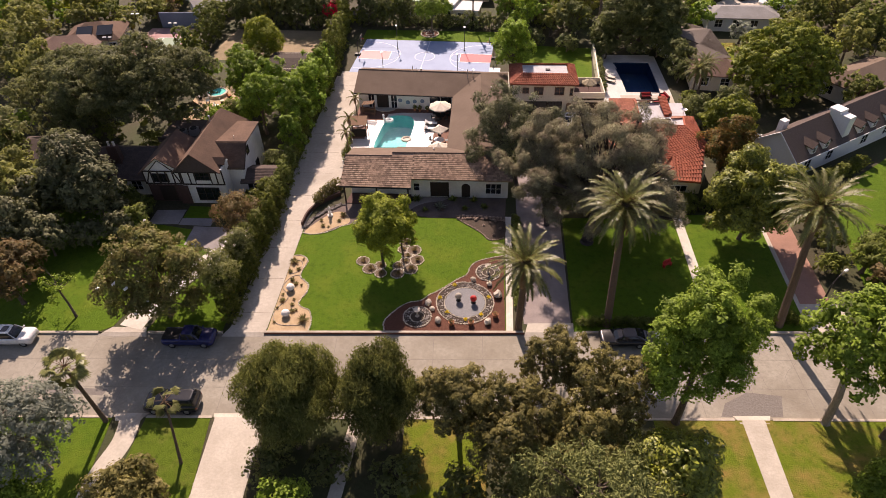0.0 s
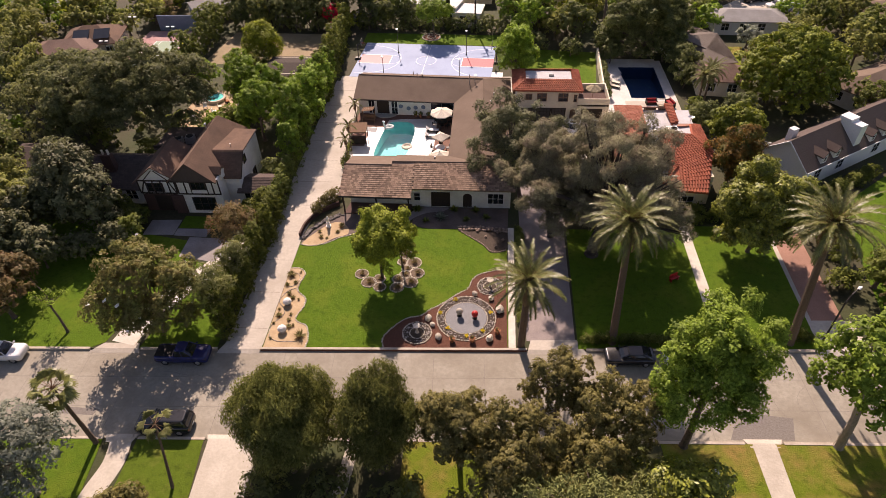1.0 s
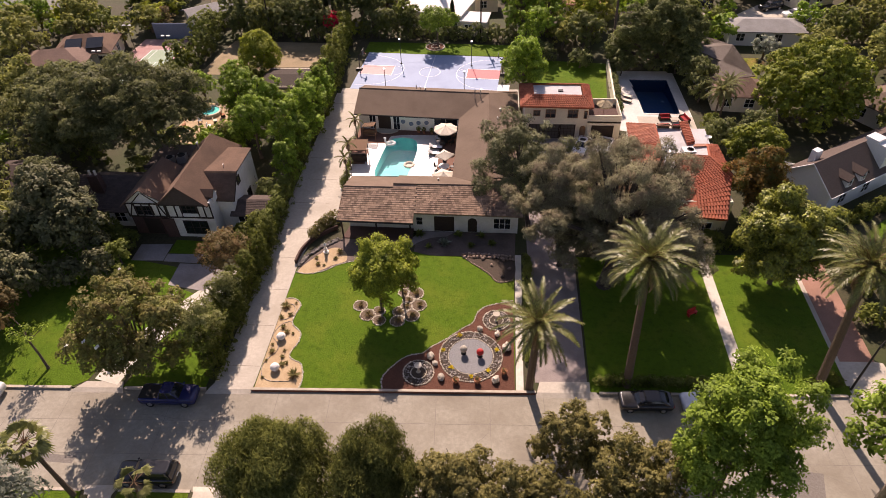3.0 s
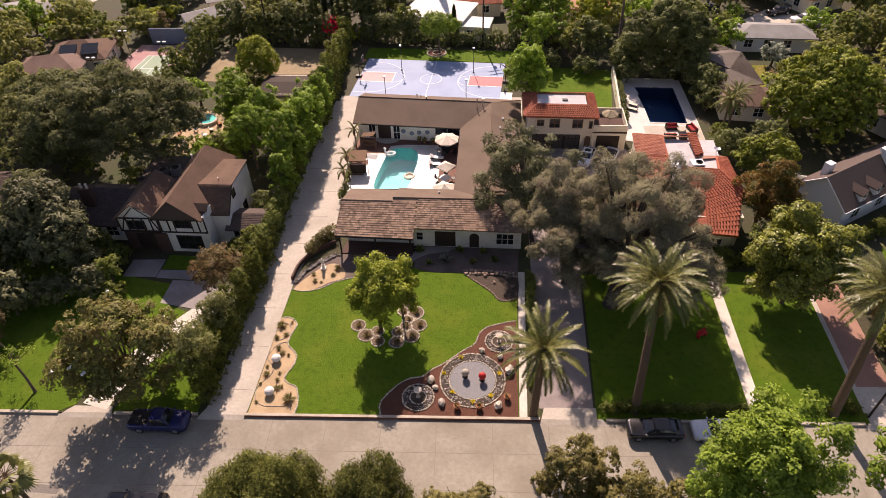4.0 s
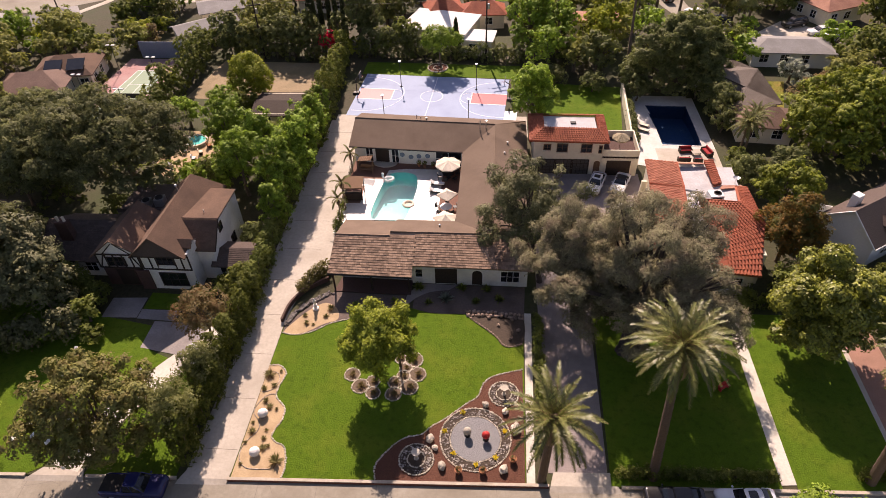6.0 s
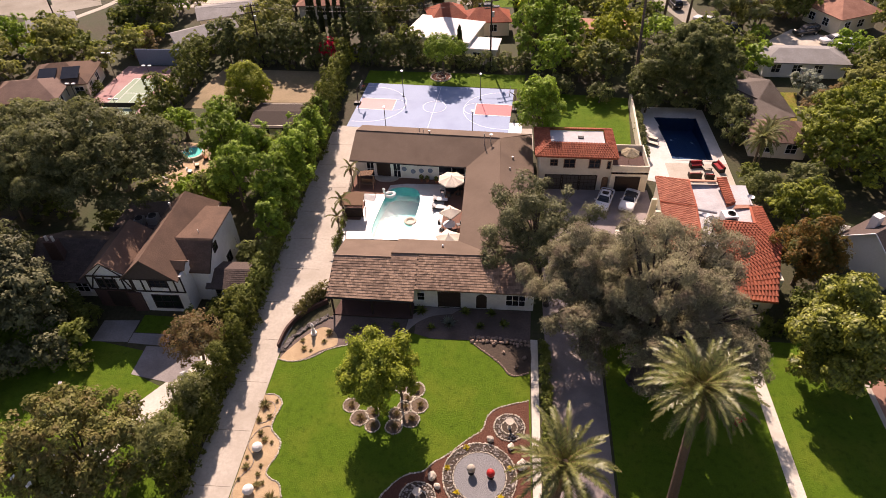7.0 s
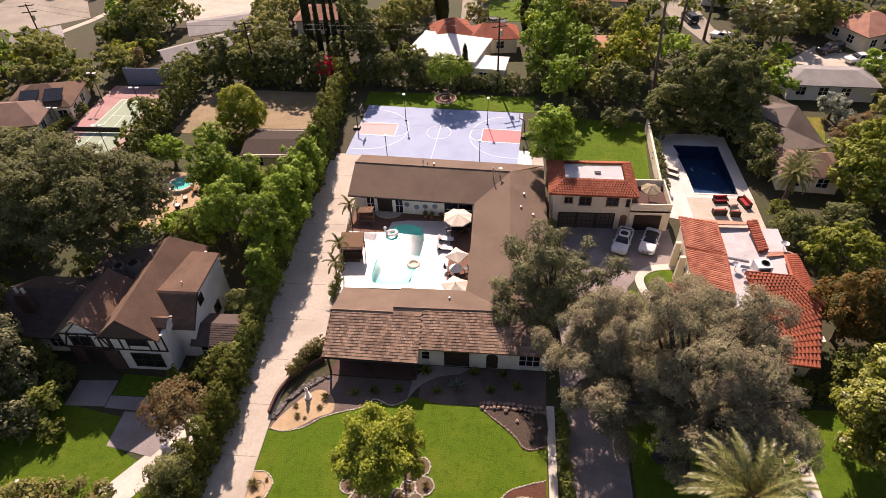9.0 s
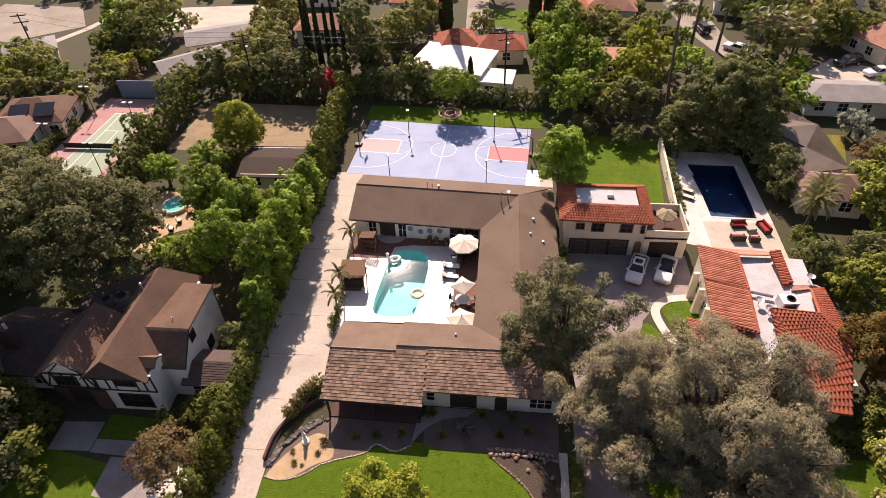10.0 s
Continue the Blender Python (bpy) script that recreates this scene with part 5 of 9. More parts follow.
arch = [(12.62, 0.05), (13.42, 0.05)] + [(13.02 + 0.4 * math.cos(a), 1.75 + 0.4 * math.sin(a)) for a in np.linspace(0, math.pi, n)]
b = Build()
b.v = [(x, 86.34, z) for x, z in arch] + [(x, 86.397, z) for x, z in arch]
b.f = [tuple(range(len(arch)))] + [(i, len(arch) + i, len(arch) + (i + 1) % len(arch), (i + 1) % len(arch)) for i in range(len(arch))]
part("arched_door", b, M_WOOD, garage, "tan arched wooden door")
# dark panel stands for the shade inside the open carport
opening(garage, (13.6, 86.2), (18.2, 86.2), 0.7, 2.9, 0.05, 2.2, "door", M_TIMBER)
part("skylight", Build().box(9.7, 89.0, 6.15, 0.7, 0.5, 0.15), M_DARK, garage)

# ---- large tiled house ----
villa = house_at("tiled_villa", 21.5, 74.0, "cream stucco house with red clay tile roofs")
block(villa, 18.2, 27.8, 66.5, 82.2, 0, 4.1, M_CREAM)
block(villa, 15.8, 18.2, 67.2, 72.6, 0, 3.7, M_CREAM)
part("flat_roof", Build().prism([(20.3, 67.0), (22.4, 67.0), (22.4, 72.4), (27.4, 72.4), (27.9, 81.2), (20.9, 81.2)], 4.1, 4.95), M_FLATROOF, villa, "grey flat roof with patched membrane")
# west slope in two runs; paler tiles stand for sun here and at the ends
VW = [((18.0, 78.7, 4.2), (18.3, 83.6, 4.2), (21.3, 80.9, 5.6), (21.1, 76.1, 5.6)), ((17.6, 73.1, 4.1), (18.0, 78.6, 4.1), (21.1, 76.0, 5.5), (20.5, 70.6, 5.5))]
for q in VW:
    roof("roof_slope", villa, [[q[0], q[3], q[2], q[1]]], M_CLAYMID)
VL = ((15.2, 67.0, 3.8), (15.3, 73.5, 3.8), (18.9, 71.3, 4.8), (18.7, 66.6, 4.8))
roof("roof_slope", villa, [[VL[0], VL[3], VL[2], VL[1]]], M_CLAY)
# north-facing ends take the pinker clay as their sunlight
roof("roof_slope", villa, [[(21.3, 80.9, 5.6), (24.4, 81.1, 5.5), (25.6, 81.7, 5.2), (25.6, 82.6, 4.6), (18.3, 83.6, 4.2)]], M_CLAYPINK)
roof("roof_slope", villa, [[(15.3, 73.5, 3.8), (18.9, 71.3, 4.85), (20.5, 70.6, 4.9), (20.4, 71.9, 4.4)]], M_CLAYPINK)
# south slope below the ridge, its west hip and the east slope
VS = (((23.6, 64.3, 3.45), (26.7, 64.0, 3.4), (28.3, 70.0, 5.2), (24.0, 68.3, 4.7)), ((24.0, 68.3, 4.7), (28.3, 70.0, 5.2), (26.1, 72.6, 6.2), (22.0, 73.0, 6.2)))
for q in VS:
    roof("roof_slope", villa, [list(q)], M_CLAY)
VS2 = ((22.6, 66.5, 4.0), (24.0, 68.3, 4.68), (22.0, 73.0, 6.18))
roof("roof_slope", villa, [list(VS2), [(21.6, 66.0, 3.5), (23.6, 64.3, 3.43), (24.0, 68.3, 4.66), (22.6, 66.5, 3.98)]], M_CLAY)
VE = ((28.3, 70.0, 5.2), (28.4, 77.1, 5.0), (26.9, 76.3, 5.5), (26.1, 72.6, 6.2))
roof("roof_slope", villa, [list(VE)], M_CLAY)
VM = ((24.7, 76.9, 5.2), (25.7, 77.4, 5.2), (25.6, 81.6, 5.7), (24.4, 81.1, 5.9))
roof("roof_slope", villa, [list(VM)], M_CLAY)
roof("roof_slope", villa, [[(25.2, 76.4, 5.25), (28.4, 77.1, 5.05), (28.0, 77.7, 4.9), (25.7, 77.3, 5.1)]], M_CLAYPINK)
for p, q in (((21.1, 76.0, 5.6), (21.3, 80.9, 5.65)), ((20.5, 70.6, 5.55), (21.1, 76.0, 5.55)), ((22.0, 73.0, 6.25), (26.1, 72.6, 6.25)), ((26.1, 72.6, 6.25), (28.3, 70.0, 5.25)), ((22.0, 73.0, 6.25), (24.0, 68.3, 4.75)), ((18.9, 71.3, 4.85), (18.7, 66.6, 4.85)), ((18.0, 78.65, 4.3), (21.1, 76.05, 5.6)), ((26.1, 72.6, 6.25), (26.9, 76.3, 5.55)), ((15.3, 73.5, 3.85), (18.9, 71.3, 4.9)), ((18.3, 83.6, 4.25), (21.3, 80.9, 5.65))):
    part("ridge_tiles", Build().pipe([p, q], [0.14, 0.14], 6), M_CLAY, villa)
block(villa, 22.0, 26.4, 64.8, 66.5, 0, 3.3, M_CREAM)
for a, b2, s0, n in (((18.2, 82.2), (18.2, 66.5), 1.5, 0), ((18.2, 82.2), (18.2, 66.5), 4.5, 0), ((18.2, 82.2), (18.2, 66.5), 7.0, 0)):
    opening(villa, a, b2, s0, 1.1, 1.0, 1.4, "window", M_WHITE, 2)
opening(villa, (22.0, 64.8), (26.4, 64.8), 1.2, 2.2, 0.8, 1.6, "window", M_WHITE, 3)
for y in (80.3, 78.0, 75.4):
    part("buttress", Build().box(17.8, y, 0, 0.8, 0.5, 3.4, 0, 0.7), M_CREAM, villa)
ch = part("chimney", Build().box(16.6, 69.0, 3.6, 0.9, 1.5, 2.0, -12), M_CREAM, villa, "cream stucco chimney with an opening")
part("chimney_cap", Build().box(16.6, 69.0, 5.6, 1.05, 1.65, 0.15, -12), M_CLAY, ch)
ac = thing("roof_air_conditioner", 24.2, 74.6, 4.95, 6, "white rooftop air conditioner with a round fan", "air conditioner")
part("cabinet", Build().box(0, 0, 0, 1.5, 1.3, 1.0, 0, 0.98), M_WHITE, ac)
for dx in (0.2,):
    part("fan_guard", Build().lathe(dx, 0, [(0.42, 0.99), (0.42, 1.06), (0.34, 1.07), (0.30, 1.0)], 14), M_DARK, ac)
part("side_grille", Build().box(0, -0.66, 0.2, 1.1, 0.04, 0.6), M_DARK, ac)
for x, y in ((21.7, 74.6), (22.3, 73.6), (27.4, 78.0)):
    d = thing("satellite_dish", x, y, 4.95, 200, "small grey satellite dish on the flat roof", "satellite dish", "roof dishes")
    part("mast", Build().pipe([(0, 0, 0), (0, 0, 0.6)], [0.03, 0.03], 6), M_METAL, d)
    part("dish", Build().lathe(0, 0, [(0.05, 0.6), (0.25, 0.65), (0.38, 0.76), (0.40, 0.78), (0.2, 0.68)], 14), M_METAL, d)
part("duct", Build().pipe([(21.0, 76.0, 5.35), (23.2, 75.4, 5.35)], [0.15, 0.15], 8), M_METAL, villa)
# entrance wall and small tiled gate roof
part("gate_wall", Build().box(13.6, 70.2, 0, 3.4, 0.3, 2.4, -8), M_CREAM, villa)
part("gate_roof", slab(Build(), [(11.8, 69.6, 2.4), (15.2, 69.2, 2.4), (15.3, 70.4, 2.8), (11.9, 70.8, 2.8)]), M_CLAYPINK, villa)

# ---- white house set askew ----
WR = Matrix.Translation((40.1, 69.3, 0)) @ Matrix.Rotation(radians(33.0), 4, "Z")


def wp(x, y, z=None):
    v = WR @ Vector((x, y, 0))
    return (v.x, v.y) if z is None else (v.x, v.y, z)


white = house_at("white_house", 49.0, 78.0, "white cottage with dark gabled shingle roof and dormers")
Lw, Ww, ez, rz = 26.0, 7.0, 2.8, 5.7
for a, b2 in ((wp(0.3, 0.3), wp(Lw, 0.3)), (wp(Lw, .55), wp(Lw, Ww - .55)), (wp(Lw, Ww - .3), wp(0.3, Ww - .3)), (wp(0.3, Ww - .55), wp(0.3, .55))):
    wall(white, a, b2, 0, ez, M_WHITE)
roof("roof_slope", white, [[wp(0, 0, ez), wp(Lw + .3, 0, ez), wp(Lw + .3, Ww / 2, rz), wp(0, Ww / 2, rz)], [wp(Lw + .3, Ww, ez), wp(0, Ww, ez), wp(0, Ww / 2, rz), wp(Lw + .3, Ww / 2, rz)]], M_DARKROOF)
tri_wall(white, wp(0.3, Ww - .3), wp(0.3, .3), ez, wp(0.3, Ww / 2, rz - 0.15), M_WHITE)
for q in (0, Ww):
    part("barge_board", Build().pipe([wp(-0.04, q, ez - .05), wp(-0.04, Ww / 2, rz - .05)], [.08, .08], 5), M_WHITE, white)
part("gutter", Build().pipe([wp(0, -.06, ez - .06), wp(Lw + .3, -.06, ez - .06)], [.07, .07], 6), M_WHITE, white)
tri_wall(white, wp(Lw, 0.3), wp(Lw, Ww - .3), ez, wp(Lw, Ww / 2, rz - 0.15), M_WHITE)
for x in (3.4, 5.9, 13.2, 16.0, 19.5):
    d = part("dormer", Build().prism([wp(x - .55, .35), wp(x + .55, .35), wp(x + .55, 1.9), wp(x - .55, 1.9)], 3.0, 4.1), M_WHITE, white)
    roof("dormer_roof", white, [[wp(x - .7, .15, 4.05), wp(x, .15, 4.7), wp(x, 2.4, 4.7), wp(x - .7, 2.4, 4.05)], [wp(x, .15, 4.7), wp(x + .7, .15, 4.05), wp(x + .7, 2.4, 4.05), wp(x, 2.4, 4.7)]], M_DARKROOF)
    tri_wall(white, wp(x - .55, .35), wp(x + .55, .35), 4.08, wp(x, .35, 4.65), M_WHITE)
    opening(white, wp(x - .55, .35), wp(x + .55, .35), 0.28, 0.55, 3.2, 0.75, "window", M_WHITE, 1)
for x in (2.0, 6.5, 14.0, 19.0):
    opening(white, wp(.3, .3), wp(Lw, .3), x, 1.3, 0.9, 1.3, "window", M_WHITE, 2)
part("chimney", Build().prism([wp(2.0, 4.6), wp(3.0, 4.6), wp(3.0, 5.4), wp(2.0, 5.4)], 2.6, 6.0), M_WHITE, white, "white brick chimney")
part("chimney", Build().prism([wp(9.6, .6), wp(10.9, .6), wp(10.9, 3.4), wp(9.6, 3.4)], 2.6, 6.1), M_WHITE, white, "broad white brick chimney breast")
part("chimney_cap", Build().prism([wp(9.4, 2.0), wp(11.1, 2.0), wp(11.1, 3.6), wp(9.4, 3.6)], 6.1, 6.5), M_WHITE, white)
fence = house_at("curved_fence", 40.6, 82.5, "curved white board fence behind the white house", "fence")
for i in range(15):
    a = 2.2 + i * 0.16
    part("board", Build().box(40.6 + 3.4 * math.cos(a), 82.5 + 3.8 * math.sin(a), 0, 0.6, 0.12, 1.3, math.degrees(a) + 90), M_WHITE, fence)


# ---- simple houses further off ----
def cottage(x, y, w, d, rot, wall_h, rise, wall_mat, roof_mat, label, hip=True):
    t = thing("cottage", x, y, 0, rot, label, "house", "houses further off")
    for a, b2 in (((-w / 2, -d / 2), (w / 2, -d / 2)), ((w / 2, -d / 2 + .25), (w / 2, d / 2 - .25)), ((w / 2, d / 2), (-w / 2, d / 2)), ((-w / 2, d / 2 - .25), (-w / 2, -d / 2 + .25))):
        wall(t, a, b2, 0, wall_h, wall_mat)
    o = 0.5
    k = d / 2 if hip else 0
    A, B2, C, D = (-w / 2 - o, -d / 2 - o, wall_h - .1), (w / 2 + o, -d / 2 - o, wall_h - .1), (w / 2 + o, d / 2 + o, wall_h - .1), (-w / 2 - o, d / 2 + o, wall_h - .1)
    P, Q = (-w / 2 - o + k, 0, wall_h + rise), (w / 2 + o - k, 0, wall_h + rise)
    roof("roof_slope", t, [[A, B2, Q, P], [C, D, P, Q]] + ([[B2, C, Q], [D, A, P]] if hip else []), roof_mat)
    if not hip:
        tri_wall(t, (w / 2, -d / 2), (w / 2, d / 2), wall_h - .05, (w / 2, 0, wall_h + rise - .2), wall_mat)
        tri_wall(t, (-w / 2, d / 2), (-w / 2, -d / 2), wall_h - .05, (-w / 2, 0, wall_h + rise - .2), wall_mat)
    for s0 in np.arange(1.2, w - 1.8, 3.2):
        opening(t, (-w / 2, -d / 2), (w / 2, -d / 2), float(s0), 1.3, 0.9, 1.3, "window", M_WHITE, 2)
    for s0 in np.arange(1.2, d - 1.8, 3.2):
        opening(t, (w / 2, -d / 2), (w / 2, d / 2), float(s0), 1.2, 0.9, 1.3, "window", M_WHITE, 2)
        opening(t, (-w / 2, d / 2), (-w / 2, -d / 2), float(s0), 1.2, 0.9, 1.3, "window", M_WHITE, 2)
    return t


def flat_house(x, y, w, d, rot, h, wall_mat, roof_mat, label):
    t = thing("flat_house", x, y, 0, rot, label, "house", "houses further off")
    for a, b2 in (((-w / 2, -d / 2), (w / 2, -d / 2)), ((w / 2, -d / 2 + .25), (w / 2, d / 2 - .25)), ((w / 2, d / 2), (-w / 2, d / 2)), ((-w / 2, d / 2 - .25), (-w / 2, -d / 2 + .25))):
        wall(t, a, b2, 0, h, wall_mat)
    part("flat_roof", Build().box(0, 0, h, w + .5, d + .5, 0.25), roof_mat, t)
    for s0 in np.arange(1.0, w - 1.8, 3.0):
        opening(t, (-w / 2, -d / 2), (w / 2, -d / 2), float(s0), 1.4, 0.9, 1.3, "window", M_WHITE, 2)
    return t


solar = cottage(-73.0, 111.5, 9.5, 8.0, 12, 3.0, 1.9, M_CREAM, M_TUDORROOF, "low house with brown roof and dark solar panels")
cottage(-75.6, 105.8, 10.5, 7.5, 12, 2.9, 1.7, M_CREAM, M_CLAYDULL, "low house wing with weathered clay tiles")
for dx in (-2.6, 1.0):
    part("solar_panel", slab(Build(), [(dx, -3.6, 3.65), (dx + 2.8, -3.6, 3.65), (dx + 2.8, -1.2, 4.55), (dx, -1.2, 4.55)], 0.05), M_GLASS, solar)
cottage(-31.0, 99.9, 10.4, 6.4, 1, 2.6, 0.5, M_CREAM, M_TIMBER, "low garden house with dark brown roof", False)
cottage(-55.6, 129.6, 11.0, 5.2, 38, 2.9, 0.9, M_CREAM, M_GREYROOF, "distant house with pale grey roof", False)
cottage(-54.8, 140.4, 11.0, 7.0, 24, 2.9, 0.9, M_CREAM, M_GREYROOF, "distant house with pale grey folded roof", False)
flat_house(-10.6, 129.6, 12.0, 9.2, -16, 3.3, M_CREAM, M_WHITEROOF, "distant house with bright white flat roof")
flat_house(-3.4, 124.6, 5.0, 4.5, -8, 2.7, M_CREAM, M_WHITEROOF, "small annex with white flat roof")
cottage(-10.8, 137.6, 6.5, 6.0, 15, 3.2, 2.0, M_CREAM, M_CLAY, "distant house with red clay hip roof")
cottage(-3.2, 137.0, 8.0, 5.0, 5, 2.9, 1.6, M_CREAM, M_CLAY, "distant low house with red clay roof")
flat_house(18.2, 132.8, 8.5, 4.5, -4, 2.8, M_CREAM, M_CLAYPINK, "distant house with pink flat roof terraces")
cottage(9.0, 152.0, 10.0, 7.0, 10, 3.0, 1.8, M_STUCCO, M_CLAY, "distant white house with red clay roof")
cottage(18.0, 156.0, 9.0, 7.0, -8, 3.0, 1.8, M_STUCCO, M_CLAYPINK, "distant house with pale clay roof")
cottage(35.6, 107.6, 6.5, 14.5, 12, 3.0, 1.7, M_STUCCO, M_TAUPE, "house with brown shingle roof beside a dark tree")
cottage(37.2, 97.2, 7.0, 5.0, -6, 2.8, 1.6, M_CREAM, M_CLAYDULL, "small house with dull brown tiled roof behind trees")
cottage(48.6, 121.6, 12.5, 6.0, -3, 2.8, 0.9, M_WHITE, M_GREYROOF, "low house with pale grey-green roof")
cottage(62.5, 141.0, 9.0, 8.0, 25, 3.2, 1.9, M_CREAM, M_CLAYPINK, "distant cream house with pale brown roof")
cottage(60.0, 94.5, 13.0, 7.0, 33, 3.0, 1.8, M_STUCCO, M_SHINGLE, "house with brown shingle roof behind a garden")
cottage(74.0, 100.0, 12.0, 8.0, 30, 3.0, 1.8, M_STUCCO, M_CLAYPINK, "distant house with pale brown roof")
cottage(-62.0, 72.0, 6.0, 5.0, 0, 2.5, 1.2, M_CREAM, M_DARKROOF, "low outbuilding under trees")
cottage(-88.0, 134.0, 8.0, 6.0, 35, 2.8, 1.2, M_CREAM, M_GREYROOF, "distant house with grey roof")
cottage(-101.0, 130.0, 10.0, 7.0, 35, 2.8, 1.2, M_STUCCO, M_GREYROOF, "distant pale house with grey roof")
cottage(-35.0, 146.0, 12.0, 7.0, 4, 3.0, 1.5, M_STUCCO, M_CLAYPINK, "distant pale house with faded clay roof")
for i, (x, y, w, d, r, m) in enumerate(((-38, 165, 12, 8, 5, M_CLAYPINK), (-55, 170, 12, 8, 0, M_GREYROOF), (-75, 172, 12, 8, 8, M_WHITEROOF), (-20, 160, 10, 8, 0, M_CLAY), (45, 160, 12, 8, -15, M_GREYROOF), (60, 162, 12, 8, 20, M_CLAYPINK), (78, 150, 12, 8, 25, M_GREYROOF), (-95, 172, 14, 8, 20, M_GREYROOF), (76, 124, 12, 8, 15, M_SHINGLE), (28, 172, 12, 8, 0, M_CLAY))):
    cottage(x, y, w, d, r, 3.0, 1.7, M_STUCCO, m, ("distant house with pale walls and clay roof" if m in (M_CLAY, M_CLAYPINK) else "distant house with pale walls and shingle roof"))

# second pool
RECT = [(23.2, 94.0), (25.9, 93.9), (28.55, 93.8), (28.65, 97.0), (28.7, 101.0), (28.75, 105.0), (25.6, 105.1), (22.6, 105.2), (22.7, 102.8), (23.0, 102.6), (23.1, 98.0)]
pool("lap_pool", RECT, HOLES[1], M_DECK, M_POOLDARK, M_WATERNAVY, "rectangular navy swimming pool with pale deck")
sheet("deck_east", [(18.9, 88.9), (22.0, 88.0), (22.0, 108.2), (20.1, 108.4)], -0.1, 0.015, M_DECK, "pale paving west of the dark pool", "patio")
sheet("deck_east", [(22.0, 86.0), (30.0, 86.0), (30.2, 93.0), (22.0, 93.0)], -0.1, 0.015, M_PALE, "warm pale paving with red patio seats", "patio")
sheet("deck_east", [(29.4, 93.0), (30.2, 93.0), (30.2, 107.6), (29.4, 107.6)], -0.1, 0.015, M_DECK, "pale paving east of the dark pool", "patio")
sheet("deck_east", [(22.0, 105.8), (29.4, 105.8), (29.4, 108.2), (22.0, 108.2)], -0.1, 0.015, M_DECK, "shaded pale paving north of the dark pool", "patio")
tagged(part("garden_wall", Build().prism([(18.5, 92.0), (18.75, 92.0), (19.75, 109.5), (19.45, 109.5)], -0.05, 1.7), M_CREAM), "long cream garden wall beside the lawn", "wall", "", "structure")
# tennis court
sheet("tennis_surround", [(-68.0, 98.0), (-56.8, 98.0), (-57.2, 120.6), (-67.0, 120.6)], -0.1, 0.006, M_TENNISRED, "faded red tennis court surround", "court")
sheet("tennis_court", [(-64.8, 98.2), (-57.8, 98.2), (-58.4, 115.8), (-63.6, 115.8)], -0.1, 0.014, M_TENNIS, "pale green tennis court", "court")
lines = Build()
for p, q in (((-64.8, 98.2), (-63.6, 115.8)), ((-63.6, 115.8), (-58.4, 115.8)), ((-63.1, 98.2), (-62.6, 115.8)), ((-62.9, 110.6), (-58.9, 110.6)), ((-60.8, 99.0), (-60.7, 110.6))):
    d = Vector((q[0] - p[0], q[1] - p[1], 0)).normalized() * 0.05
    lines.prism([(p[0] + d.y, p[1] - d.x), (q[0] + d.y, q[1] - d.x), (q[0] - d.y, q[1] + d.x), (p[0] - d.y, p[1] + d.x)], 0.0, 0.022)
tagged(part("tennis_lines", lines, M_LINE), "white lines of the tennis court", "court marking", "", "stuff")
net = thing("tennis_net", -62.2, 105.6, 0.01, 0, "dark tennis net between two posts", "net")
part("mesh_panel", Build().box(0, 0, 0.1, 8.2, 0.03, 0.85), M_DARK, net)
for dx in (-4.1, 4.1):
    part("net_post", Build().pipe([(dx, 0, 0), (dx, 0, 1.1)], [0.05, 0.05], 8), M_DARK, net)
tagged(part("wind_screen", Build().prism([(-65.0, 121.0), (-56.8, 121.0), (-56.8, 121.15), (-65.0, 121.15)], 0, 3.0), M_BLUEWALL), "blue-grey wind screen behind the tennis court", "screen")


# ---- foliage ----
L_DENSE = leaf("dense_green_leaves", (0.078, 0.096, 0.018), (0.165, 0.188, 0.044))
L_TUFTED = leaf("olive_tufted_leaves", (0.078, 0.088, 0.022), (0.19, 0.195, 0.056))
L_KHAKI = leaf("khaki_leaves", (0.080, 0.073, 0.020), (0.190, 0.164, 0.052), None, 0.35)
L_BRIGHT = leaf("bright_green_leaves", (0.076, 0.120, 0.011), (0.190, 0.262, 0.032), None, 0.32)
L_LIME = leaf("yellow_green_leaves", (0.134, 0.159, 0.015), (0.281, 0.305, 0.037))
L_OAK = leaf("oak_leaves", (0.074, 0.083, 0.032), (0.158, 0.166, 0.068))
L_DARK = leaf("dark_green_leaves", (0.078, 0.092, 0.030), (0.165, 0.182, 0.06))
L_SILVER = leaf("silver_leaves", (0.15, 0.165, 0.125), (0.25, 0.27, 0.21))
L_GLOSSY = leaf("glossy_magnolia_leaves", (0.070, 0.088, 0.012), (0.235, 0.245, 0.032), (0.075, 0.085, 0.014), 0.18, 0.45, 0.4)
L_MAGBROWN = leaf("two_tone_magnolia_leaves", (0.065, 0.072, 0.018), (0.155, 0.15, 0.042), (0.105, 0.075, 0.030), 0.3, 0.6, 0.2)
L_BROWN = leaf("browning_leaves", (0.085, 0.075, 0.028), (0.17, 0.125, 0.055), (0.15, 0.085, 0.04))
L_ORANGE = leaf("rusty_leaves", (0.090, 0.075, 0.020), (0.21, 0.105, 0.024), (0.060, 0.082, 0.020))
L_NEEDLE = leaf("grey_green_needles", (0.080, 0.075, 0.041), (0.190, 0.178, 0.098), (0.108, 0.082, 0.056), 0.12, 0.7, 0.15)
L_CYPRESS = leaf("dark_cypress_sprays", (0.030, 0.037, 0.014), (0.066, 0.074, 0.028))
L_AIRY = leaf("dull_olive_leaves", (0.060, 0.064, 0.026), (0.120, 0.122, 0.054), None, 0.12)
L_DEODAR = leaf("blue_green_needles", (0.090, 0.103, 0.032), (0.18, 0.19, 0.066), None, 0.15, 0.7, 0.15)
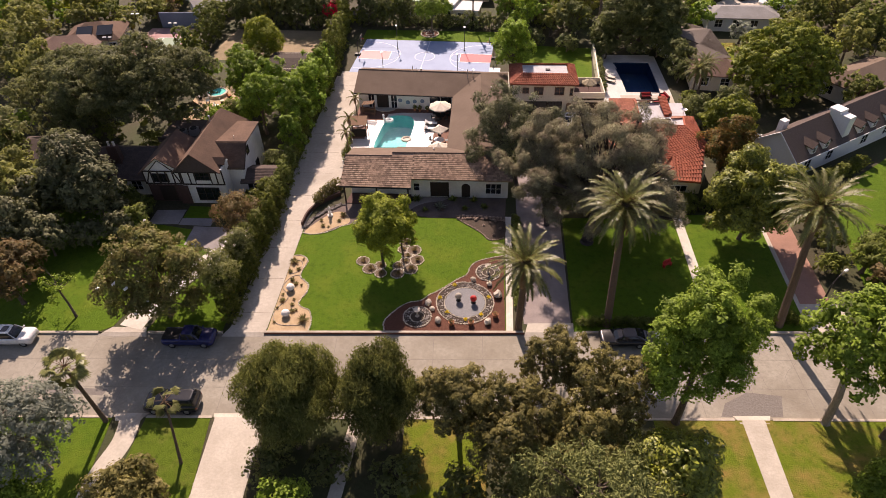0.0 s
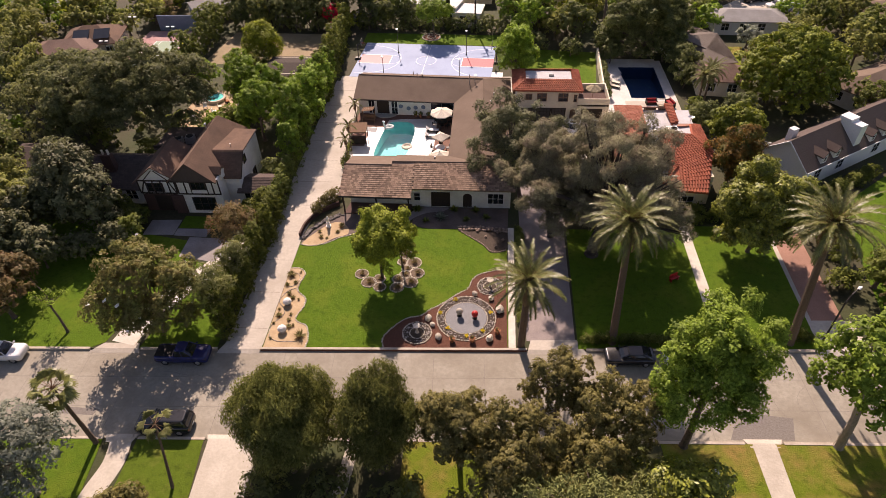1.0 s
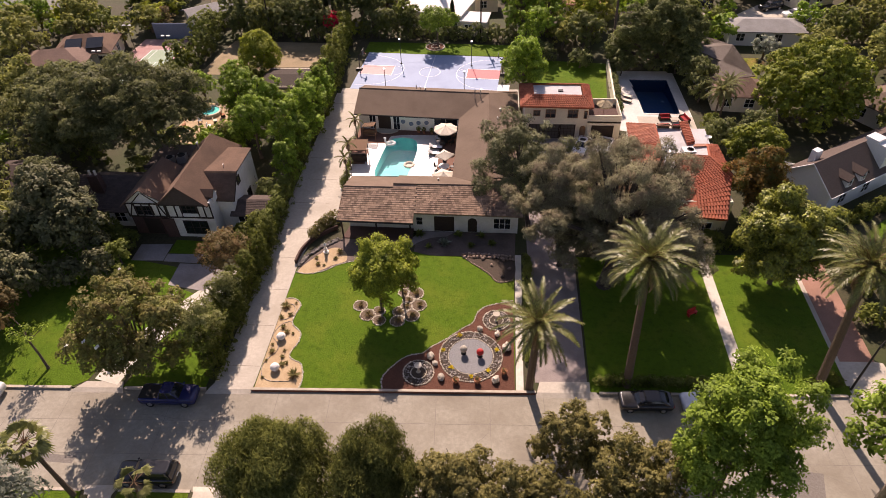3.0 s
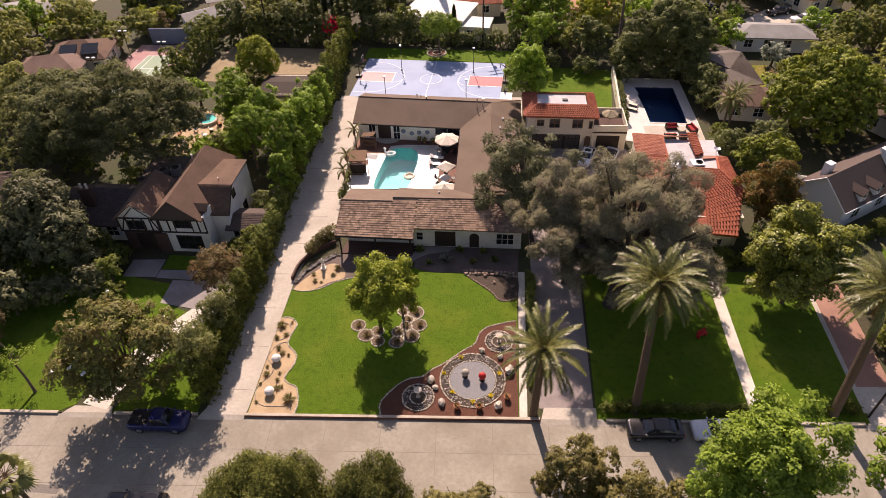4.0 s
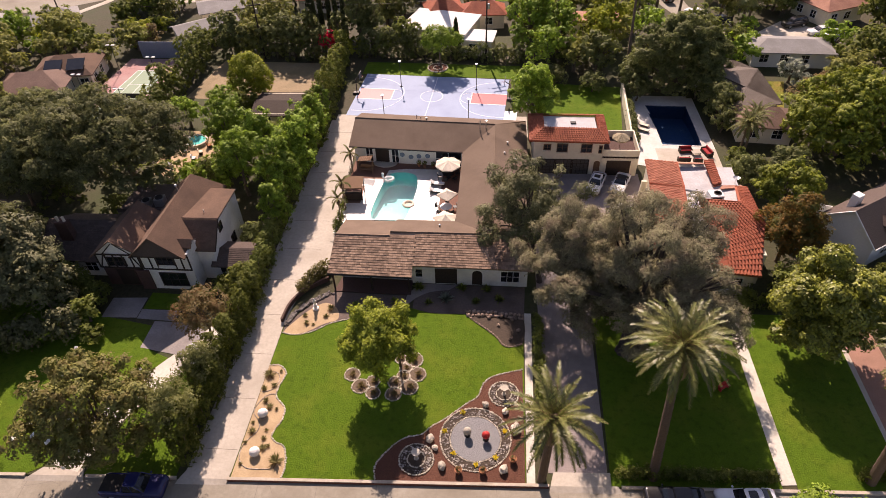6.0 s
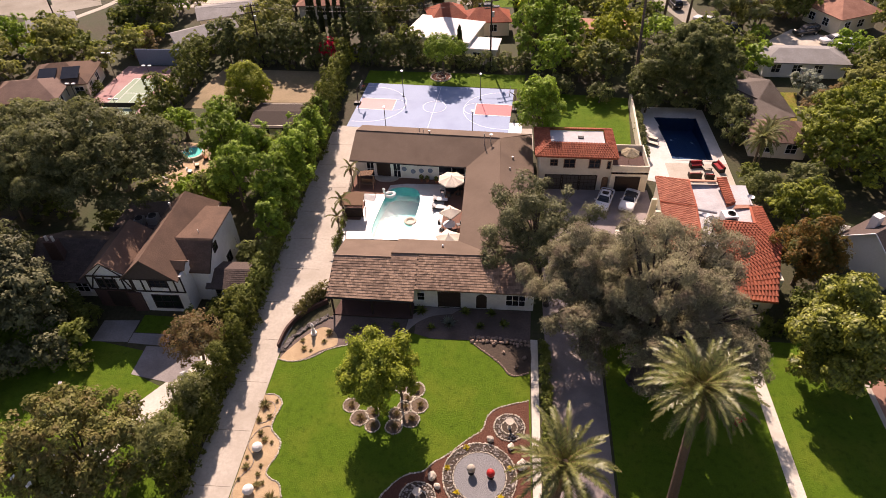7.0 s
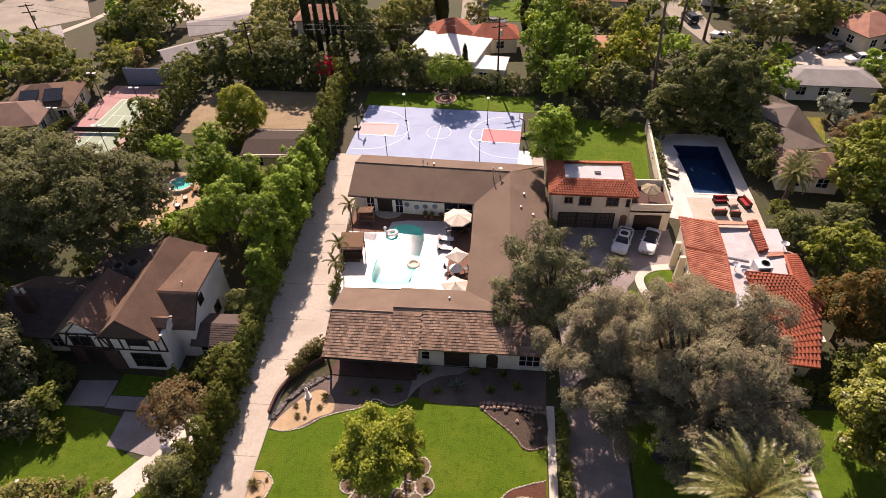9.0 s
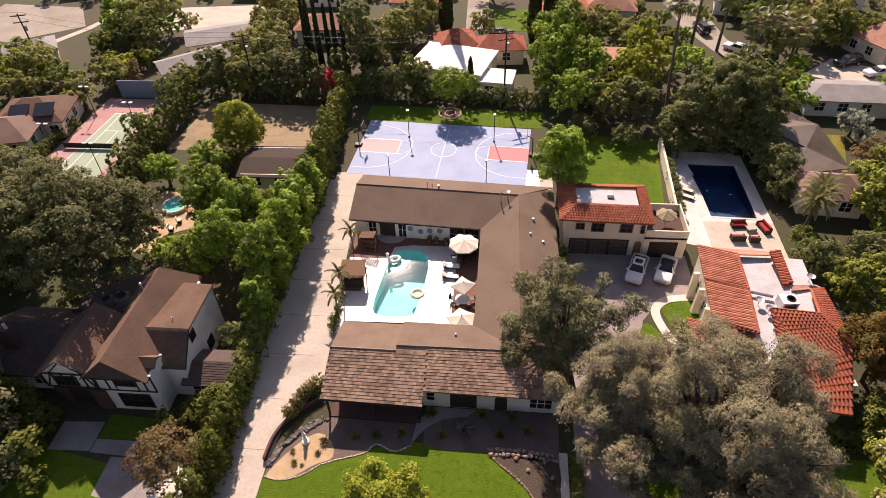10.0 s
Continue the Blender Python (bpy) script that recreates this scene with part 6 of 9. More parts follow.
L_PALM = leaf("palm_leaflets", (0.048, 0.058, 0.013), (0.140, 0.146, 0.040), (0.095, 0.090, 0.028), 0.2, 0.42, 0.4)
L_DEADPALM = leaf("dry_palm_leaflets", (0.16, 0.11, 0.06), (0.24, 0.17, 0.10), None, 0.1)
L_HEDGE = leaf("hedge_leaves", (0.066, 0.080, 0.012), (0.145, 0.160, 0.030))
L_VIVID = leaf("vivid_green_leaves", (0.086, 0.140, 0.012), (0.220, 0.310, 0.036), None, 0.35)
L_DOME = leaf("golden_green_leaves", (0.080, 0.104, 0.009), (0.225, 0.248, 0.022), (0.055, 0.078, 0.010), 0.18)
L_CANOPY = leaf("fresh_green_leaves", (0.112, 0.138, 0.013), (0.268, 0.300, 0.032), (0.080, 0.108, 0.013), 0.36)
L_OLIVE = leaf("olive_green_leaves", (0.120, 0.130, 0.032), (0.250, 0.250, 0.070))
L_SPARSE = leaf("pale_green_leaves", (0.094, 0.105, 0.033), (0.187, 0.187, 0.072))
L_MAGENTA = leaf("magenta_bracts", (0.45, 0.01, 0.045), (0.62, 0.02, 0.08), None, 0.3)
L_FLOWER = surface("white_petals", (0.75, 0.72, 0.66), (0.82, 0.80, 0.74), None, 6)
L_SUCCULENT = leaf("succulent_leaves", (0.09, 0.09, 0.035), (0.16, 0.14, 0.06), (0.14, 0.06, 0.025))


def leaf_mesh(name, c, nrm, size, aspect, rng, droop=0.0):
    """A mesh of pointed, folded leaves at c, facing nrm."""
    n = len(c)
    nrm = nrm / np.maximum(np.linalg.norm(nrm, axis=1, keepdims=True), 1e-9)
    t = rng.normal(size=(n, 3))
    t -= nrm * np.sum(t * nrm, axis=1, keepdims=True)
    t /= np.maximum(np.linalg.norm(t, axis=1, keepdims=True), 1e-9)
    t[:, 2] -= droop
    b = np.cross(nrm, t)
    s = (size * rng.uniform(0.65, 1.35, n))[:, None]
    fold = nrm * s * rng.uniform(0.05, 0.3, n)[:, None]
    v = np.stack([c - t * s * 0.55, c + b * s * aspect + fold, c + t * s * 0.55, c - b * s * aspect + fold], axis=1).reshape(-1, 3)
    me = bpy.data.meshes.new(name)
    me.vertices.add(4 * n)
    me.vertices.foreach_set("co", v.astype(np.float32).ravel())
    me.loops.add(4 * n)
    me.loops.foreach_set("vertex_index", np.arange(4 * n, dtype=np.int32))
    me.polygons.add(n)
    me.polygons.foreach_set("loop_start", np.arange(0, 4 * n, 4, dtype=np.int32))
    me.update(calc_edges=True)
    return me


def lump_leaves(rng, centres, radii, n, inner=0.55, up=0.35, wild=0.5, tuft=0.45, per=14):
    """Leaf places and facings: tufts of leaves on the outside of overlapping lumps, n leaves in all."""
    centres, radii = np.array(centres, float), np.array(radii, float)
    m = max(8, int(n / per))
    w = radii[:, 0] * radii[:, 2]
    k = rng.choice(len(radii), size=int(m * 1.9) + 20, p=w / w.sum())
    d = rng.normal(size=(len(k), 3))
    d /= np.linalg.norm(d, axis=1, keepdims=True)
    d[:, 2] = np.where(d[:, 2] < -0.45, -d[:, 2], d[:, 2])
    rad = rng.uniform(inner, 1.0, len(k)) ** 0.5 * (1 + 0.06 * rng.normal(size=len(k)))
    p = centres[k] + d * radii[k] * rad[:, None]
    deep = np.zeros(len(k), bool)
    for c, r in zip(centres, radii):
        deep |= np.sum(((p - c) / r) ** 2, axis=1) < 0.5
    p, d = p[~deep][:m], d[~deep][:m]
    p, d = np.repeat(p, per, axis=0), np.repeat(d, per, axis=0)
    e = rng.normal(size=p.shape) + 0.5 * d + np.array([0, 0, 0.45])
    e /= np.linalg.norm(e, axis=1, keepdims=True)
    scale = np.repeat(rng.uniform(0.6, 1.35, len(p) // per), per)[:, None]
    p = p + e * tuft * scale * rng.uniform(0.35, 1.0, len(p))[:, None]
    nrm = 0.5 * e + 0.7 * d + np.array([0, 0, up]) + 0.75 * wild * rng.normal(size=d.shape)
    return p, nrm


def crown_lumps(rng, rx, ry, z0, z1, count, lump=0.36, flat=0.8, loose=0.0):
    """Lumps spread over an egg-shaped crown."""
    cz, rz = (z0 + z1) / 2, (z1 - z0) / 2
    cs, rs = [], []
    for i in range(count):
        a = i * 2.39996 + rng.uniform(-0.4, 0.4)
        h = 1 - 1.75 * (i + 0.5) / count
        q = math.sqrt(max(0.0, 1 - h * h)) * rng.uniform(0.82, 1.08)
        m = rng.uniform(0.60 - loose, 0.80 + 0.7 * loose)
        r = lump * rng.uniform(0.75 - loose, 1.25 + 0.5 * loose)
        cs.append((rx * q * m * math.cos(a), ry * q * m * math.sin(a), cz + rz * h * m))
        rs.append((rx * r, ry * r, max(rz * r * flat, 0.35 * rx * r)))
    cs.append((0, 0, cz))
    rs.append((rx * 0.5, ry * 0.5, rz * 0.55))
    return cs, rs


def trunk_build(rng, base, lean, z_split, z_top, r, cs, limbs, k=8):
    """A tapered, bent trunk with limbs to the lumps."""
    b = Build()
    top = Vector((lean[0], lean[1], z_split))
    foot = Vector((base[0], base[1], -0.1))
    mid = foot.lerp(top, 0.5) + Vector((rng.uniform(-.15, .15), rng.uniform(-.15, .15), 0))
    b.pipe([foot, foot + Vector((0, 0, 0.35)), mid, top], [r * 1.5, r * 1.1, r * 0.9, r * 0.75], k)
    pick = rng.permutation(len(cs))[:limbs]
    for i in pick:
        e = Vector(cs[i])
        m = top.lerp(e, 0.5) + Vector((rng.uniform(-.4, .4), rng.uniform(-.4, .4), rng.uniform(0, .5)))
        b.pipe([top, m, e], [r * 0.5, r * 0.3, r * 0.10], 6)
        e2 = e + Vector((rng.uniform(-1, 1), rng.uniform(-1, 1), rng.uniform(0, 1)))
        b.pipe([m, e2], [r * 0.22, r * 0.06], 5)
    return b


def knobbly(rng, cs, rs, sub):
    """Breaks each lump of a crown into smaller rounded clumps on its outside."""
    out_c, out_r = [], []
    for c, r in zip(cs, rs):
        for i in range(sub):
            d = rng.normal(size=3) + np.array([0, 0, 0.5])
            d /= np.linalg.norm(d)
            w = rng.uniform(0.36, 0.56)
            out_c.append(tuple(np.array(c) + d * np.array(r) * 0.72))
            out_r.append(tuple(w * np.array(r)))
        out_c.append(c)
        out_r.append(tuple(0.72 * np.array(r)))
    return out_c, out_r


SEED = [100]


def tree(name, x, y, h, rx, ry, z0, label, mat, category="tree", group="", lumps=20, size=0.32, aspect=0.3, cover=1.7, base=(0, 0), r=0.22, bark=None, lump=0.36, limbs=8, flowers=0, inner=0.75, wild=0.35, flat=0.8, droop=0.0, up=0.35, tuft=0.45, per=14, loose=0.0, sub=0, core=True):
    """A broadleaved tree at (x, y): crown from z0 to h, radii rx and ry; its foot stands at base."""
    SEED[0] += 1
    rng = np.random.default_rng(SEED[0])
    t = thing(name, x + base[0], y + base[1], 0, 0, label, category, group)
    cs, rs = crown_lumps(rng, rx, ry, z0, h, lumps, lump, flat, loose)
    if not core:
        cs, rs = cs[:-1], rs[:-1]
    cs = [(c[0] - base[0], c[1] - base[1], c[2]) for c in cs]
    area = sum(2.2 * math.pi * q[0] * q[2] for q in rs)
    n = int(cover * area / (size * size * aspect * 1.1))
    knobs, sizes = (cs, rs) if not sub else knobbly(rng, cs, rs, sub)
    p, nr = lump_leaves(rng, knobs, sizes, n, inner, up, wild, tuft, per)
    part("trunk", trunk_build(rng, (0, 0), (-base[0] * 0.8, -base[1] * 0.8), z0 + (h - z0) * 0.25, h, r, cs, limbs), bark or M_BARK, t)
    part("crown", leaf_mesh("crown", p, nr, size, aspect, rng, droop), mat, t)
    if flowers:
        k = rng.permutation(len(p))[:flowers]
        for j in k:
            q = np.repeat(p[j:j + 1], 6, axis=0) + nr[j] * 0.12 + 0.05 * rng.normal(size=(6, 3))
            part("blossom", leaf_mesh("blossom", q, nr[j] + 0.5 * rng.normal(size=(6, 3)), 0.26, 0.4, rng), L_FLOWER, t, "white blossom")
    return t


def needle_tree(name, x, y, h, spread, z0, label, mat, tiers=9, per=9, base=(0, 0), r=0.4, size=0.5, aspect=0.10, cards=26000, puff=1.0, droop=0.35, shape="flat", bark=None):
    """A conifer with long spreading limbs that carry drooping sprays."""
    SEED[0] += 1
    rng = np.random.default_rng(SEED[0])
    t = thing(name, x + base[0], y + base[1], 0, 0, label, "tree")
    b = Build()
    top = Vector((-base[0], -base[1], h * 0.92))
    mid = Vector((-base[0] * 0.5, -base[1] * 0.5, h * 0.45))
    b.pipe([(0, 0, -0.1), (0, 0, 0.5), mid, top], [r * 1.4, r * 1.1, r * 0.8, r * 0.12], 9)
    cs, rs = [], []
    for i in range(tiers):
        s = (i + 0.5) / tiers
        z = z0 + (h - z0) * s
        reach = spread * (math.sin(math.pi * min(0.5 + 0.5 * s, 1.0)) ** 0.6 * 0.95 + 0.1 if shape == "flat" else (1 - s) * 0.95 + 0.12)
        k = max(4, round(per * (0.4 + reach / spread * 0.6)))
        a0 = rng.uniform(0, 6.28)
        stem = Vector((0, 0, 0)).lerp(mid, min(1, z / mid.z)) if z < mid.z else mid.lerp(top, (z - mid.z) / (top.z - mid.z))
        for j in range(k):
            a = a0 + 6.283 * j / k + rng.uniform(-.25, .25)
            q = reach * rng.uniform(0.65, 1.08)
            e = stem + Vector((q * math.cos(a), q * math.sin(a), rng.uniform(-.4, .9)))
            m = stem.lerp(e, 0.5) + Vector((0, 0, 0.45))
            b.pipe([stem, m, e], [r * 0.28, r * 0.18, r * 0.04], 5)
            for u in (0.45, 0.7, 0.95):
                c = stem.lerp(m, u * 2) if u < 0.5 else m.lerp(e, u * 2 - 1)
                sd = Vector((-math.sin(a), math.cos(a), 0)) * rng.uniform(-1, 1) * reach * 0.16
                cs.append(tuple(c + sd))
                w = puff * rng.uniform(0.7, 1.3) * (0.7 + 0.4 * u)
                rs.append((w, w, w * 0.5))
    part("trunk", b, bark or M_BARK, t)
    cs, rs = np.array(cs), np.array(rs)
    k = rng.choice(len(cs), size=cards)
    d = rng.normal(size=(cards, 3))
    d /= np.linalg.norm(d, axis=1, keepdims=True)
    p = cs[k] + d * rs[k] * rng.uniform(0.2, 1.05, cards)[:, None] ** 0.6
    nr = d * 0.5 + np.array([0, 0, 0.7]) + 0.7 * rng.normal(size=d.shape)
    part("crown", leaf_mesh("crown", p, nr, size, aspect, rng, droop), mat, t)
    return t


def feather_palm(name, x, y, h, label, base=(0, 0), length=3.3, fronds=58, r=0.32, dead=12, mat=None):
    """A date palm: arching fronds with paired leaflets on a rough trunk."""
    SEED[0] += 1
    rng = np.random.default_rng(SEED[0])
    t = thing(name, x + base[0], y + base[1], 0, 0, label, "palm tree")
    hub = Vector((-base[0], -base[1], h))
    b = Build()
    steps = 16
    for i in range(steps):
        a, c = i / steps, (i + 1) / steps
        pa, pc = Vector((0, 0, -0.1)).lerp(hub, a), Vector((0, 0, -0.1)).lerp(hub, c)
        bow = Vector((hub.x, hub.y, 0)) * 0.0
        b.tube(pa + bow, pc + bow, r * (1.25 - 0.35 * a), r * (1.15 - 0.35 * c), 9)
    part("trunk", b, M_PALMBARK, t)
    part("crown_boss", Build().ball(hub.x, hub.y, hub.z - 0.3, r * 1.5, r * 1.5, 0.8, random.Random(3), 0.15, 10, 6), M_PALMBARK, t, "bulging stubs of cut fronds")
    for kind, count in (("frond", fronds), ("dry_frond", dead)):
        for i in range(count):
            v, f, ribs = [], [], Build()
            a = i * 2.39996 + rng.uniform(-.2, .2)
            el = (1.25 - 1.75 * (i + .5) / count) if kind == "frond" else rng.uniform(-1.25, -0.8)
            L = length * rng.uniform(0.85, 1.1) * (0.75 if kind != "frond" else 1)
            hd = np.array([math.cos(a), math.sin(a), 0])
            p = np.array([hub.x, hub.y, hub.z], float)
            seg, pts = 12, [p]
            for k in range(seg):
                e = el - (k / seg) ** 1.4 * rng.uniform(1.0, 1.3)
                p = p + L / seg * (hd * math.cos(e) + np.array([0, 0, 1]) * math.sin(e))
                pts.append(p)
            ribs.pipe([Vector(q) for q in pts[::3]], [0.045, 0.035, 0.025, 0.015, 0.008], 4)
            side = np.array([-hd[1], hd[0], 0])
            for k in range(40):
                u = 0.08 + 0.92 * k / 40
                q0 = u * seg
                j = min(int(q0), seg - 1)
                q = pts[j] + (pts[j + 1] - pts[j]) * (q0 - j)
                fw = pts[j + 1] - pts[j]
                fw = fw / np.linalg.norm(fw)
                upv = np.cross(side, fw) * -1
                ll = 0.36 * math.sin(math.pi * min(u * 0.8 + 0.2, 1)) * length / 3.3 + 0.12
                for sg in (-1, 1):
                    d = side * sg * 0.62 + fw * 0.62 + upv * (0.30 + 0.15 * rng.normal())
                    d = d / np.linalg.norm(d)
                    w = fw * 0.055
                    n = len(v)
                    v += [q - w, q + w, q + d * ll * rng.uniform(.85, 1.1) - np.array([0, 0, 0.22 * ll])]
                    f.append((n, n + 1, n + 2))
            n, leaflets = len(v), len(f)
            me = bpy.data.meshes.new(kind)
            me.from_pydata([tuple(q) for q in v] + ribs.v, [], f + [tuple(m + n for m in q) for q in ribs.f])
            me.materials.append((mat or L_PALM) if kind == "frond" else L_DEADPALM)
            me.materials.append(M_WOOD)
            for q in me.polygons[leaflets:]:
                q.material_index = 1
            part(kind, me, M_WOOD, t)
    return t


def fan_palm(name, x, y, h, label, base=(0, 0), fans=26, R=1.0, r=0.16, mat=None):
    """A slim palm with round fans."""
    SEED[0] += 1
    rng = np.random.default_rng(SEED[0])
    t = thing(name, x + base[0], y + base[1], 0, 0, label, "palm tree")
    hub = Vector((-base[0], -base[1], h))
    b = Build()
    pts = [Vector((0, 0, -0.1)), Vector((hub.x * 0.45, hub.y * 0.45, h * 0.4)), Vector((hub.x * 0.8, hub.y * 0.8, h * 0.75)), hub]
    b.pipe(pts, [r * 1.5, r * 1.1, r, r * 0.9], 9)
    part("trunk", b, M_PALMBARK, t)
    for i in range(fans):
        v, f, st = [], [], Build()
        a = i * 2.39996
        el = 1.2 - 2.2 * (i + .5) / fans + rng.uniform(-.1, .1)
        d = Vector((math.cos(a) * math.cos(el), math.sin(a) * math.cos(el), math.sin(el)))
        c = hub + d * R * rng.uniform(.8, 1.1)
        st.pipe([hub, c], [0.03, 0.02], 4)
        sd = Vector((-math.sin(a), math.cos(a), 0))
        for k in range(13):
            g = (k - 6) / 6 * 1.45
            dr = d * math.cos(g) + sd * math.sin(g)
            L = R * 0.85 * (1 - 0.15 * abs(g)) * rng.uniform(.85, 1.1)
            e = c + dr * L + Vector((0, 0, -0.32 * L))
            m = c + dr * L * 0.55
            w = d.cross(sd).cross(dr) * 0.09
            n = len(v)
            v += [tuple(c), tuple(m + w), tuple(e), tuple(m - w)]
            f.append((n, n + 1, n + 2, n + 3))
        n, blades = len(v), len(f)
        me = bpy.data.meshes.new("fan")
        me.from_pydata(v + st.v, [], f + [tuple(k + n for k in q) for q in st.f])
        me.materials.append(mat or L_PALM)
        me.materials.append(M_WOOD)
        for q in me.polygons[blades:]:
            q.material_index = 1
        part("fan", me, M_WOOD, t)
    return t


def hedge(name, pts, width, height, label, mat, size=0.22, cover=1.7, rough=0.3, category="hedge", seed=0):
    """A lumpy clipped or loose hedge along points."""
    SEED[0] += 1
    rng = np.random.default_rng(SEED[0])
    t = thing(name, pts[0][0], pts[0][1], 0, 0, label, category)
    cs, rs = [], []
    st = Build()
    for p, q in zip(pts, pts[1:]):
        L = math.dist(p, q)
        for i in range(max(1, int(L / (width * 0.45)))):
            u = (i + rng.uniform(0.2, 0.8)) / max(1, int(L / (width * 0.45)))
            hh = height * rng.uniform(1 - rough, 1 + rough * 0.6)
            x, y = p[0] + (q[0] - p[0]) * u - pts[0][0] + rng.uniform(-.2, .2) * width, p[1] + (q[1] - p[1]) * u - pts[0][1] + rng.uniform(-.2, .2) * width
            for z in np.arange(width * 0.3, hh, width * 0.55):
                cs.append((x + rng.uniform(-.12, .12) * width, y + rng.uniform(-.12, .12) * width, z))
                rs.append((width * 0.5, width * 0.5, width * 0.42))
            st.pipe([(x, y, -0.05), (x, y, hh * 0.7)], [0.06, 0.03], 5)
    area = 1.2 * sum(math.dist(p, q) for p, q in zip(pts, pts[1:])) * (2 * height + width)
    p, nr = lump_leaves(rng, cs, rs, int(cover * area / (size * size * 0.36)), 0.6, 0.35, 0.5, 0.3, 12)
    tagged(part("stem", st, M_BARK, t), kind="stuff")
    part("leaves", leaf_mesh("leaves", p, nr, size, 0.33, rng), mat, t)
    return t


# ---- trees: near side of the street ----
tree("street_tree", -15.5, 30.2, 9.9, 4.8, 4.5, 0.0, "dense round dark green tree beside the near kerb", L_TUFTED, droop=-0.9, aspect=0.19, tuft=0.62, per=18, inner=0.6, wild=0.6, loose=0.1, lumps=46, size=0.175, lump=0.23, cover=1.5, base=(0.2, -1.6))
tree("street_tree", -8.2, 30.4, 10.0, 3.5, 3.6, 0.2, "dense upright green tree beside the near kerb", L_TUFTED, droop=-0.9, aspect=0.19, tuft=0.62, per=18, inner=0.6, wild=0.6, loose=0.1, lumps=36, size=0.175, lump=0.26, cover=1.5, base=(0.2, -1.6))
for x, y, h, rx, z0 in ((-1.9, 29.2, 10.9, 3.3, 2.6), (2.9, 27.9, 10.6, 4.5, 2.2), (10.2, 30.4, 11.0, 3.8, 3.0), (6.4, 33.4, 10.6, 2.9, 3.5), (8.0, 26.0, 9.5, 3.6, 2.0)):
    tree("street_tree", x, y, h, rx, rx * 0.95, z0, "clumpy olive-brown tree in a row by the street", L_KHAKI, group="row of clumpy trees by the street", lumps=28, loose=0.1, size=0.19, aspect=0.28, lump=0.25, cover=1.3, tuft=0.26, per=18, sub=5, inner=0.88, wild=0.25, base=(1.6 if x > 8 else 0.3, 1.2))
tree("street_tree", 16.5, 31.0, 19.2, 4.5, 4.4, 5.0, "tall bright green tree with dense leafy clumps", L_BRIGHT, lumps=60, loose=0.16, size=0.20, aspect=0.30, lump=0.20, cover=1.4, tuft=0.42, per=22, base=(0.9, 1.4), r=0.3, sub=4)
tree("street_tree", 28.4, 32.4, 16.0, 4.2, 4.0, 6.5, "leaning green street tree with open crown", L_BRIGHT, lumps=26, size=0.32, lump=0.26, cover=1.1, base=(1.9, 0.5), r=0.34, bark=M_PALEBARK, limbs=14)
tree("street_tree", 34.5, 31.6, 12.0, 3.8, 3.6, 4.0, "green street tree at the lawn edge", L_BRIGHT, lumps=24, size=0.32, lump=0.3, cover=1.2)
tree("garden_tree", -36.0, 25.6, 10.3, 5.4, 4.6, 2.4, "silvery grey-green olive tree over a lawn", L_SILVER, lumps=34, size=0.24, lump=0.26, cover=1.1, bark=M_PALEBARK, limbs=16)
tree("garden_tree", -25.8, 21.6, 6.6, 2.9, 2.6, 1.0, "shrubby olive green tree by the walk", L_KHAKI, lumps=18, size=0.24)
tree("shrub", -36.2, 22.6, 3.6, 2.0, 1.8, 0.3, "bright green leafy shrub under a tree", L_BRIGHT, "shrub", lumps=12, size=0.24, r=0.08)
tree("shrub", -14.6, 22.0, 4.6, 2.4, 2.2, 0.3, "bright green shrub in deep shade", L_BRIGHT, "shrub", lumps=12, size=0.24, r=0.08)
needle_tree("conifer", 8.0, 21.0, 9.8, 8.6, 1.6, "feathery blue-green conifer with drooping sprays", L_DEODAR, 9, 10, r=0.3, size=0.36, aspect=0.12, cards=38000, shape="flat", puff=0.9, droop=0.5)
tree("magnolia", 13.8, 24.4, 8.5, 4.6, 4.0, 0.8, "leafy magnolia with large white blossoms", L_GLOSSY, lumps=28, loose=0.1, size=0.27, lump=0.28, cover=1.3, flowers=22)
tree("shrub", 30.4, 25.0, 6.2, 2.2, 2.0, 0.6, "bright green shrub on the dry lawn", L_BRIGHT, "shrub", lumps=14, size=0.26)
fan_palm("fan_palm", -34.4, 30.9, 7.2, "slim leaning fan palm by the kerb", base=(1.0, -0.5), R=1.15)
fan_palm("young_palm", -25.6, 29.0, 5.6, "thin young palm with yellow-green fronds", base=(0.6, -2.4), fans=9, R=0.9, r=0.10, mat=L_SPARSE)
# ---- trees: main garden ----
tree("lawn_tree", -11.0, 52.0, 9.8, 3.5, 3.2, 0.3, "round yellow-green tree in a ring of stones", L_CANOPY, lumps=34, loose=0.22, size=0.22, lump=0.23, cover=2.1, r=0.16, limbs=14, tuft=0.55, per=20, sub=4)
tree("lawn_tree", -8.9, 53.6, 8.2, 2.3, 2.2, 0.6, "smaller yellow-green tree beside the lawn tree", L_CANOPY, lumps=16, loose=0.18, size=0.24, lump=0.26, cover=1.4, r=0.12, sub=4)
feather_palm("date_palm", 4.2, 42.6, 9.2, "date palm with arching grey-green fronds", base=(-0.2, 0.2), length=4.2, fronds=46)
feather_palm("date_palm", 13.2, 46.7, 12.9, "tall leaning date palm with arching fronds", base=(-0.2, -3.2), length=4.35, fronds=66, r=0.34)
feather_palm("date_palm", 29.3, 45.0, 14.4, "tall date palm beside the brick drive", base=(0.9, -0.9), length=4.35, fronds=66, r=0.34)
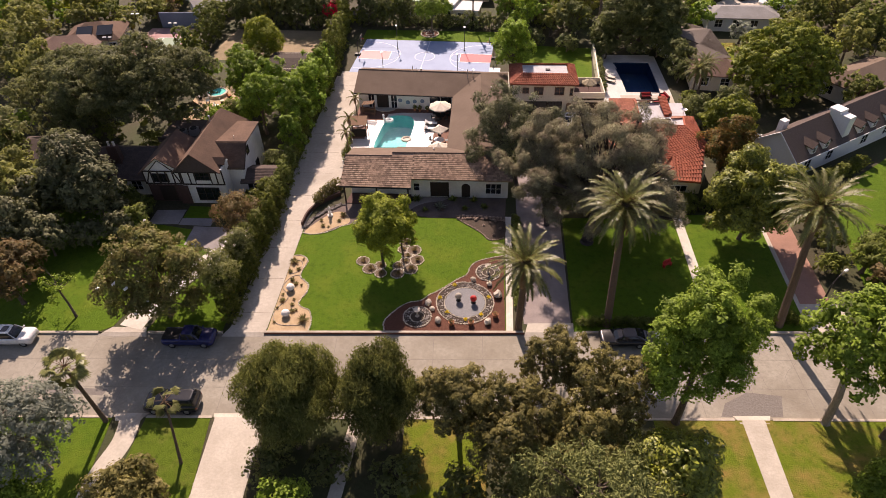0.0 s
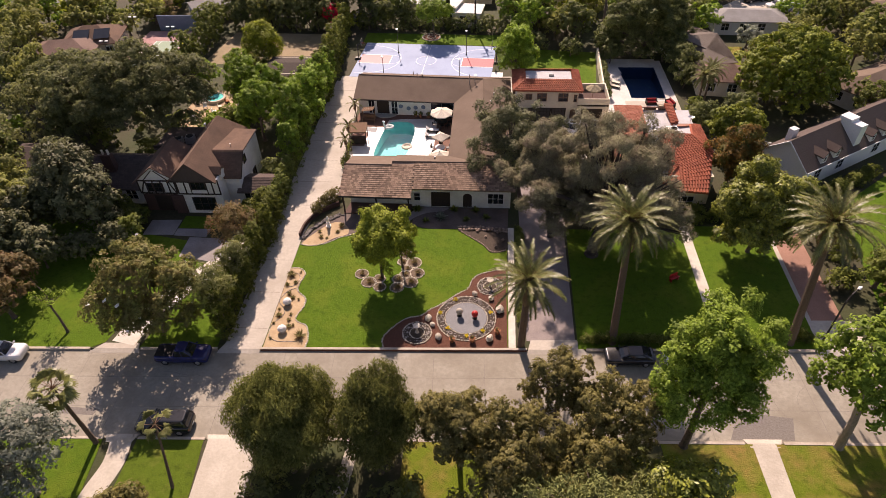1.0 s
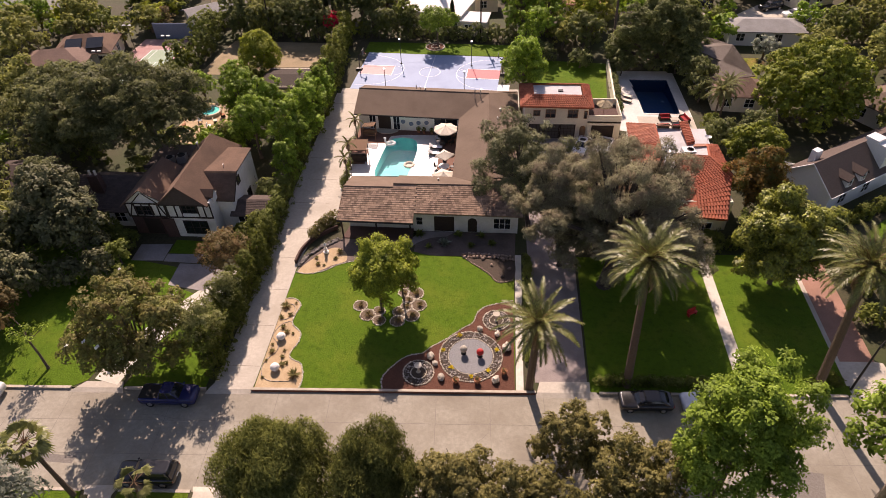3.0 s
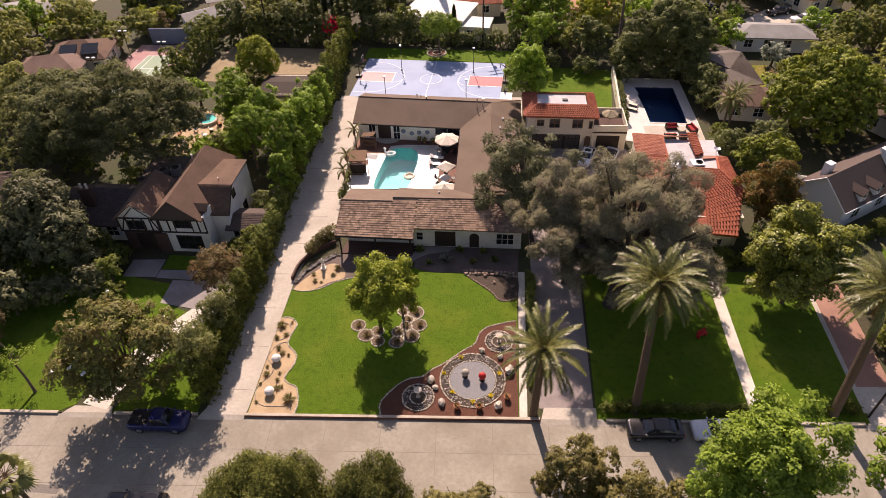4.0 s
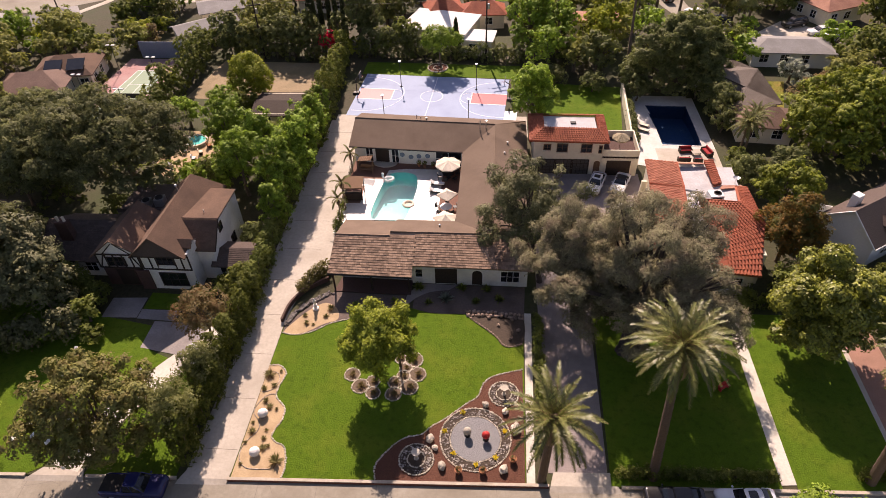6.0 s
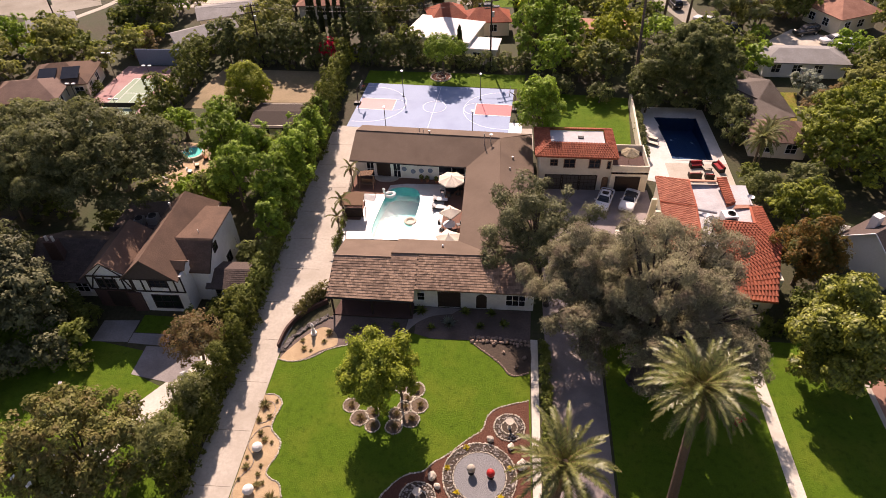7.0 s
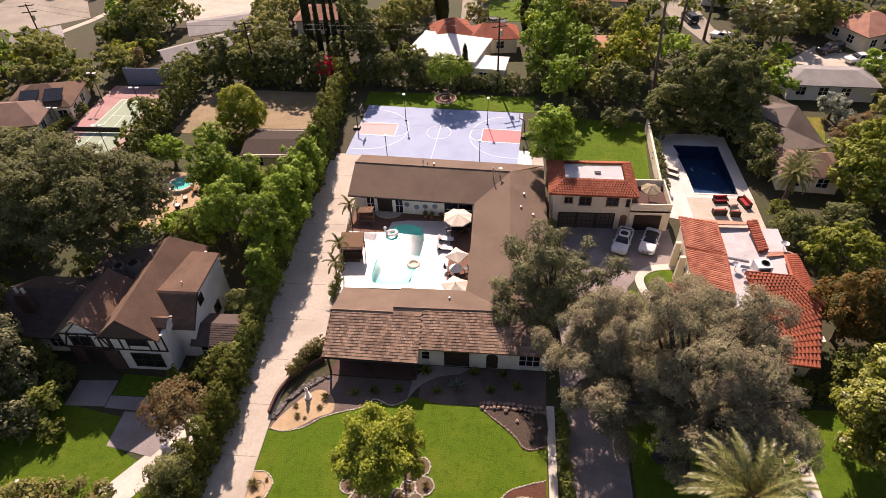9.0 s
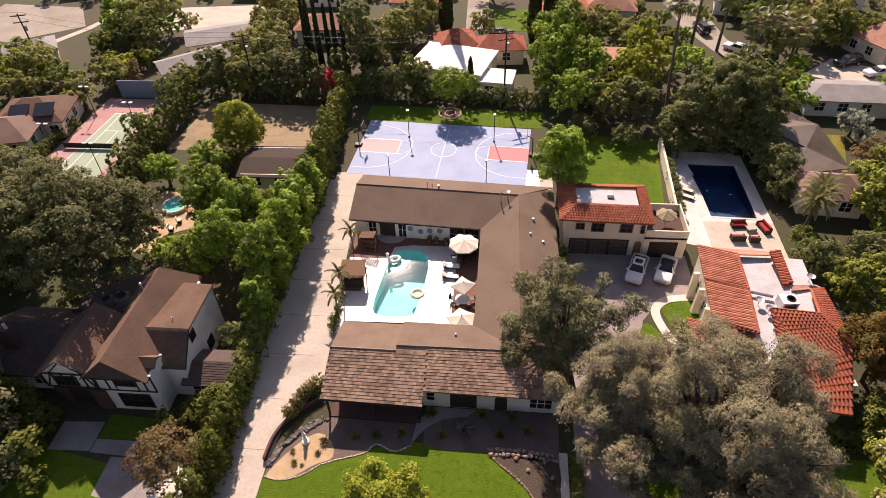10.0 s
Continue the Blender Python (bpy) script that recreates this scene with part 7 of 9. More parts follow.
tree("great_tree", 13.9, 59.0, 16.6, 9.2, 9.2, -0.6, "huge feathery grey-green tree with dark bare limbs", L_NEEDLE, lumps=138, loose=0.24, size=0.22, aspect=0.14, lump=0.15, cover=1.5, up=0.9, base=(-1.4, -2.4), r=0.62, limbs=90, tuft=0.5, per=20, droop=0.3, wild=0.35, core=False, flat=0.55, inner=0.35, sub=2, bark=M_DARKBARK)
tree("feathery_tree", 7.0, 60.6, 14.6, 5.2, 5.2, 2.4, "feathery grey-green tree over the driveway", L_NEEDLE, lumps=64, loose=0.26, size=0.22, aspect=0.14, lump=0.18, cover=1.55, up=0.9, base=(1.0, -1.0), r=0.28, limbs=40, tuft=0.5, per=20, droop=0.3, wild=0.35, core=False, flat=0.65, inner=0.35, sub=2, bark=M_DARKBARK)
tree("airy_tree", 3.2, 69.4, 12.8, 6.0, 5.0, 2.0, "open-crowned dull olive tree beside the house", L_AIRY, lumps=62, loose=0.22, size=0.24, aspect=0.20, lump=0.18, cover=1.15, core=False, sub=3, base=(1.6, -3.6), r=0.26, limbs=34, bark=M_DARKBARK, tuft=0.5, per=14)
tree("magnolia", 30.2, 57.6, 11.4, 5.6, 5.2, 0.0, "glossy magnolia with yellow-green top leaves", L_GLOSSY, lumps=52, loose=0.1, size=0.28, lump=0.23, cover=2.1, flowers=3, sub=4)
tree("rusty_tree", 31.2, 70.2, 8.2, 4.0, 3.8, 0.6, "rusty orange and green tree by the tiled house", L_ORANGE, lumps=30, loose=0.15, size=0.25, lump=0.24, sub=3)
tree("clipped_tree", 34.2, 79.0, 7.4, 4.5, 4.1, 0.4, "round olive green tree behind the tiled house", L_DOME, lumps=44, size=0.24, lump=0.21, sub=4, tuft=0.25, inner=0.88, wild=0.2)
tree("great_tree", 45.6, 92.4, 12.6, 9.4, 8.6, -1.5, "huge domed green tree with layered clumps", L_DOME, lumps=90, size=0.30, lump=0.18, cover=1.35, r=0.5, sub=4, tuft=0.3, inner=0.88, wild=0.2)
tree("court_tree", 4.7, 94.8, 11.6, 3.7, 3.4, 2.4, "bright green tree at the court's corner", L_VIVID, lumps=32, loose=0.12, size=0.28, lump=0.23, tuft=0.45, per=20, sub=4)
tree("court_tree", -9.9, 118.0, 6.9, 3.5, 2.9, 2.9, "low broad green tree behind the court", L_BRIGHT, lumps=18, size=0.27, r=0.16)
tree("dark_tree", 27.0, 109.6, 12.6, 8.4, 5.6, -2.0, "very large dark green tree behind the pool", L_DARK, lumps=60, size=0.30, lump=0.2, cover=1.6, r=0.5, sub=3)
# ---- trees: half-timbered house ----
tree("great_oak", -45.2, 76.6, 16.0, 11.2, 8.8, 4.6, "huge spreading dull green oak behind the house", L_OAK, lumps=76, base=(-1.6, 4.6), loose=0.1, size=0.27, lump=0.19, cover=1.5, r=0.5, limbs=16, sub=4)
tree("great_oak", -63.0, 88.5, 10.0, 7.6, 6.8, 1.0, "large dull green oak in the back garden", L_OAK, lumps=46, size=0.32, lump=0.22, r=0.45)
tree("great_oak", -57.6, 80.0, 11.8, 6.0, 5.8, 1.0, "dull green oak in the back garden", L_OAK, lumps=40, size=0.32, lump=0.22, r=0.45)
for x, y, h, rx in ((-26.4, 77.6, 11.0, 3.2), (-25.9, 87.4, 10.2, 2.7), (-32.2, 80.2, 10.4, 3.2), (-31.7, 86.2, 10.0, 3.0), (-25.5, 92.2, 8.6, 2.0), (-25.8, 82.6, 10.2, 2.9), (-37.0, 88.8, 9.8, 3.4), (-25.9, 96.6, 7.4, 1.7), (-25.9, 72.8, 8.0, 2.1)):
    tree("garden_tree", x, y, h, rx, rx, 0.8, "upright bright green tree beside the hedge", L_VIVID, group="bright trees along the drive", lumps=36, loose=0.1, size=0.29, lump=0.21, cover=1.3, tuft=0.45, per=20, sub=4, inner=0.85, wild=0.25)
tree("willowy_tree", -39.4, 106.0, 8.0, 4.0, 3.6, -0.6, "feathery yellow-green tree in the dry yard", L_LIME, lumps=34, size=0.24, lump=0.26, cover=1.4, bark=M_PALEBARK)
tree("magnolia", -32.5, 43.3, 11.6, 5.8, 5.4, -0.6, "two-tone magnolia with white blossoms over the kerb", L_MAGBROWN, lumps=70, loose=0.12, size=0.25, lump=0.19, cover=1.1, flowers=24, r=0.24, limbs=20, core=False, sub=3)
tree("browning_tree", -28.6, 56.2, 6.2, 3.3, 3.0, 1.6, "browning thin-leaved tree beside the path", L_BROWN, lumps=26, size=0.22, lump=0.24, cover=0.9, r=0.13, limbs=14)
tree("olive_tree", -26.8, 45.0, 7.6, 2.3, 2.6, 1.2, "grey-green olive tree along the hedge", L_SPARSE, lumps=24, size=0.22, lump=0.26, cover=0.95, r=0.13, loose=0.2)
tree("olive_tree", -26.4, 50.0, 6.4, 2.0, 2.2, 0.8, "grey-green olive tree along the hedge", L_SPARSE, lumps=22, size=0.22, lump=0.26, cover=1.0, r=0.13, loose=0.2)
tree("young_tree", -43.8, 43.8, 5.4, 1.9, 1.8, 2.0, "young thin tree with leaning trunk by the kerb", L_BRIGHT, lumps=16, size=0.22, lump=0.26, cover=0.55, base=(1.2, -1.0), r=0.13, loose=0.2, core=False)
tree("garden_tree", -26.6, 62.6, 4.0, 1.5, 1.5, 0.3, "dense green shrubby tree by the porch", L_HEDGE, lumps=16, size=0.24)
hedge("drive_hedge", [(-25.9, 42.8), (-25.7, 52.0), (-25.5, 62.0)], 1.6, 4.6, "loose tall green hedge along the driveway", L_HEDGE, 0.22, 1.6, 0.35)
hedge("drive_hedge", [(-25.6, 62.0), (-25.9, 75.0)], 1.2, 3.6, "tall dark hedge along the driveway", L_DENSE, 0.24, 1.6, 0.3)
hedge("drive_hedge", [(-26.2, 75.0), (-25.8, 88.0)], 1.6, 6.0, "tall green hedge along the driveway", L_HEDGE, 0.24, 1.6, 0.3)
hedge("drive_hedge", [(-25.8, 88.0), (-26.0, 104.0)], 1.8, 6.8, "tall columnar hedge along the driveway", L_HEDGE, 0.26, 1.6, 0.35)
hedge("court_hedge", [(-26.2, 104.0), (-27.2, 121.0)], 1.8, 5.0, "tall columnar hedge beside the court", L_HEDGE, 0.28, 1.6, 0.35)
hedge("low_hedge", [(-20.9, 62.6), (-20.0, 64.8), (-18.6, 66.6)], 0.9, 1.5, "low curved hedge at the driveway corner", L_KHAKI, 0.18, 1.7, 0.25)
hedge("low_hedge", [(10.2, 43.5), (22.6, 43.9)], 0.7, 0.7, "low clipped hedge along the kerb", L_DENSE, 0.16, 1.7, 0.15)
hedge("low_hedge", [(29.8, 44.6), (32.4, 44.7)], 0.9, 0.8, "low green hedge by the brick drive", L_HEDGE, 0.16, 1.7, 0.15)
hedge("side_hedge", [(4.2, 45.5), (4.3, 52.0), (4.3, 60.0)], 0.7, 1.1, "low dark hedge between drive and garden", L_DENSE, 0.18, 1.4, 0.4)
hedge("court_hedge", [(-24.5, 121.6), (-13.0, 121.6)], 2.2, 4.4, "tall dark hedge behind the back lawn", L_DARK, 0.28, 1.5, 0.3)
hedge("court_hedge", [(-13.0, 121.4), (4.0, 120.0)], 1.8, 2.6, "dark hedge behind the back lawn", L_DARK, 0.28, 1.5, 0.35)
hedge("pool_hedge", [(19.3, 93.5), (20.2, 108.5)], 0.9, 1.3, "dark clipped hedge along the pool wall", L_DARK, 0.2, 1.5, 0.2)
hedge("east_hedge", [(4.6, 72.0), (4.5, 86.0)], 0.8, 1.8, "dark hedge between the two houses", L_DARK, 0.2, 1.5, 0.35)
hedge("villa_hedge", [(24.8, 62.6), (33.0, 64.5)], 1.2, 1.2, "shaded shrubs below the tiled house", L_DENSE, 0.2, 1.5, 0.4)
hedge("white_house_hedge", [(38.8, 66.4), (44.0, 69.0), (52.0, 74.0)], 1.4, 1.3, "rounded green shrubs before the white house", L_HEDGE, 0.22, 1.5, 0.4)
hedge("tennis_hedge", [(-52.6, 120.5), (-52.4, 109.0), (-52.6, 96.5)], 3.0, 5.4, "tall loose green hedge between the tennis court and a yard", L_DENSE, 0.34, 1.4, 0.3)
hedge("yard_hedge", [(-50.0, 121.8), (-40.0, 121.4), (-29.5, 120.8)], 3.2, 6.6, "tall dark hedge behind the dry yard", L_DARK, 0.36, 1.4, 0.3)
hedge("tennis_hedge", [(-68.6, 99.0), (-68.0, 112.0)], 1.2, 1.6, "clipped hedge beside the tennis court", L_DENSE, 0.24, 1.4, 0.2)
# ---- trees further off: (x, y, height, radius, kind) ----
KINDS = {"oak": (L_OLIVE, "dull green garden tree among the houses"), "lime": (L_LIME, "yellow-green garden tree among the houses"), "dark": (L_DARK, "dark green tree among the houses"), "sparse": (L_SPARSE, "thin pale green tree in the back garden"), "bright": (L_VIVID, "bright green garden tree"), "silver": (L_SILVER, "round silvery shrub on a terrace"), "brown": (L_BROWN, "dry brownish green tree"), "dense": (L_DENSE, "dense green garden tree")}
FAR = (
    (-78.9, 118.1, 6, 3.4, "oak"), (-74.0, 121.1, 6, 3.4, "dense"), (-67.0, 124.1, 5, 3.2, "oak"), (-66.0, 132.9, 3.6, 2.6, "dense"), (-66.8, 137.6, 4.6, 2.6, "oak"), (-63.6, 146.8, 4, 2.4, "oak"),
    (-68.0, 127.5, 4.6, 3.0, "lime"), (-69.5, 117.7, 5, 2.7, "oak"), 
    (-45.2, 139.3, 8, 3.8, "oak"), (-46.2, 132.3, 7, 3.6, "oak"), (-48.3, 124.0, 8, 3.6, "dark"), (-53.8, 124.0, 5, 3.2, "dense"), (-43.7, 122.7, 7, 3.6, "oak"), (-39.2, 123.6, 8, 3.2, "dark"), (-34.2, 123.4, 8, 3.0, "dark"),
    (-25.6, 127.0, 15, 2.7, "dark"), (-23.1, 126.0, 8, 3.1, "dark"), (-21.9, 136.6, 9, 4.0, "oak"), (-18.9, 141.2, 9, 3.9, "oak"), (-20.1, 123.0, 5, 2.6, "dense"), (-16.6, 123.8, 7, 2.9, "dense"), (-28.8, 125.4, 7, 2.4, "dark"),
    (-16.3, 147.3, 8, 3.3, "oak"), (-6.3, 144.5, 6, 2.6, "oak"), (6.9, 132.8, 12, 5.0, "bright"), (5.3, 124.8, 11, 4.3, "bright"), (10.2, 123.0, 11, 3.8, "bright"), (8.2, 117.0, 8.6, 4.0, "bright"), (12.6, 116.6, 7, 3.6, "oak"),
    (16.2, 120.7, 10, 3.9, "lime"), (19.0, 127.1, 11, 2.8, "lime"), (16.0, 114.6, 8, 3.3, "dark"), (20.9, 142.8, 4, 2.4, "bright"), (13.0, 143.5, 7, 3.4, "oak"), (17.8, 149.2, 4, 2.2, "dense"),
    (48.3, 140.6, 8, 4.3, "oak"), (53.8, 144.0, 8, 3.8, "oak"), (56.0, 147.8, 7, 3.3, "oak"), (44.0, 137.1, 7, 3.2, "oak"), (40.4, 124.7, 5, 2.6, "dense"), (43.0, 124.3, 4, 2.1, "bright"), (46.5, 113.2, 4, 2.2, "silver"),
    (47.4, 110.6, 3, 1.6, "silver"), (46.4, 104.5, 5, 3.7, "brown"), (43.1, 149.9, 5, 2.6, "bright"), (48.0, 150.0, 6, 3.0, "dense"), (-67.9, 83.2, 9, 5.1, "sparse"), (-60.0, 77.1, 9, 4.1, "sparse"), (-66.4, 72.6, 8, 3.9, "sparse"),
    (-59.1, 63.0, 8, 4.3, "oak"), (-56.5, 56.5, 10, 4.0, "oak"), (-56.0, 50.4, 8, 3.4, "oak"), (-49.4, 44.5, 7, 2.8, "brown"), (-55.5, 61.4, 6, 2.8, "dense"), (-83.7, 107.2, 9, 5.6, "oak"), (-79.9, 124.2, 8, 4.6, "oak"),
    (-46.5, 97.0, 5, 2.8, "bright"), (60.0, 103.1, 9, 4.1, "oak"), (67.6, 98.7, 9, 4.0, "oak"), (65.7, 109.3, 9, 4.3, "dense"), (53.0, 97.5, 4, 2.2, "brown"), (41.7, 52.2, 5, 2.6, "dense"), (38.9, 52.4, 2.2, 1.1, "dense"), (42.3, 48.6, 5, 2.3, "brown"),
    (-72.0, 92.0, 9, 5.0, "oak"), (-65.0, 93.0, 8, 4.2, "dense"), (-80.0, 96.0, 9, 5.0, "sparse"), (-62.0, 55.0, 8, 4.0, "dense"), (-90.0, 118.0, 8, 4.4, "oak"), (-91.0, 126.0, 7, 3.8, "bright"), (-84.0, 128.5, 7, 3.6, "dense"), (-96.0, 122.0, 7, 4.0, "bright"),
    (-75.0, 138.0, 5, 3.2, "dense"), (-72.0, 145.0, 9, 4.6, "oak"), (-78.0, 148.0, 8, 3.8, "bright"), (-47.0, 150.0, 8, 4.0, "oak"), (-41.0, 129.0, 9, 4.0, "oak"), 
    (-5.0, 165.0, 8, 4.0, "oak"), (3.5, 145.0, 6, 2.8, "bright"), (10.0, 162.0, 8, 4.0, "dense"), (24.0, 134.0, 5, 2.4, "lime"), (27.0, 128.0, 6.5, 3.6, "bright"), 
    (34.0, 122.0, 9, 4.2, "dense"), (31.0, 116.5, 10, 4.4, "dark"), (53.0, 109.0, 7, 4.2, "oak"), (58.0, 115.0, 8, 4.2, "dense"), (57.0, 124.0, 6, 3.2, "bright"), (66.0, 120.0, 8, 4.2, "oak"), (68.0, 134.0, 8, 4.0, "dense"), (56.0, 88.0, 6, 3.0, "dense"), (48.0, 95.5, 5, 2.6, "bright"), (54.0, 84.0, 4, 2.2, "dense"), (72.0, 90.0, 8, 4.2, "oak"), (62.0, 82.0, 6, 3.4, "dense"), (44.5, 54.5, 4, 2.2, "dense"),
)
YARDS = (
    (55.5, 142.8, 6, 4.2, "dense"), (52.9, 145.1, 5, 3, "oak"), (59.7, 144.0, 6, 3.6, "dense"), (44.3, 130.7, 4, 2, "bright"), (41.4, 126.7, 3.5, 2, "dense"), (34.6, 153.7, 3, 2.2, "dense"), (41.8, 155.5, 5, 3, "dense"),
    (46.9, 156.7, 6, 3.4, "oak"), (51.8, 155.6, 6, 3.4, "dense"), (26.9, 152.0, 3, 2.2, "dense"), (23.6, 148.3, 4, 2.4, "dense"), (18.3, 143.2, 5, 3.4, "oak"), (14.9, 144.3, 4, 2.6, "bright"), (23.1, 155.0, 4, 2.2, "dense"),
    (-21.0, 143.6, 6, 4.2, "oak"), (-21.6, 136.4, 5, 3.4, "oak"), (-18.4, 154.4, 7, 3, "bright"), (-26.5, 133.2, 12, 3.2, "dark"), (-43.0, 147.1, 5, 3, "oak"), (-42.3, 126.2, 6, 3, "dense"), (29.4, 143.4, 3.4, 1.8, "bright"),
    (-64.9, 125.5, 4, 2.6, "brown"), (-67.4, 125.5, 4, 2.4, "lime"), (-69.0, 138.9, 8, 4.4, "dense"), (-67.3, 146.7, 9, 4.2, "oak"), (-75.2, 143.9, 7, 3.6, "bright"), (-74.9, 136.3, 5, 2.8, "dense"), (26.4, 141.0, 4, 2.4, "dense"),
)
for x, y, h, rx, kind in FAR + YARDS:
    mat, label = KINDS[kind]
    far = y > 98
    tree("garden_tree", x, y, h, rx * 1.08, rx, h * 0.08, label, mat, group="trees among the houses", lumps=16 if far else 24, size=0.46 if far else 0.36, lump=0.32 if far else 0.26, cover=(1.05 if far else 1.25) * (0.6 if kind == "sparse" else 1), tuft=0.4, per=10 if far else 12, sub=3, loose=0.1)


def cypress(x, y, h, r, label, group=""):
    """A narrow pointed evergreen: upright sprays round a straight stem."""
    SEED[0] += 1
    rng = np.random.default_rng(SEED[0])
    t = thing("cypress", x, y, 0, 0, label, "tree", group)
    part("trunk", Build().pipe([(0, 0, -0.1), (0, 0, h * 0.8)], [0.14, 0.04], 7), M_BARK, t)
    n = int(230 * h * r / 0.6)
    u = rng.uniform(0, 1, n) ** 1.25
    a = rng.uniform(0, 2 * math.pi, n)
    q = (r * np.minimum(1, 5 * u + 0.55) * (1 - u) ** 0.75 + 0.03) * rng.uniform(0.7, 1.1, n)
    p = np.stack([q * np.cos(a), q * np.sin(a), 0.2 + u * (h - 0.3)], axis=1)
    nr = np.stack([np.cos(a), np.sin(a), np.full(n, 0.35)], axis=1) + 0.35 * rng.normal(size=(n, 3))
    part("crown", leaf_mesh("crown", p, nr, 0.42, 0.24, rng, -1.2), L_CYPRESS, t)
    return t


for x, h in ((-34.8, 14.6), (-34.1, 13.6), (-32.8, 15.4), (-31.2, 12.4), (-30.0, 12.4), (-28.6, 12.8)):
    cypress(x, 129.0, h, 0.44, "tall thin dark cypress in a row", "row of cypresses")
for x, y, h, r in ((-13.4, 148.0, 24.0, 1.3), (3.0, 146.0, 26.0, 1.2), (5.8, 146.4, 27.0, 1.3)):
    cypress(x, y, h, r, "very tall dark columnar conifer among the houses", "tall columnar conifers")
cypress(-7.6, 124.2, 6.0, 0.7, "small dark cypress before a white roof")
tree("bougainvillea", -30.2, 121.6, 5.0, 1.7, 1.4, 1.2, "magenta flowering bougainvillea on a hedge", L_MAGENTA, "shrub", lumps=12, size=0.3, r=0.08)
for x, y, h in ((22.5, 124.5, 15.0), (31.0, 143.0, 11.0), (35.0, 141.0, 10.0), (38.8, 136.8, 7.0), (41.8, 137.9, 7.0), (45.0, 134.8, 6.5), (-31.0, 141.0, 13.0)):
    fan_palm("far_palm", x, y, h, "tall palm among the distant houses", fans=30, R=1.6, r=0.2, base=(-1.4, -10.0) if x == 22.5 else (0, 0))
for x, y, h in ((32.4, 90.6, 5.6), (34.2, 93.2, 5.2)):
    feather_palm("garden_palm", x, y, h, "small feathery yellow-green palm", length=2.7, fronds=40, r=0.14, dead=4, mat=L_SPARSE)
for x, y, h in ((-18.9, 77.6, 4.2), (-19.0, 75.4, 3.4), (-19.4, 85.6, 3.2)):
    feather_palm("patio_palm", x, y, h, "slender small palm at the pool fence", length=1.5, fronds=10, r=0.07, dead=2, mat=L_SPARSE)

# ---- undergrowth and garden trees between the houses ----
CLEAR = [(-44, -26, 54, 78), (-51, -42, 62, 74), (-26, 5, 58, 122), (4, 20, 40, 94), (14, 31, 62, 108), (33, 60, 66, 92), (-69, -56.5, 97, 122), (-51, -29, 103.5, 120.5), (-37, -27, 94, 105), (-82, -67, 101, 117), (-62, -48, 125, 146), (-19, 1, 121, 142), (12, 23, 129, 136), (31, 46, 93, 116), (41, 54, 115, 124), (28, 50, 128, 176), (-12, 4, 143, 182), (46, 63, 126, 140), (-114, -84, 136, 164), (57, 69, 136, 147), (53, 67, 89, 100), (4, 24, 146, 161), (6, 20, 96, 113), (-95, -78, 128, 140), (-73, -51, 147, 163), (-46.5, -40.5, 88, 96), (-43, -26, 126, 160), (24, 50, 126, 176), (-30, -14, 140, 165), (50, 64, 104, 112), (-37.5, -33.5, 89, 94)]
rng = random.Random(41)
placed = []
for region, count, kinds in (((-100, -27, 59, 104), 46, ("oak", "dense", "dense", "bright", "oak")), ((-110, -27, 104, 172), 60, ("oak", "dense", "bright", "oak", "lime")), ((-27, 30, 120, 172), 34, ("dense", "oak", "lime", "oak")), ((30, 85, 94, 170), 50, ("oak", "dense", "bright", "oak", "dark")), ((44, 80, 82, 96), 8, ("dense", "oak"))):
    n = tries = 0
    while n < count and tries < 4000:
        tries += 1
        x, y = rng.uniform(*region[:2]), rng.uniform(*region[2:])
        if any(a - 1.5 < x < b2 + 1.5 and c - 1.5 < y < d + 1.5 for a, b2, c, d in CLEAR) or any(math.hypot(x - p[0], y - p[1]) < 3.4 for p in placed):
            continue
        placed.append((x, y))
        n += 1
        h = rng.choice((2.2, 3.0, 4.0, 5.0, 6.0))
        rx = rng.uniform(1.7, 2.9)
        mat, label = KINDS[rng.choice(kinds)]
        tree("garden_tree" if h > 3.5 else "shrub", x, y, h, rx, rx, 0.1, label.replace("tree", "tree" if h > 3.5 else "shrub"), mat, "tree" if h > 3.5 else "shrub", "undergrowth among the houses", lumps=10, size=0.68 if y > 110 else 0.52, lump=0.42, cover=0.9, r=0.1, limbs=4, tuft=0.5, per=9)
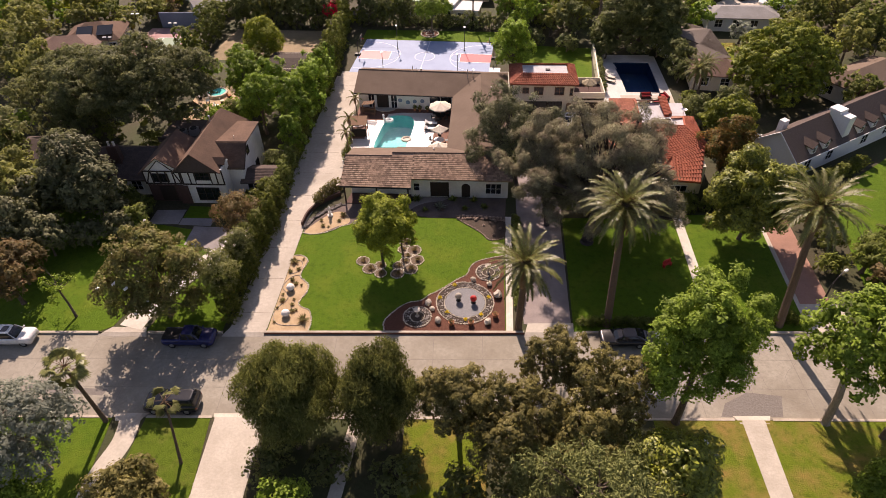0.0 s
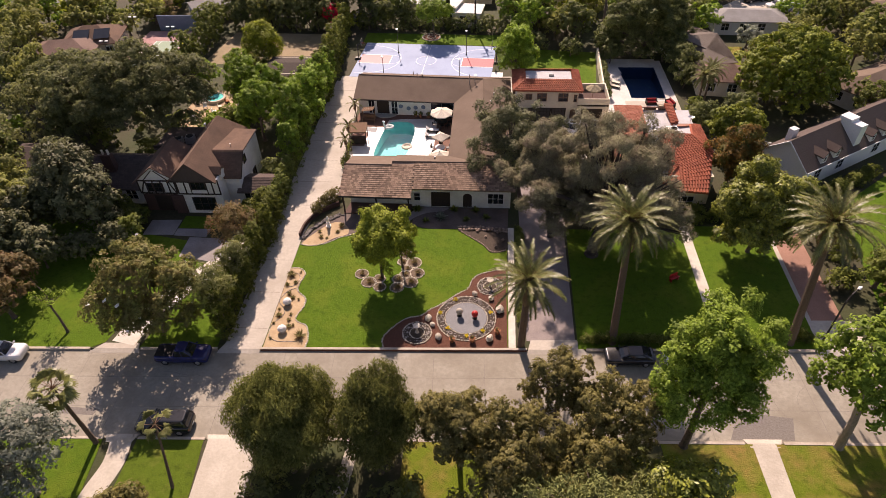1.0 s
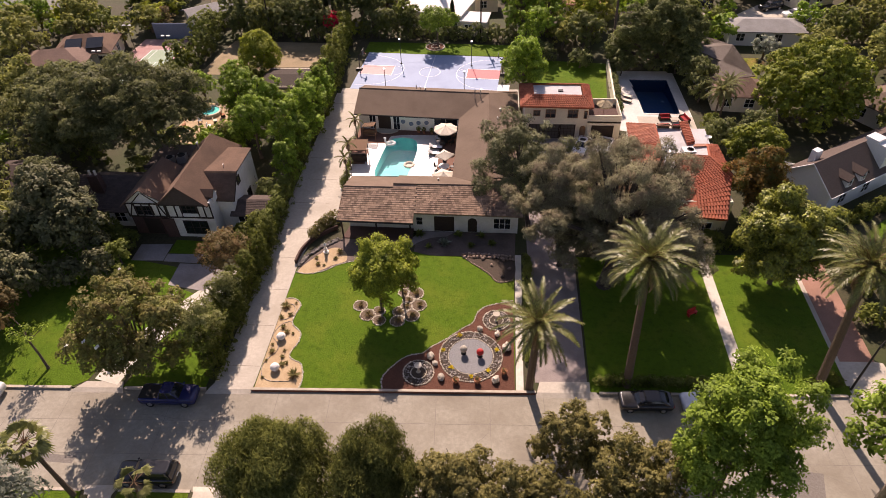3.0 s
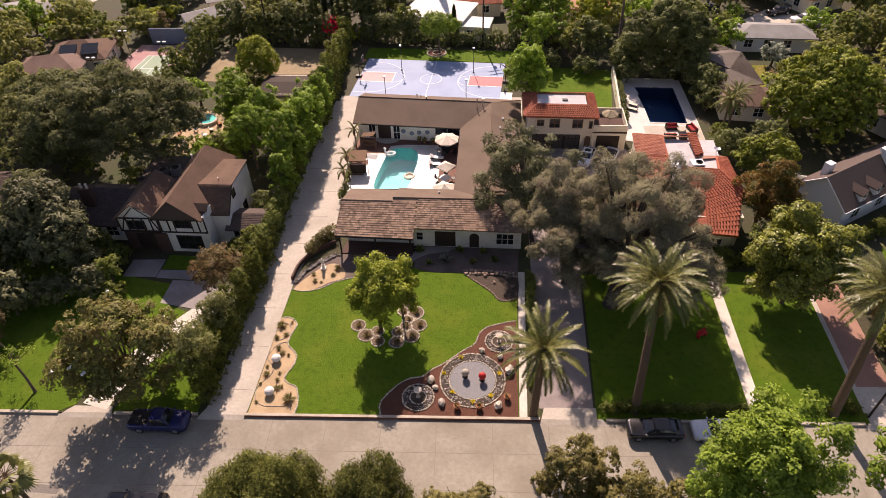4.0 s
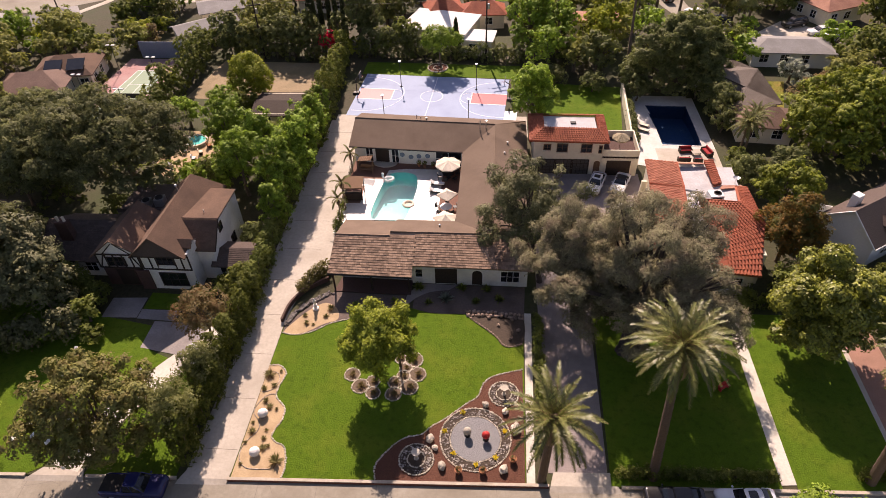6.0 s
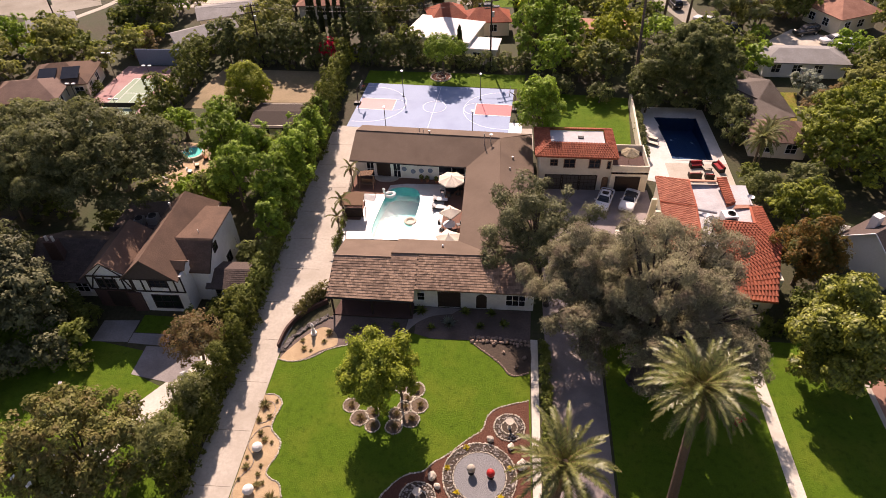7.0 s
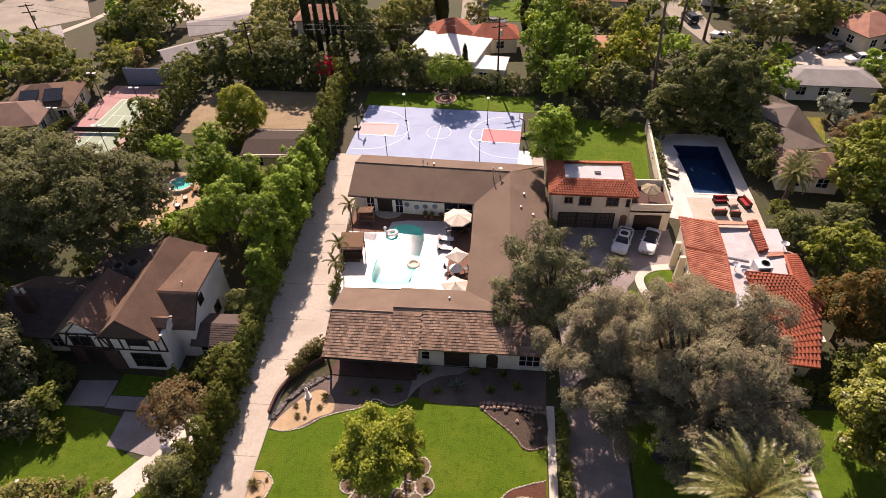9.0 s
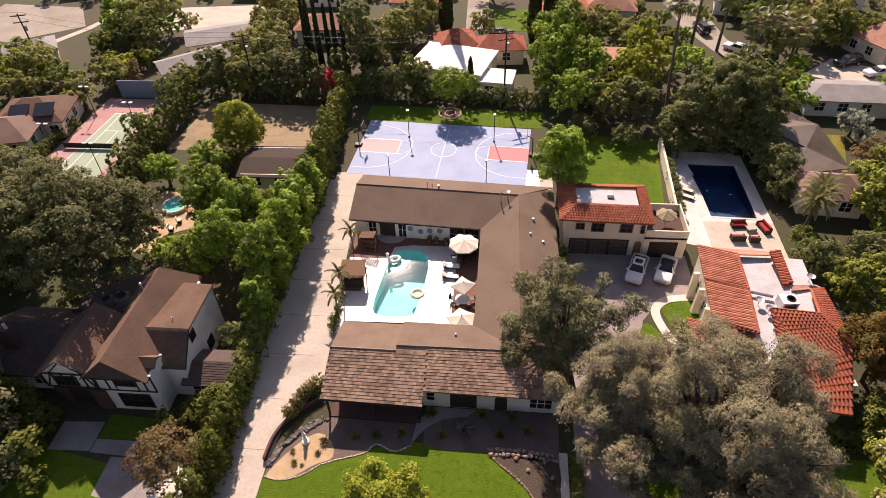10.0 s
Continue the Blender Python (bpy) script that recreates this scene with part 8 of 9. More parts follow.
# the L_DENSE pair at x 10.9 and 13.8 is added to shade the lawn
for x, y, h, rx, mat in ((-44.6, 61.8, 2.0, 1.3, L_DENSE), (-50.0, 61.4, 11.5, 4.2, L_AIRY), (-46.8, 58.8, 8.4, 3.2, L_AIRY), (-53.6, 57.2, 8.0, 3.2, L_AIRY), (-46.6, 54.2, 3.4, 2.0, L_AIRY), (-43.6, 55.6, 3.6, 2.0, L_AIRY), (-42.2, 57.8, 3.4, 1.6, L_DENSE), (-53.8, 52.8, 8.0, 3.6, L_AIRY), (-50.0, 52.2, 6.0, 2.6, L_AIRY), (-40.4, 55.2, 1.6, 1.3, L_DENSE), (-50.4, 47.4, 6.0, 2.6, L_BROWN), (-46.2, 62.2, 3.6, 1.8, L_DENSE), (-47.0, 75.2, 3.0, 2.0, L_DENSE), (-44.6, 77.0, 3.0, 2.0, L_DENSE), (-49.2, 61.8, 3.4, 1.9, L_DENSE), (-42.4, 60.6, 2.2, 1.4, L_DENSE), (-54.0, 66.0, 9.0, 3.4, L_OAK), (-52.4, 60.4, 8.6, 3.2, L_OAK), (-31.4, 61.3, 2.0, 1.2, L_DENSE), (-29.0, 62.2, 2.4, 1.3, L_HEDGE), (-26.8, 57.6, 3.4, 1.5, L_DENSE), (-28.4, 70.6, 3.2, 1.4, L_DARK), (-31.5, 88.0, 6.5, 2.6, L_DENSE), (-36.0, 80.0, 5.6, 2.4, L_DENSE), (-38.2, 91.0, 6.0, 2.4, L_BRIGHT), (-41.5, 99.6, 5.6, 2.4, L_VIVID), (-38.6, 100.8, 4.6, 1.9, L_HEDGE), (10.9, 62.8, 3.2, 2.0, L_DENSE), (13.8, 63.6, 3.4, 2.1, L_DENSE), (25.6, 64.0, 2.0, 1.2, L_DENSE), (30.5, 65.2, 4.0, 2.2, L_DENSE), (34.5, 66.5, 4.2, 2.4, L_DENSE), (31.5, 84.5, 4.5, 2.2, L_DARK), (31.6, 88.4, 3.0, 1.6, L_DENSE), (35.8, 84.0, 6.0, 2.6, L_DARK), (39.6, 56.4, 2.4, 1.7, L_HEDGE), (37.9, 52.2, 1.9, 1.5, L_HEDGE), (38.9, 59.5, 2.6, 1.6, L_DENSE), (42.6, 45.6, 3.4, 1.8, L_DENSE), (45.6, 50.6, 3.0, 1.7, L_HEDGE), (48.0, 46.0, 5.0, 2.6, L_DENSE), (32.0, 101.0, 6.0, 2.4, L_DARK), (20.9, 110.5, 5.5, 2.2, L_DARK), (15.0, 109.5, 3.0, 2.0, L_DARK), (9.0, 111.5, 3.4, 2.2, L_DARK), (6.0, 104.0, 4.4, 1.8, L_DENSE), (31.8, 104.5, 6.0, 2.2, L_DARK), (32.0, 97.6, 4.0, 1.6, L_DARK), (21.5, 106.6, 4.0, 1.8, L_DARK), (30.6, 107.5, 7.0, 3.0, L_DARK), (-12.0, 26.6, 2.0, 2.0, L_DARK), (-6.0, 25.6, 2.4, 2.2, L_DARK), (-1.0, 24.6, 2.2, 2.2, L_DARK), (-17.0, 26.0, 2.2, 2.0, L_DARK), (4.0, 24.4, 3.0, 2.4, L_DARK), (10.5, 26.4, 3.0, 2.4, L_DARK), (12.0, 30.0, 2.4, 2.0, L_DARK)):
    tree("shrub" if h < 4 else "garden_tree", x, y, h, rx, rx, 0.15, "leafy green shrub beside the house" if h < 4 else "bushy green tree in the garden", mat, "shrub" if h < 4 else "tree", "garden bushes", lumps=14, size=0.32, lump=0.36, cover=1.25, r=0.12, limbs=5, per=12)


# ---- cars ----
def paint(name, c, rough=0.25, metal=0.0):
    m, nt, b = principled(name, rough, metal, 0.5)
    nt.links.new(mix_colour(nt, noise_fac(nt, 1.5, 3), c, tuple(v * 0.86 for v in c)), b.inputs["Base Color"])
    b.inputs["Coat Weight"].default_value = 0.3
    b.inputs["Coat Roughness"].default_value = 0.05
    return m


P_WHITE, P_SILVER, P_BLACK, P_BLUE = paint("white_car_paint", (0.75, 0.75, 0.74)), paint("silver_car_paint", (0.62, 0.65, 0.70), 0.3, 0.15), paint("black_car_paint", (0.012, 0.012, 0.014)), paint("blue_car_paint", (0.016, 0.022, 0.105))
M_LAMPGLASS = surface("headlamp_glass", (0.6, 0.6, 0.6), (0.75, 0.75, 0.75), None, 6, rough=0.1, bump=0)
M_TAIL = surface("tail_lamp", (0.30, 0.01, 0.01), (0.4, 0.02, 0.02), None, 6, rough=0.15, bump=0)


def loft(b, sections, corner=0.16):
    """Rounded slabs stacked in height: (z, x0, x1, width)."""
    n, k = len(b.v), 16
    for z, x0, x1, w in sections:
        c = min(corner * 2.2, w * 0.42)
        hx, hy, mx = (x1 - x0) / 2, w / 2, (x0 + x1) / 2
        for i in range(k):
            q, u = i // 4, (i % 4) / 3 * math.pi / 2 + (i // 4) * math.pi / 2
            sx, sy = ((1, 1), (-1, 1), (-1, -1), (1, -1))[q]
            b.v.append((mx + sx * (hx - c) + c * math.cos(u), sy * (hy - c * 0.7) + c * 0.7 * math.sin(u), z))
    for j in range(len(sections) - 1):
        for i in range(k):
            q = (i + 1) % k
            b.f.append((n + j * k + i, n + j * k + q, n + (j + 1) * k + q, n + (j + 1) * k + i))
    b.f.append(tuple(range(n + k - 1, n - 1, -1)))
    m = n + (len(sections) - 1) * k
    b.f.append(tuple(range(m, m + k)))
    return b


def car(x, y, z, rot, mat, label, kind="sedan", L=4.7, W=1.82, group="parked cars", sunroof=False):
    t = thing("car", x, y, z, rot, label, "car", group)
    H = {"sedan": 1.43, "suv": 1.75, "open": 1.30, "pickup": 1.8}[kind]
    belt = {"sedan": 0.92, "suv": 1.08, "open": 0.88, "pickup": 1.1}[kind]
    body = part("body", loft(Build(), [(0.20, -.46 * L, .45 * L, .84 * W), (0.34, -.49 * L, .485 * L, .95 * W), (0.55, -.50 * L, .50 * L, W), (belt - 0.16, -.497 * L, .49 * L, W), (belt - 0.03, -.485 * L, .465 * L, .95 * W), (belt, -.47 * L, .44 * L, .88 * W)]), mat, t)
    smooth(body)
    if kind == "sedan":
        r0, r1, t0, t1 = -.43 * L, .20 * L, -.24 * L, .05 * L
    elif kind == "suv":
        r0, r1, t0, t1 = -.48 * L, .22 * L, -.42 * L, .08 * L
    elif kind == "pickup":
        r0, r1, t0, t1 = -.12 * L, .24 * L, -.08 * L, .12 * L
    else:
        r0, r1, t0, t1 = -.34 * L, .16 * L, -.22 * L, .02 * L
    part("window_band", loft(Build(), [(belt - 0.02, r0, r1, .86 * W), (belt + (H - belt) * .55, r0 * .55 + t0 * .45, r1 * .55 + t1 * .45, .78 * W), (H - 0.05, t0, t1, .66 * W)], 0.12), M_GLASS, t, "dark tinted car windows")
    part("roof_panel", loft(Build(), [(H - 0.06, t0 - .02, t1 + .02, .68 * W), (H - 0.01, t0 + .03, t1 - .02, .64 * W), (H, t0 + .12, t1 - .1, .54 * W)], 0.12), mat if kind != "open" else M_DARK, t)
    if sunroof:
        part("sunroof", loft(Build(), [(H - 0.005, t1 - 0.95, t1 - .25, .44 * W), (H + 0.008, t1 - .93, t1 - .27, .42 * W)], 0.08), M_GLASS, t)
    for sy in (-1, 1):
        for xa, xb in ((r1, t1), (r0, t0), ((r0 + r1) / 2, (t0 + t1) / 2)):
            part("pillar", Build().pipe([(xa, sy * .43 * W, belt - .02), (xb, sy * .335 * W, H - .04)], [0.045, 0.04], 5), mat, t)
        part("mirror", Build().ball(r1 - .1, sy * (W / 2 + .06), belt + .05, .09, .11, .08), mat, t)
        part("headlamp", Build().ball(.46 * L, sy * .36 * W, .66, .10, .17, .08), M_LAMPGLASS, t)
        part("tail_lamp", Build().ball(-.485 * L, sy * .38 * W, .78, .05, .16, .08), M_TAIL, t)
        for xw in (-.30 * L, .31 * L):
            r = .33 if kind in ("sedan", "open") else .38
            wh = part("wheel", Build().tube((xw, sy * (W / 2 - .22), r), (xw, sy * (W / 2 - .005), r), r, r, 18), M_RUBBER, t)
            part("rim", Build().tube((xw, sy * (W / 2 - .03), r), (xw, sy * (W / 2 + .006), r), r * .66, r * .6, 14), M_METAL, wh)
    part("grille", Build().box(.49 * L, 0, .45, .05, .5 * W, .22), M_DARK, t)
    part("number_plate", Build().box(-.5 * L, 0, .55, .03, .42, .13), M_WHITE, t)
    if kind == "pickup":
        part("cargo_bed", Build().box(-.31 * L, 0, belt - .02, .34 * L, .78 * W, .03), M_DARK, t)
    return t


ROAD_Z = -0.14
car(14.3, 41.55, ROAD_Z, 182, P_BLACK, "black sedan parked in shade along the kerb", "sedan", 4.75)
car(19.75, 41.75, ROAD_Z, 184, P_SILVER, "silver sedan with sunroof parked along the kerb", "sedan", 4.7, sunroof=True)
car(-29.1, 40.05, ROAD_Z, 1.5, P_BLUE, "dark blue pickup truck parked under a magnolia", "pickup", 5.3, 1.9)
car(-27.8, 32.35, ROAD_Z, 182, P_BLACK, "black sport utility car parked at the near kerb", "suv", 5.0, 1.92)
car(-47.5, 39.5, ROAD_Z, 2, P_WHITE, "white car with dark glass roof at the kerb", "suv", 4.8, sunroof=True)
car(12.75, 83.6, 0.01, 249.5, P_WHITE, "white sedan parked before the garage", "sedan", 4.6, sunroof=True)
car(15.85, 83.65, 0.01, 248, P_WHITE, "white open-topped car with dark top", "open", 4.4)
car(55.0, 136.0, 0.01, 200, P_BLACK, "dark car on a distant driveway", "suv", 4.8)
car(58.3, 132.4, 0.01, 195, P_WHITE, "white car on a distant driveway", "sedan", 4.6)
car(38.3, 141.2, 0.01, 140, P_WHITE, "white car on a distant street", "sedan", 4.6)
car(41.6, 137.2, 0.01, 135, P_BLACK, "dark car on a distant street", "suv", 4.7)
car(34.2, 149.6, 0.01, 100, P_BLACK, "dark car on a distant street", "suv", 4.7)
car(-3.0, 146.4, 0.01, 5, P_BLACK, "dark car beside a distant lawn", "suv", 4.7)
car(60.6, 131.0, 0.01, 200, P_SILVER, "silver car on a distant driveway", "sedan", 4.5)


# ---- patio furniture ----
def umbrella(x, y, h, r, sides, mat, label, rot=0):
    t = thing("patio_umbrella", x, y, 0.02, rot, label, "umbrella")
    b = Build()
    top = (0, 0, h)
    rim = [(r * math.cos(2 * math.pi * i / sides), r * math.sin(2 * math.pi * i / sides), h - 0.5) for i in range(sides)]
    for i in range(sides):
        m = tuple((p + q) / 2 * 0.97 for p, q in zip(rim[i][:2], rim[(i + 1) % sides][:2])) + (h - 0.56,)
        b.face([top, rim[i], m])
        b.face([top, m, rim[(i + 1) % sides]])
        b.face([rim[i], (rim[i][0], rim[i][1], h - 0.66), (m[0], m[1], h - 0.72), m])
        b.face([m, (m[0], m[1], h - 0.72), (rim[(i + 1) % sides][0], rim[(i + 1) % sides][1], h - 0.66), rim[(i + 1) % sides]])
    part("canopy", b, mat, t)
    for p in rim:
        part("rib", Build().pipe([(0, 0, h - .03), (p[0], p[1], p[2] - .03)], [0.015, 0.01], 4), M_WOOD, t)
    part("pole", Build().pipe([(0, 0, 0), (0, 0, h + .12)], [0.03, 0.03], 8), M_WOOD, t)
    part("base", Build().lathe(0, 0, [(0.3, 0), (0.3, 0.06), (0.06, 0.12)], 14), M_DARK, t)
    return t


def patio_table(x, y, r, mat, label):
    t = thing("patio_table", x, y, 0.02, 0, label, "table")
    part("tabletop", Build().lathe(0, 0, [(r, .71), (r, .74), (r * .96, .75)], 20), mat, t)
    part("pedestal", Build().lathe(0, 0, [(.3, 0), (.08, .08), (.06, .7)], 12), M_DARK, t)


def patio_chair(mat):
    t = thing("patio_chair", 0, 0, 0.02, 0, "metal patio chair at a table", "chair", "chairs round the patio tables")
    part("seat", Build().box(0, 0, .42, .5, .5, .06), mat, t)
    part("backrest", Build().box(-.24, 0, .48, .05, .5, .45), mat, t)
    for sx in (-.21, .21):
        for sy in (-.21, .21):
            part("leg", Build().pipe([(sx, sy, 0), (sx, sy, .42)], [.02, .02], 5), M_DARK, t)
    return t


umbrella(-6.4, 85.0, 2.7, 1.75, 8, M_CANVAS, "large cream octagonal patio umbrella over a table", 22)
umbrella(-6.1, 78.6, 2.5, 1.35, 4, M_CANVAS, "square cream patio umbrella over a white table", 10)
umbrella(-6.0, 73.9, 2.5, 1.5, 5, M_CANVAS, "pale star-shaped patio umbrella at the wall", 30)
umbrella(16.0, 88.4, 5.0, 1.2, 8, M_TANCANVAS, "striped cream umbrella on the garage terrace", 12)
patio_table(-6.4, 85.0, .8, M_DARK, "round dark patio table in the shade")
patio_table(-6.2, 77.8, .75, M_WHITE, "round white patio table in the sun")
chair = patio_chair(M_DARK)
first = True
for tx, ty, n, r in ((-6.4, 85.0, 6, 1.2), (-6.2, 77.8, 5, 1.15)):
    for i in range(n):
        a = 6.283 * i / n + .3
        m = pose(tx + r * math.cos(a), ty + r * math.sin(a), 0.02, 0, 0, math.degrees(a) + 180)
        if first:
            chair.matrix_basis = m
            first = False
        else:
            copy_thing(chair, m)


def lounger(x, y, rot, mat, label, z=0.02):
    t = thing("sun_lounger", x, y, z, rot, label, "sun lounger", "sun loungers")
    part("frame", Build().box(0, 0, .22, 1.9, .62, .06), M_DARK, t)
    part("mattress", Build().box(-.25, 0, .28, 1.3, .56, .09), mat, t)
    bb = Build()
    bb.v = [(.4, -.28, .30), (.95, -.28, .72), (.95, .28, .72), (.4, .28, .30), (.4, -.28, .38), (.92, -.28, .80), (.92, .28, .80), (.4, .28, .38)]
    bb.f = [(3, 2, 1, 0), (4, 5, 6, 7), (0, 1, 5, 4), (1, 2, 6, 5), (2, 3, 7, 6), (3, 0, 4, 7)]
    part("backrest", bb, mat, t)
    for sx in (-.85, .85):
        for sy in (-.26, .26):
            part("leg", Build().pipe([(sx, sy, 0), (sx, sy, .24)], [.025, .025], 5), M_DARK, t)


lounger(-7.7, 83.2, 178, M_WHITE, "white sun lounger beside the pool")
lounger(-7.7, 81.6, 176, M_WHITE, "white sun lounger beside the pool")
lounger(21.2, 99.0, 150, M_CANVAS, "cream sun lounger by the navy pool")
lounger(21.0, 97.6, 150, M_CANVAS, "cream sun lounger by the navy pool")


def sofa(x, y, rot, label, w=1.7):
    t = thing("patio_sofa", x, y, 0.02, rot, label, "sofa", "red patio seats")
    part("frame", Build().box(0, 0, 0, w, .8, .33), M_TIMBER, t)
    part("seat_cushion", Build().box(0, -.06, .33, w * .80, .56, .14), M_REDCUSHION, t)
    part("back_cushion", Build().box(0, .25, .44, w * .80, .14, .38), M_REDCUSHION, t)
    part("back_frame", Build().box(0, .36, .33, w, .08, .46), M_TIMBER, t)
    for sx in (-1, 1):
        part("armrest", Build().box(sx * (w / 2 - .06), 0, .33, .12, .78, .25), M_TIMBER, t)


sofa(25.9, 92.2, 5, "dark patio seat with red cushions by the pool")
sofa(28.7, 91.8, -75, "red cushioned patio sofa by the pool", 2.0)
sofa(25.2, 89.8, 182, "red cushioned patio sofa on the deck", 1.6)
sofa(27.0, 89.6, 175, "red cushioned patio chair on the deck", 1.1)
t = thing("patio_table", 27.2, 91.6, 0.02, 10, "low pale patio table between red seats", "table")
part("tabletop", Build().box(0, 0, .38, 1.2, .8, .06), M_STONE, t)
for sx in (-.5, .5):
    for sy in (-.3, .3):
        part("leg", Build().box(sx, sy, 0, .07, .07, .38), M_TIMBER, t)
# garden bar under its own roof
t = thing("garden_bar", -18.2, 80.3, 0.03, 3, "small open garden bar with a grey-brown roof", "bar")
part("roof", slab(Build(), [(-1.3, -1.1, 2.15), (1.3, -1.1, 2.15), (1.3, 1.1, 2.45), (-1.3, 1.1, 2.45)], 0.12), M_WOOD, t)
for sx in (-1.15, 1.15):
    for sy in (-.95, .95):
        part("post", Build().box(sx, sy, 0, .1, .1, 2.15), M_TIMBER, t)
part("counter", Build().box(0, -.5, 0, 2.1, .5, 1.05), M_TIMBER, t)
# slatted swing seat
t = thing("garden_swing", -17.6, 86.0, 0.03, -8, "wooden garden swing seat with a slatted canopy", "swing")
for i in range(7):
    part("slat", Build().box(-.8 + i * .27, 0, 1.95 + 0.05 * i, .2, 1.2, .04), M_WOOD, t)
for sx in (-.95, .95):
    part("side_frame", Build().pipe([(sx, -.5, 0), (sx, 0, 1.95), (sx, .5, 0)], [.05, .05, .05], 6), M_WOOD, t)
part("seat", Build().box(0, 0, .45, 1.6, .5, .07), M_WOOD, t)
part("backrest", Build().box(0, .26, .5, 1.6, .06, .5), M_WOOD, t)
# floats
t = thing("pool_float", -14.3, 84.1, 0.0, 20, "white inflatable float with upright neck at the poolside", "pool float")
c = [(.6 * math.cos(a), .45 * math.sin(a), .2) for a in np.linspace(0, 6.283, 17)]
part("ring", Build().pipe(c, [.2] * 17, 8), M_WHITE, t)
part("neck", Build().pipe([(-.55, 0, .3), (-.8, 0, .9), (-.7, 0, 1.25), (-.95, 0, 1.3)], [.17, .13, .15, .08], 8), M_WHITE, t)
t = thing("pool_float", -11.1, 79.0, -0.09, 0, "round pale yellow float on the water", "pool float")
c = [(.62 * math.cos(a), .62 * math.sin(a), .1) for a in np.linspace(0, 6.283, 21)]
part("ring", Build().pipe(c, [.17] * 21, 8), M_CANVAS, t)
part("floor_disc", Build().lathe(0, 0, [(.5, .04), (.5, .07)], 18), M_CANVAS, t)
# round step before the courtyard door
tagged(part("door_step", Build().prism([(-15.3 + 1.7 * math.cos(a), 88.2 + 1.2 * math.sin(a)) for a in np.linspace(math.pi, 2 * math.pi, 15)], -0.02, 0.16), M_PALE), "half-round pale step at the courtyard door", "step", "", "structure")
for x, y in ((-9.8, 87.3), (-10.6, 87.5), (-8.6, 87.2)):
    t = thing("flower_pot", x, y, 0.03, 0, "potted plant against the white wall", "flower pot", "pots along the courtyard wall")
    part("pot", Build().lathe(0, 0, [(.16, 0), (.24, .4), (.26, .42), (.2, .4)], 12), M_TERRAPOT, t)
    rg = np.random.default_rng(int(-x * 10))
    d = rg.normal(size=(70, 3))
    d /= np.linalg.norm(d, axis=1, keepdims=True)
    part("foliage", leaf_mesh("foliage", d * .3 + np.array([0, 0, .65]), d, .2, .3, rg), L_HEDGE, t)
# dark iron fence with planting along the drive
t = house_at("iron_fence", -19.3, 73.5, "low dark iron fence along the drive", "fence")
pts = [(-18.9, 72.6), (-19.3, 76.0), (-19.4, 80.0), (-19.6, 84.0), (-19.9, 88.0)]
for p, q in zip(pts, pts[1:]):
    part("rail", Build().pipe([(*p, 1.15), (*q, 1.15)], [.025, .025], 5), M_DARK, t)
    part("rail", Build().pipe([(*p, .2), (*q, .2)], [.02, .02], 5), M_DARK, t)
    for i in range(9):
        u = i / 9
        x, y = p[0] + (q[0] - p[0]) * u, p[1] + (q[1] - p[1]) * u
        part("fence_bar", Build().pipe([(x, y, 0), (x, y, 1.25)], [.018, .018], 4), M_DARK, t)
hedge("fence_planting", [(-19.1, 73.0), (-19.3, 77.0), (-19.3, 79.0)], 0.6, 0.9, "straggling plants along the iron fence", L_DENSE, 0.16, 0.8, 0.6, "shrub")


# ---- garden ornaments ----
def boulder(x, y, s, label, mat=None, z=0.03):
    rg = random.Random(int(x * 13 + y * 7))
    ob = part("boulder", Build().ball(0, 0, s * .32, s * .6, s * .5, s * .45, rg, .18, 9, 6), mat or M_STONE)
    ob.matrix_basis = pose(x, y, z, 0, 0, rg.uniform(0, 180))
    return tagged(ob, label, "boulder", "boulders in the beds")


for x, y, s in ((-4.2, 43.4, .7), (0.9, 43.4, .75), (2.0, 47.3, .9), (-5.4, 45.9, .7), (-0.7, 49.6, .6), (1.1, 49.0, .6), (-4.9, 45.1, .5)):
    boulder(x, y, s, "pale boulder on red mulch")
for x, y, s in ((-0.6, 60.2, .8), (0.6, 60.5, .9), (1.8, 60.0, .8), (2.4, 58.6, .9), (1.6, 57.4, .7), (-1.6, 60.7, .6), (0.4, 59.2, .7)):
    boulder(x, y, s * .45, "rough reddish boulder in the corner bed", M_REDSTONE)


def succulent(x, y, s, label, mat, n=34, z=0.03, spiky=True, group="succulents in the beds"):
    t = thing("succulent", x, y, z, 0, label, "plant", group)
    rg = np.random.default_rng(int(abs(x * 97 + y * 31)))
    v, f = [], []
    for i in range(n):
        a, e = i * 2.39996, rg.uniform(.15, 1.3)
        d = np.array([math.cos(a) * math.cos(e), math.sin(a) * math.cos(e), math.sin(e)])
        sd = np.array([-math.sin(a), math.cos(a), 0]) * s * (.09 if spiky else .16)
        k = len(v)
        L = s * rg.uniform(.7, 1.1)
        v += [(0, 0, 0.02), tuple(d * L * .45 + sd), tuple(d * L - np.array([0, 0, .12 * L])), tuple(d * L * .45 - sd)]
        f.append((k, k + 1, k + 2, k + 3))
    me = bpy.data.meshes.new("leaves")
    me.from_pydata(v, [], f)
    part("leaves", me, mat, t)


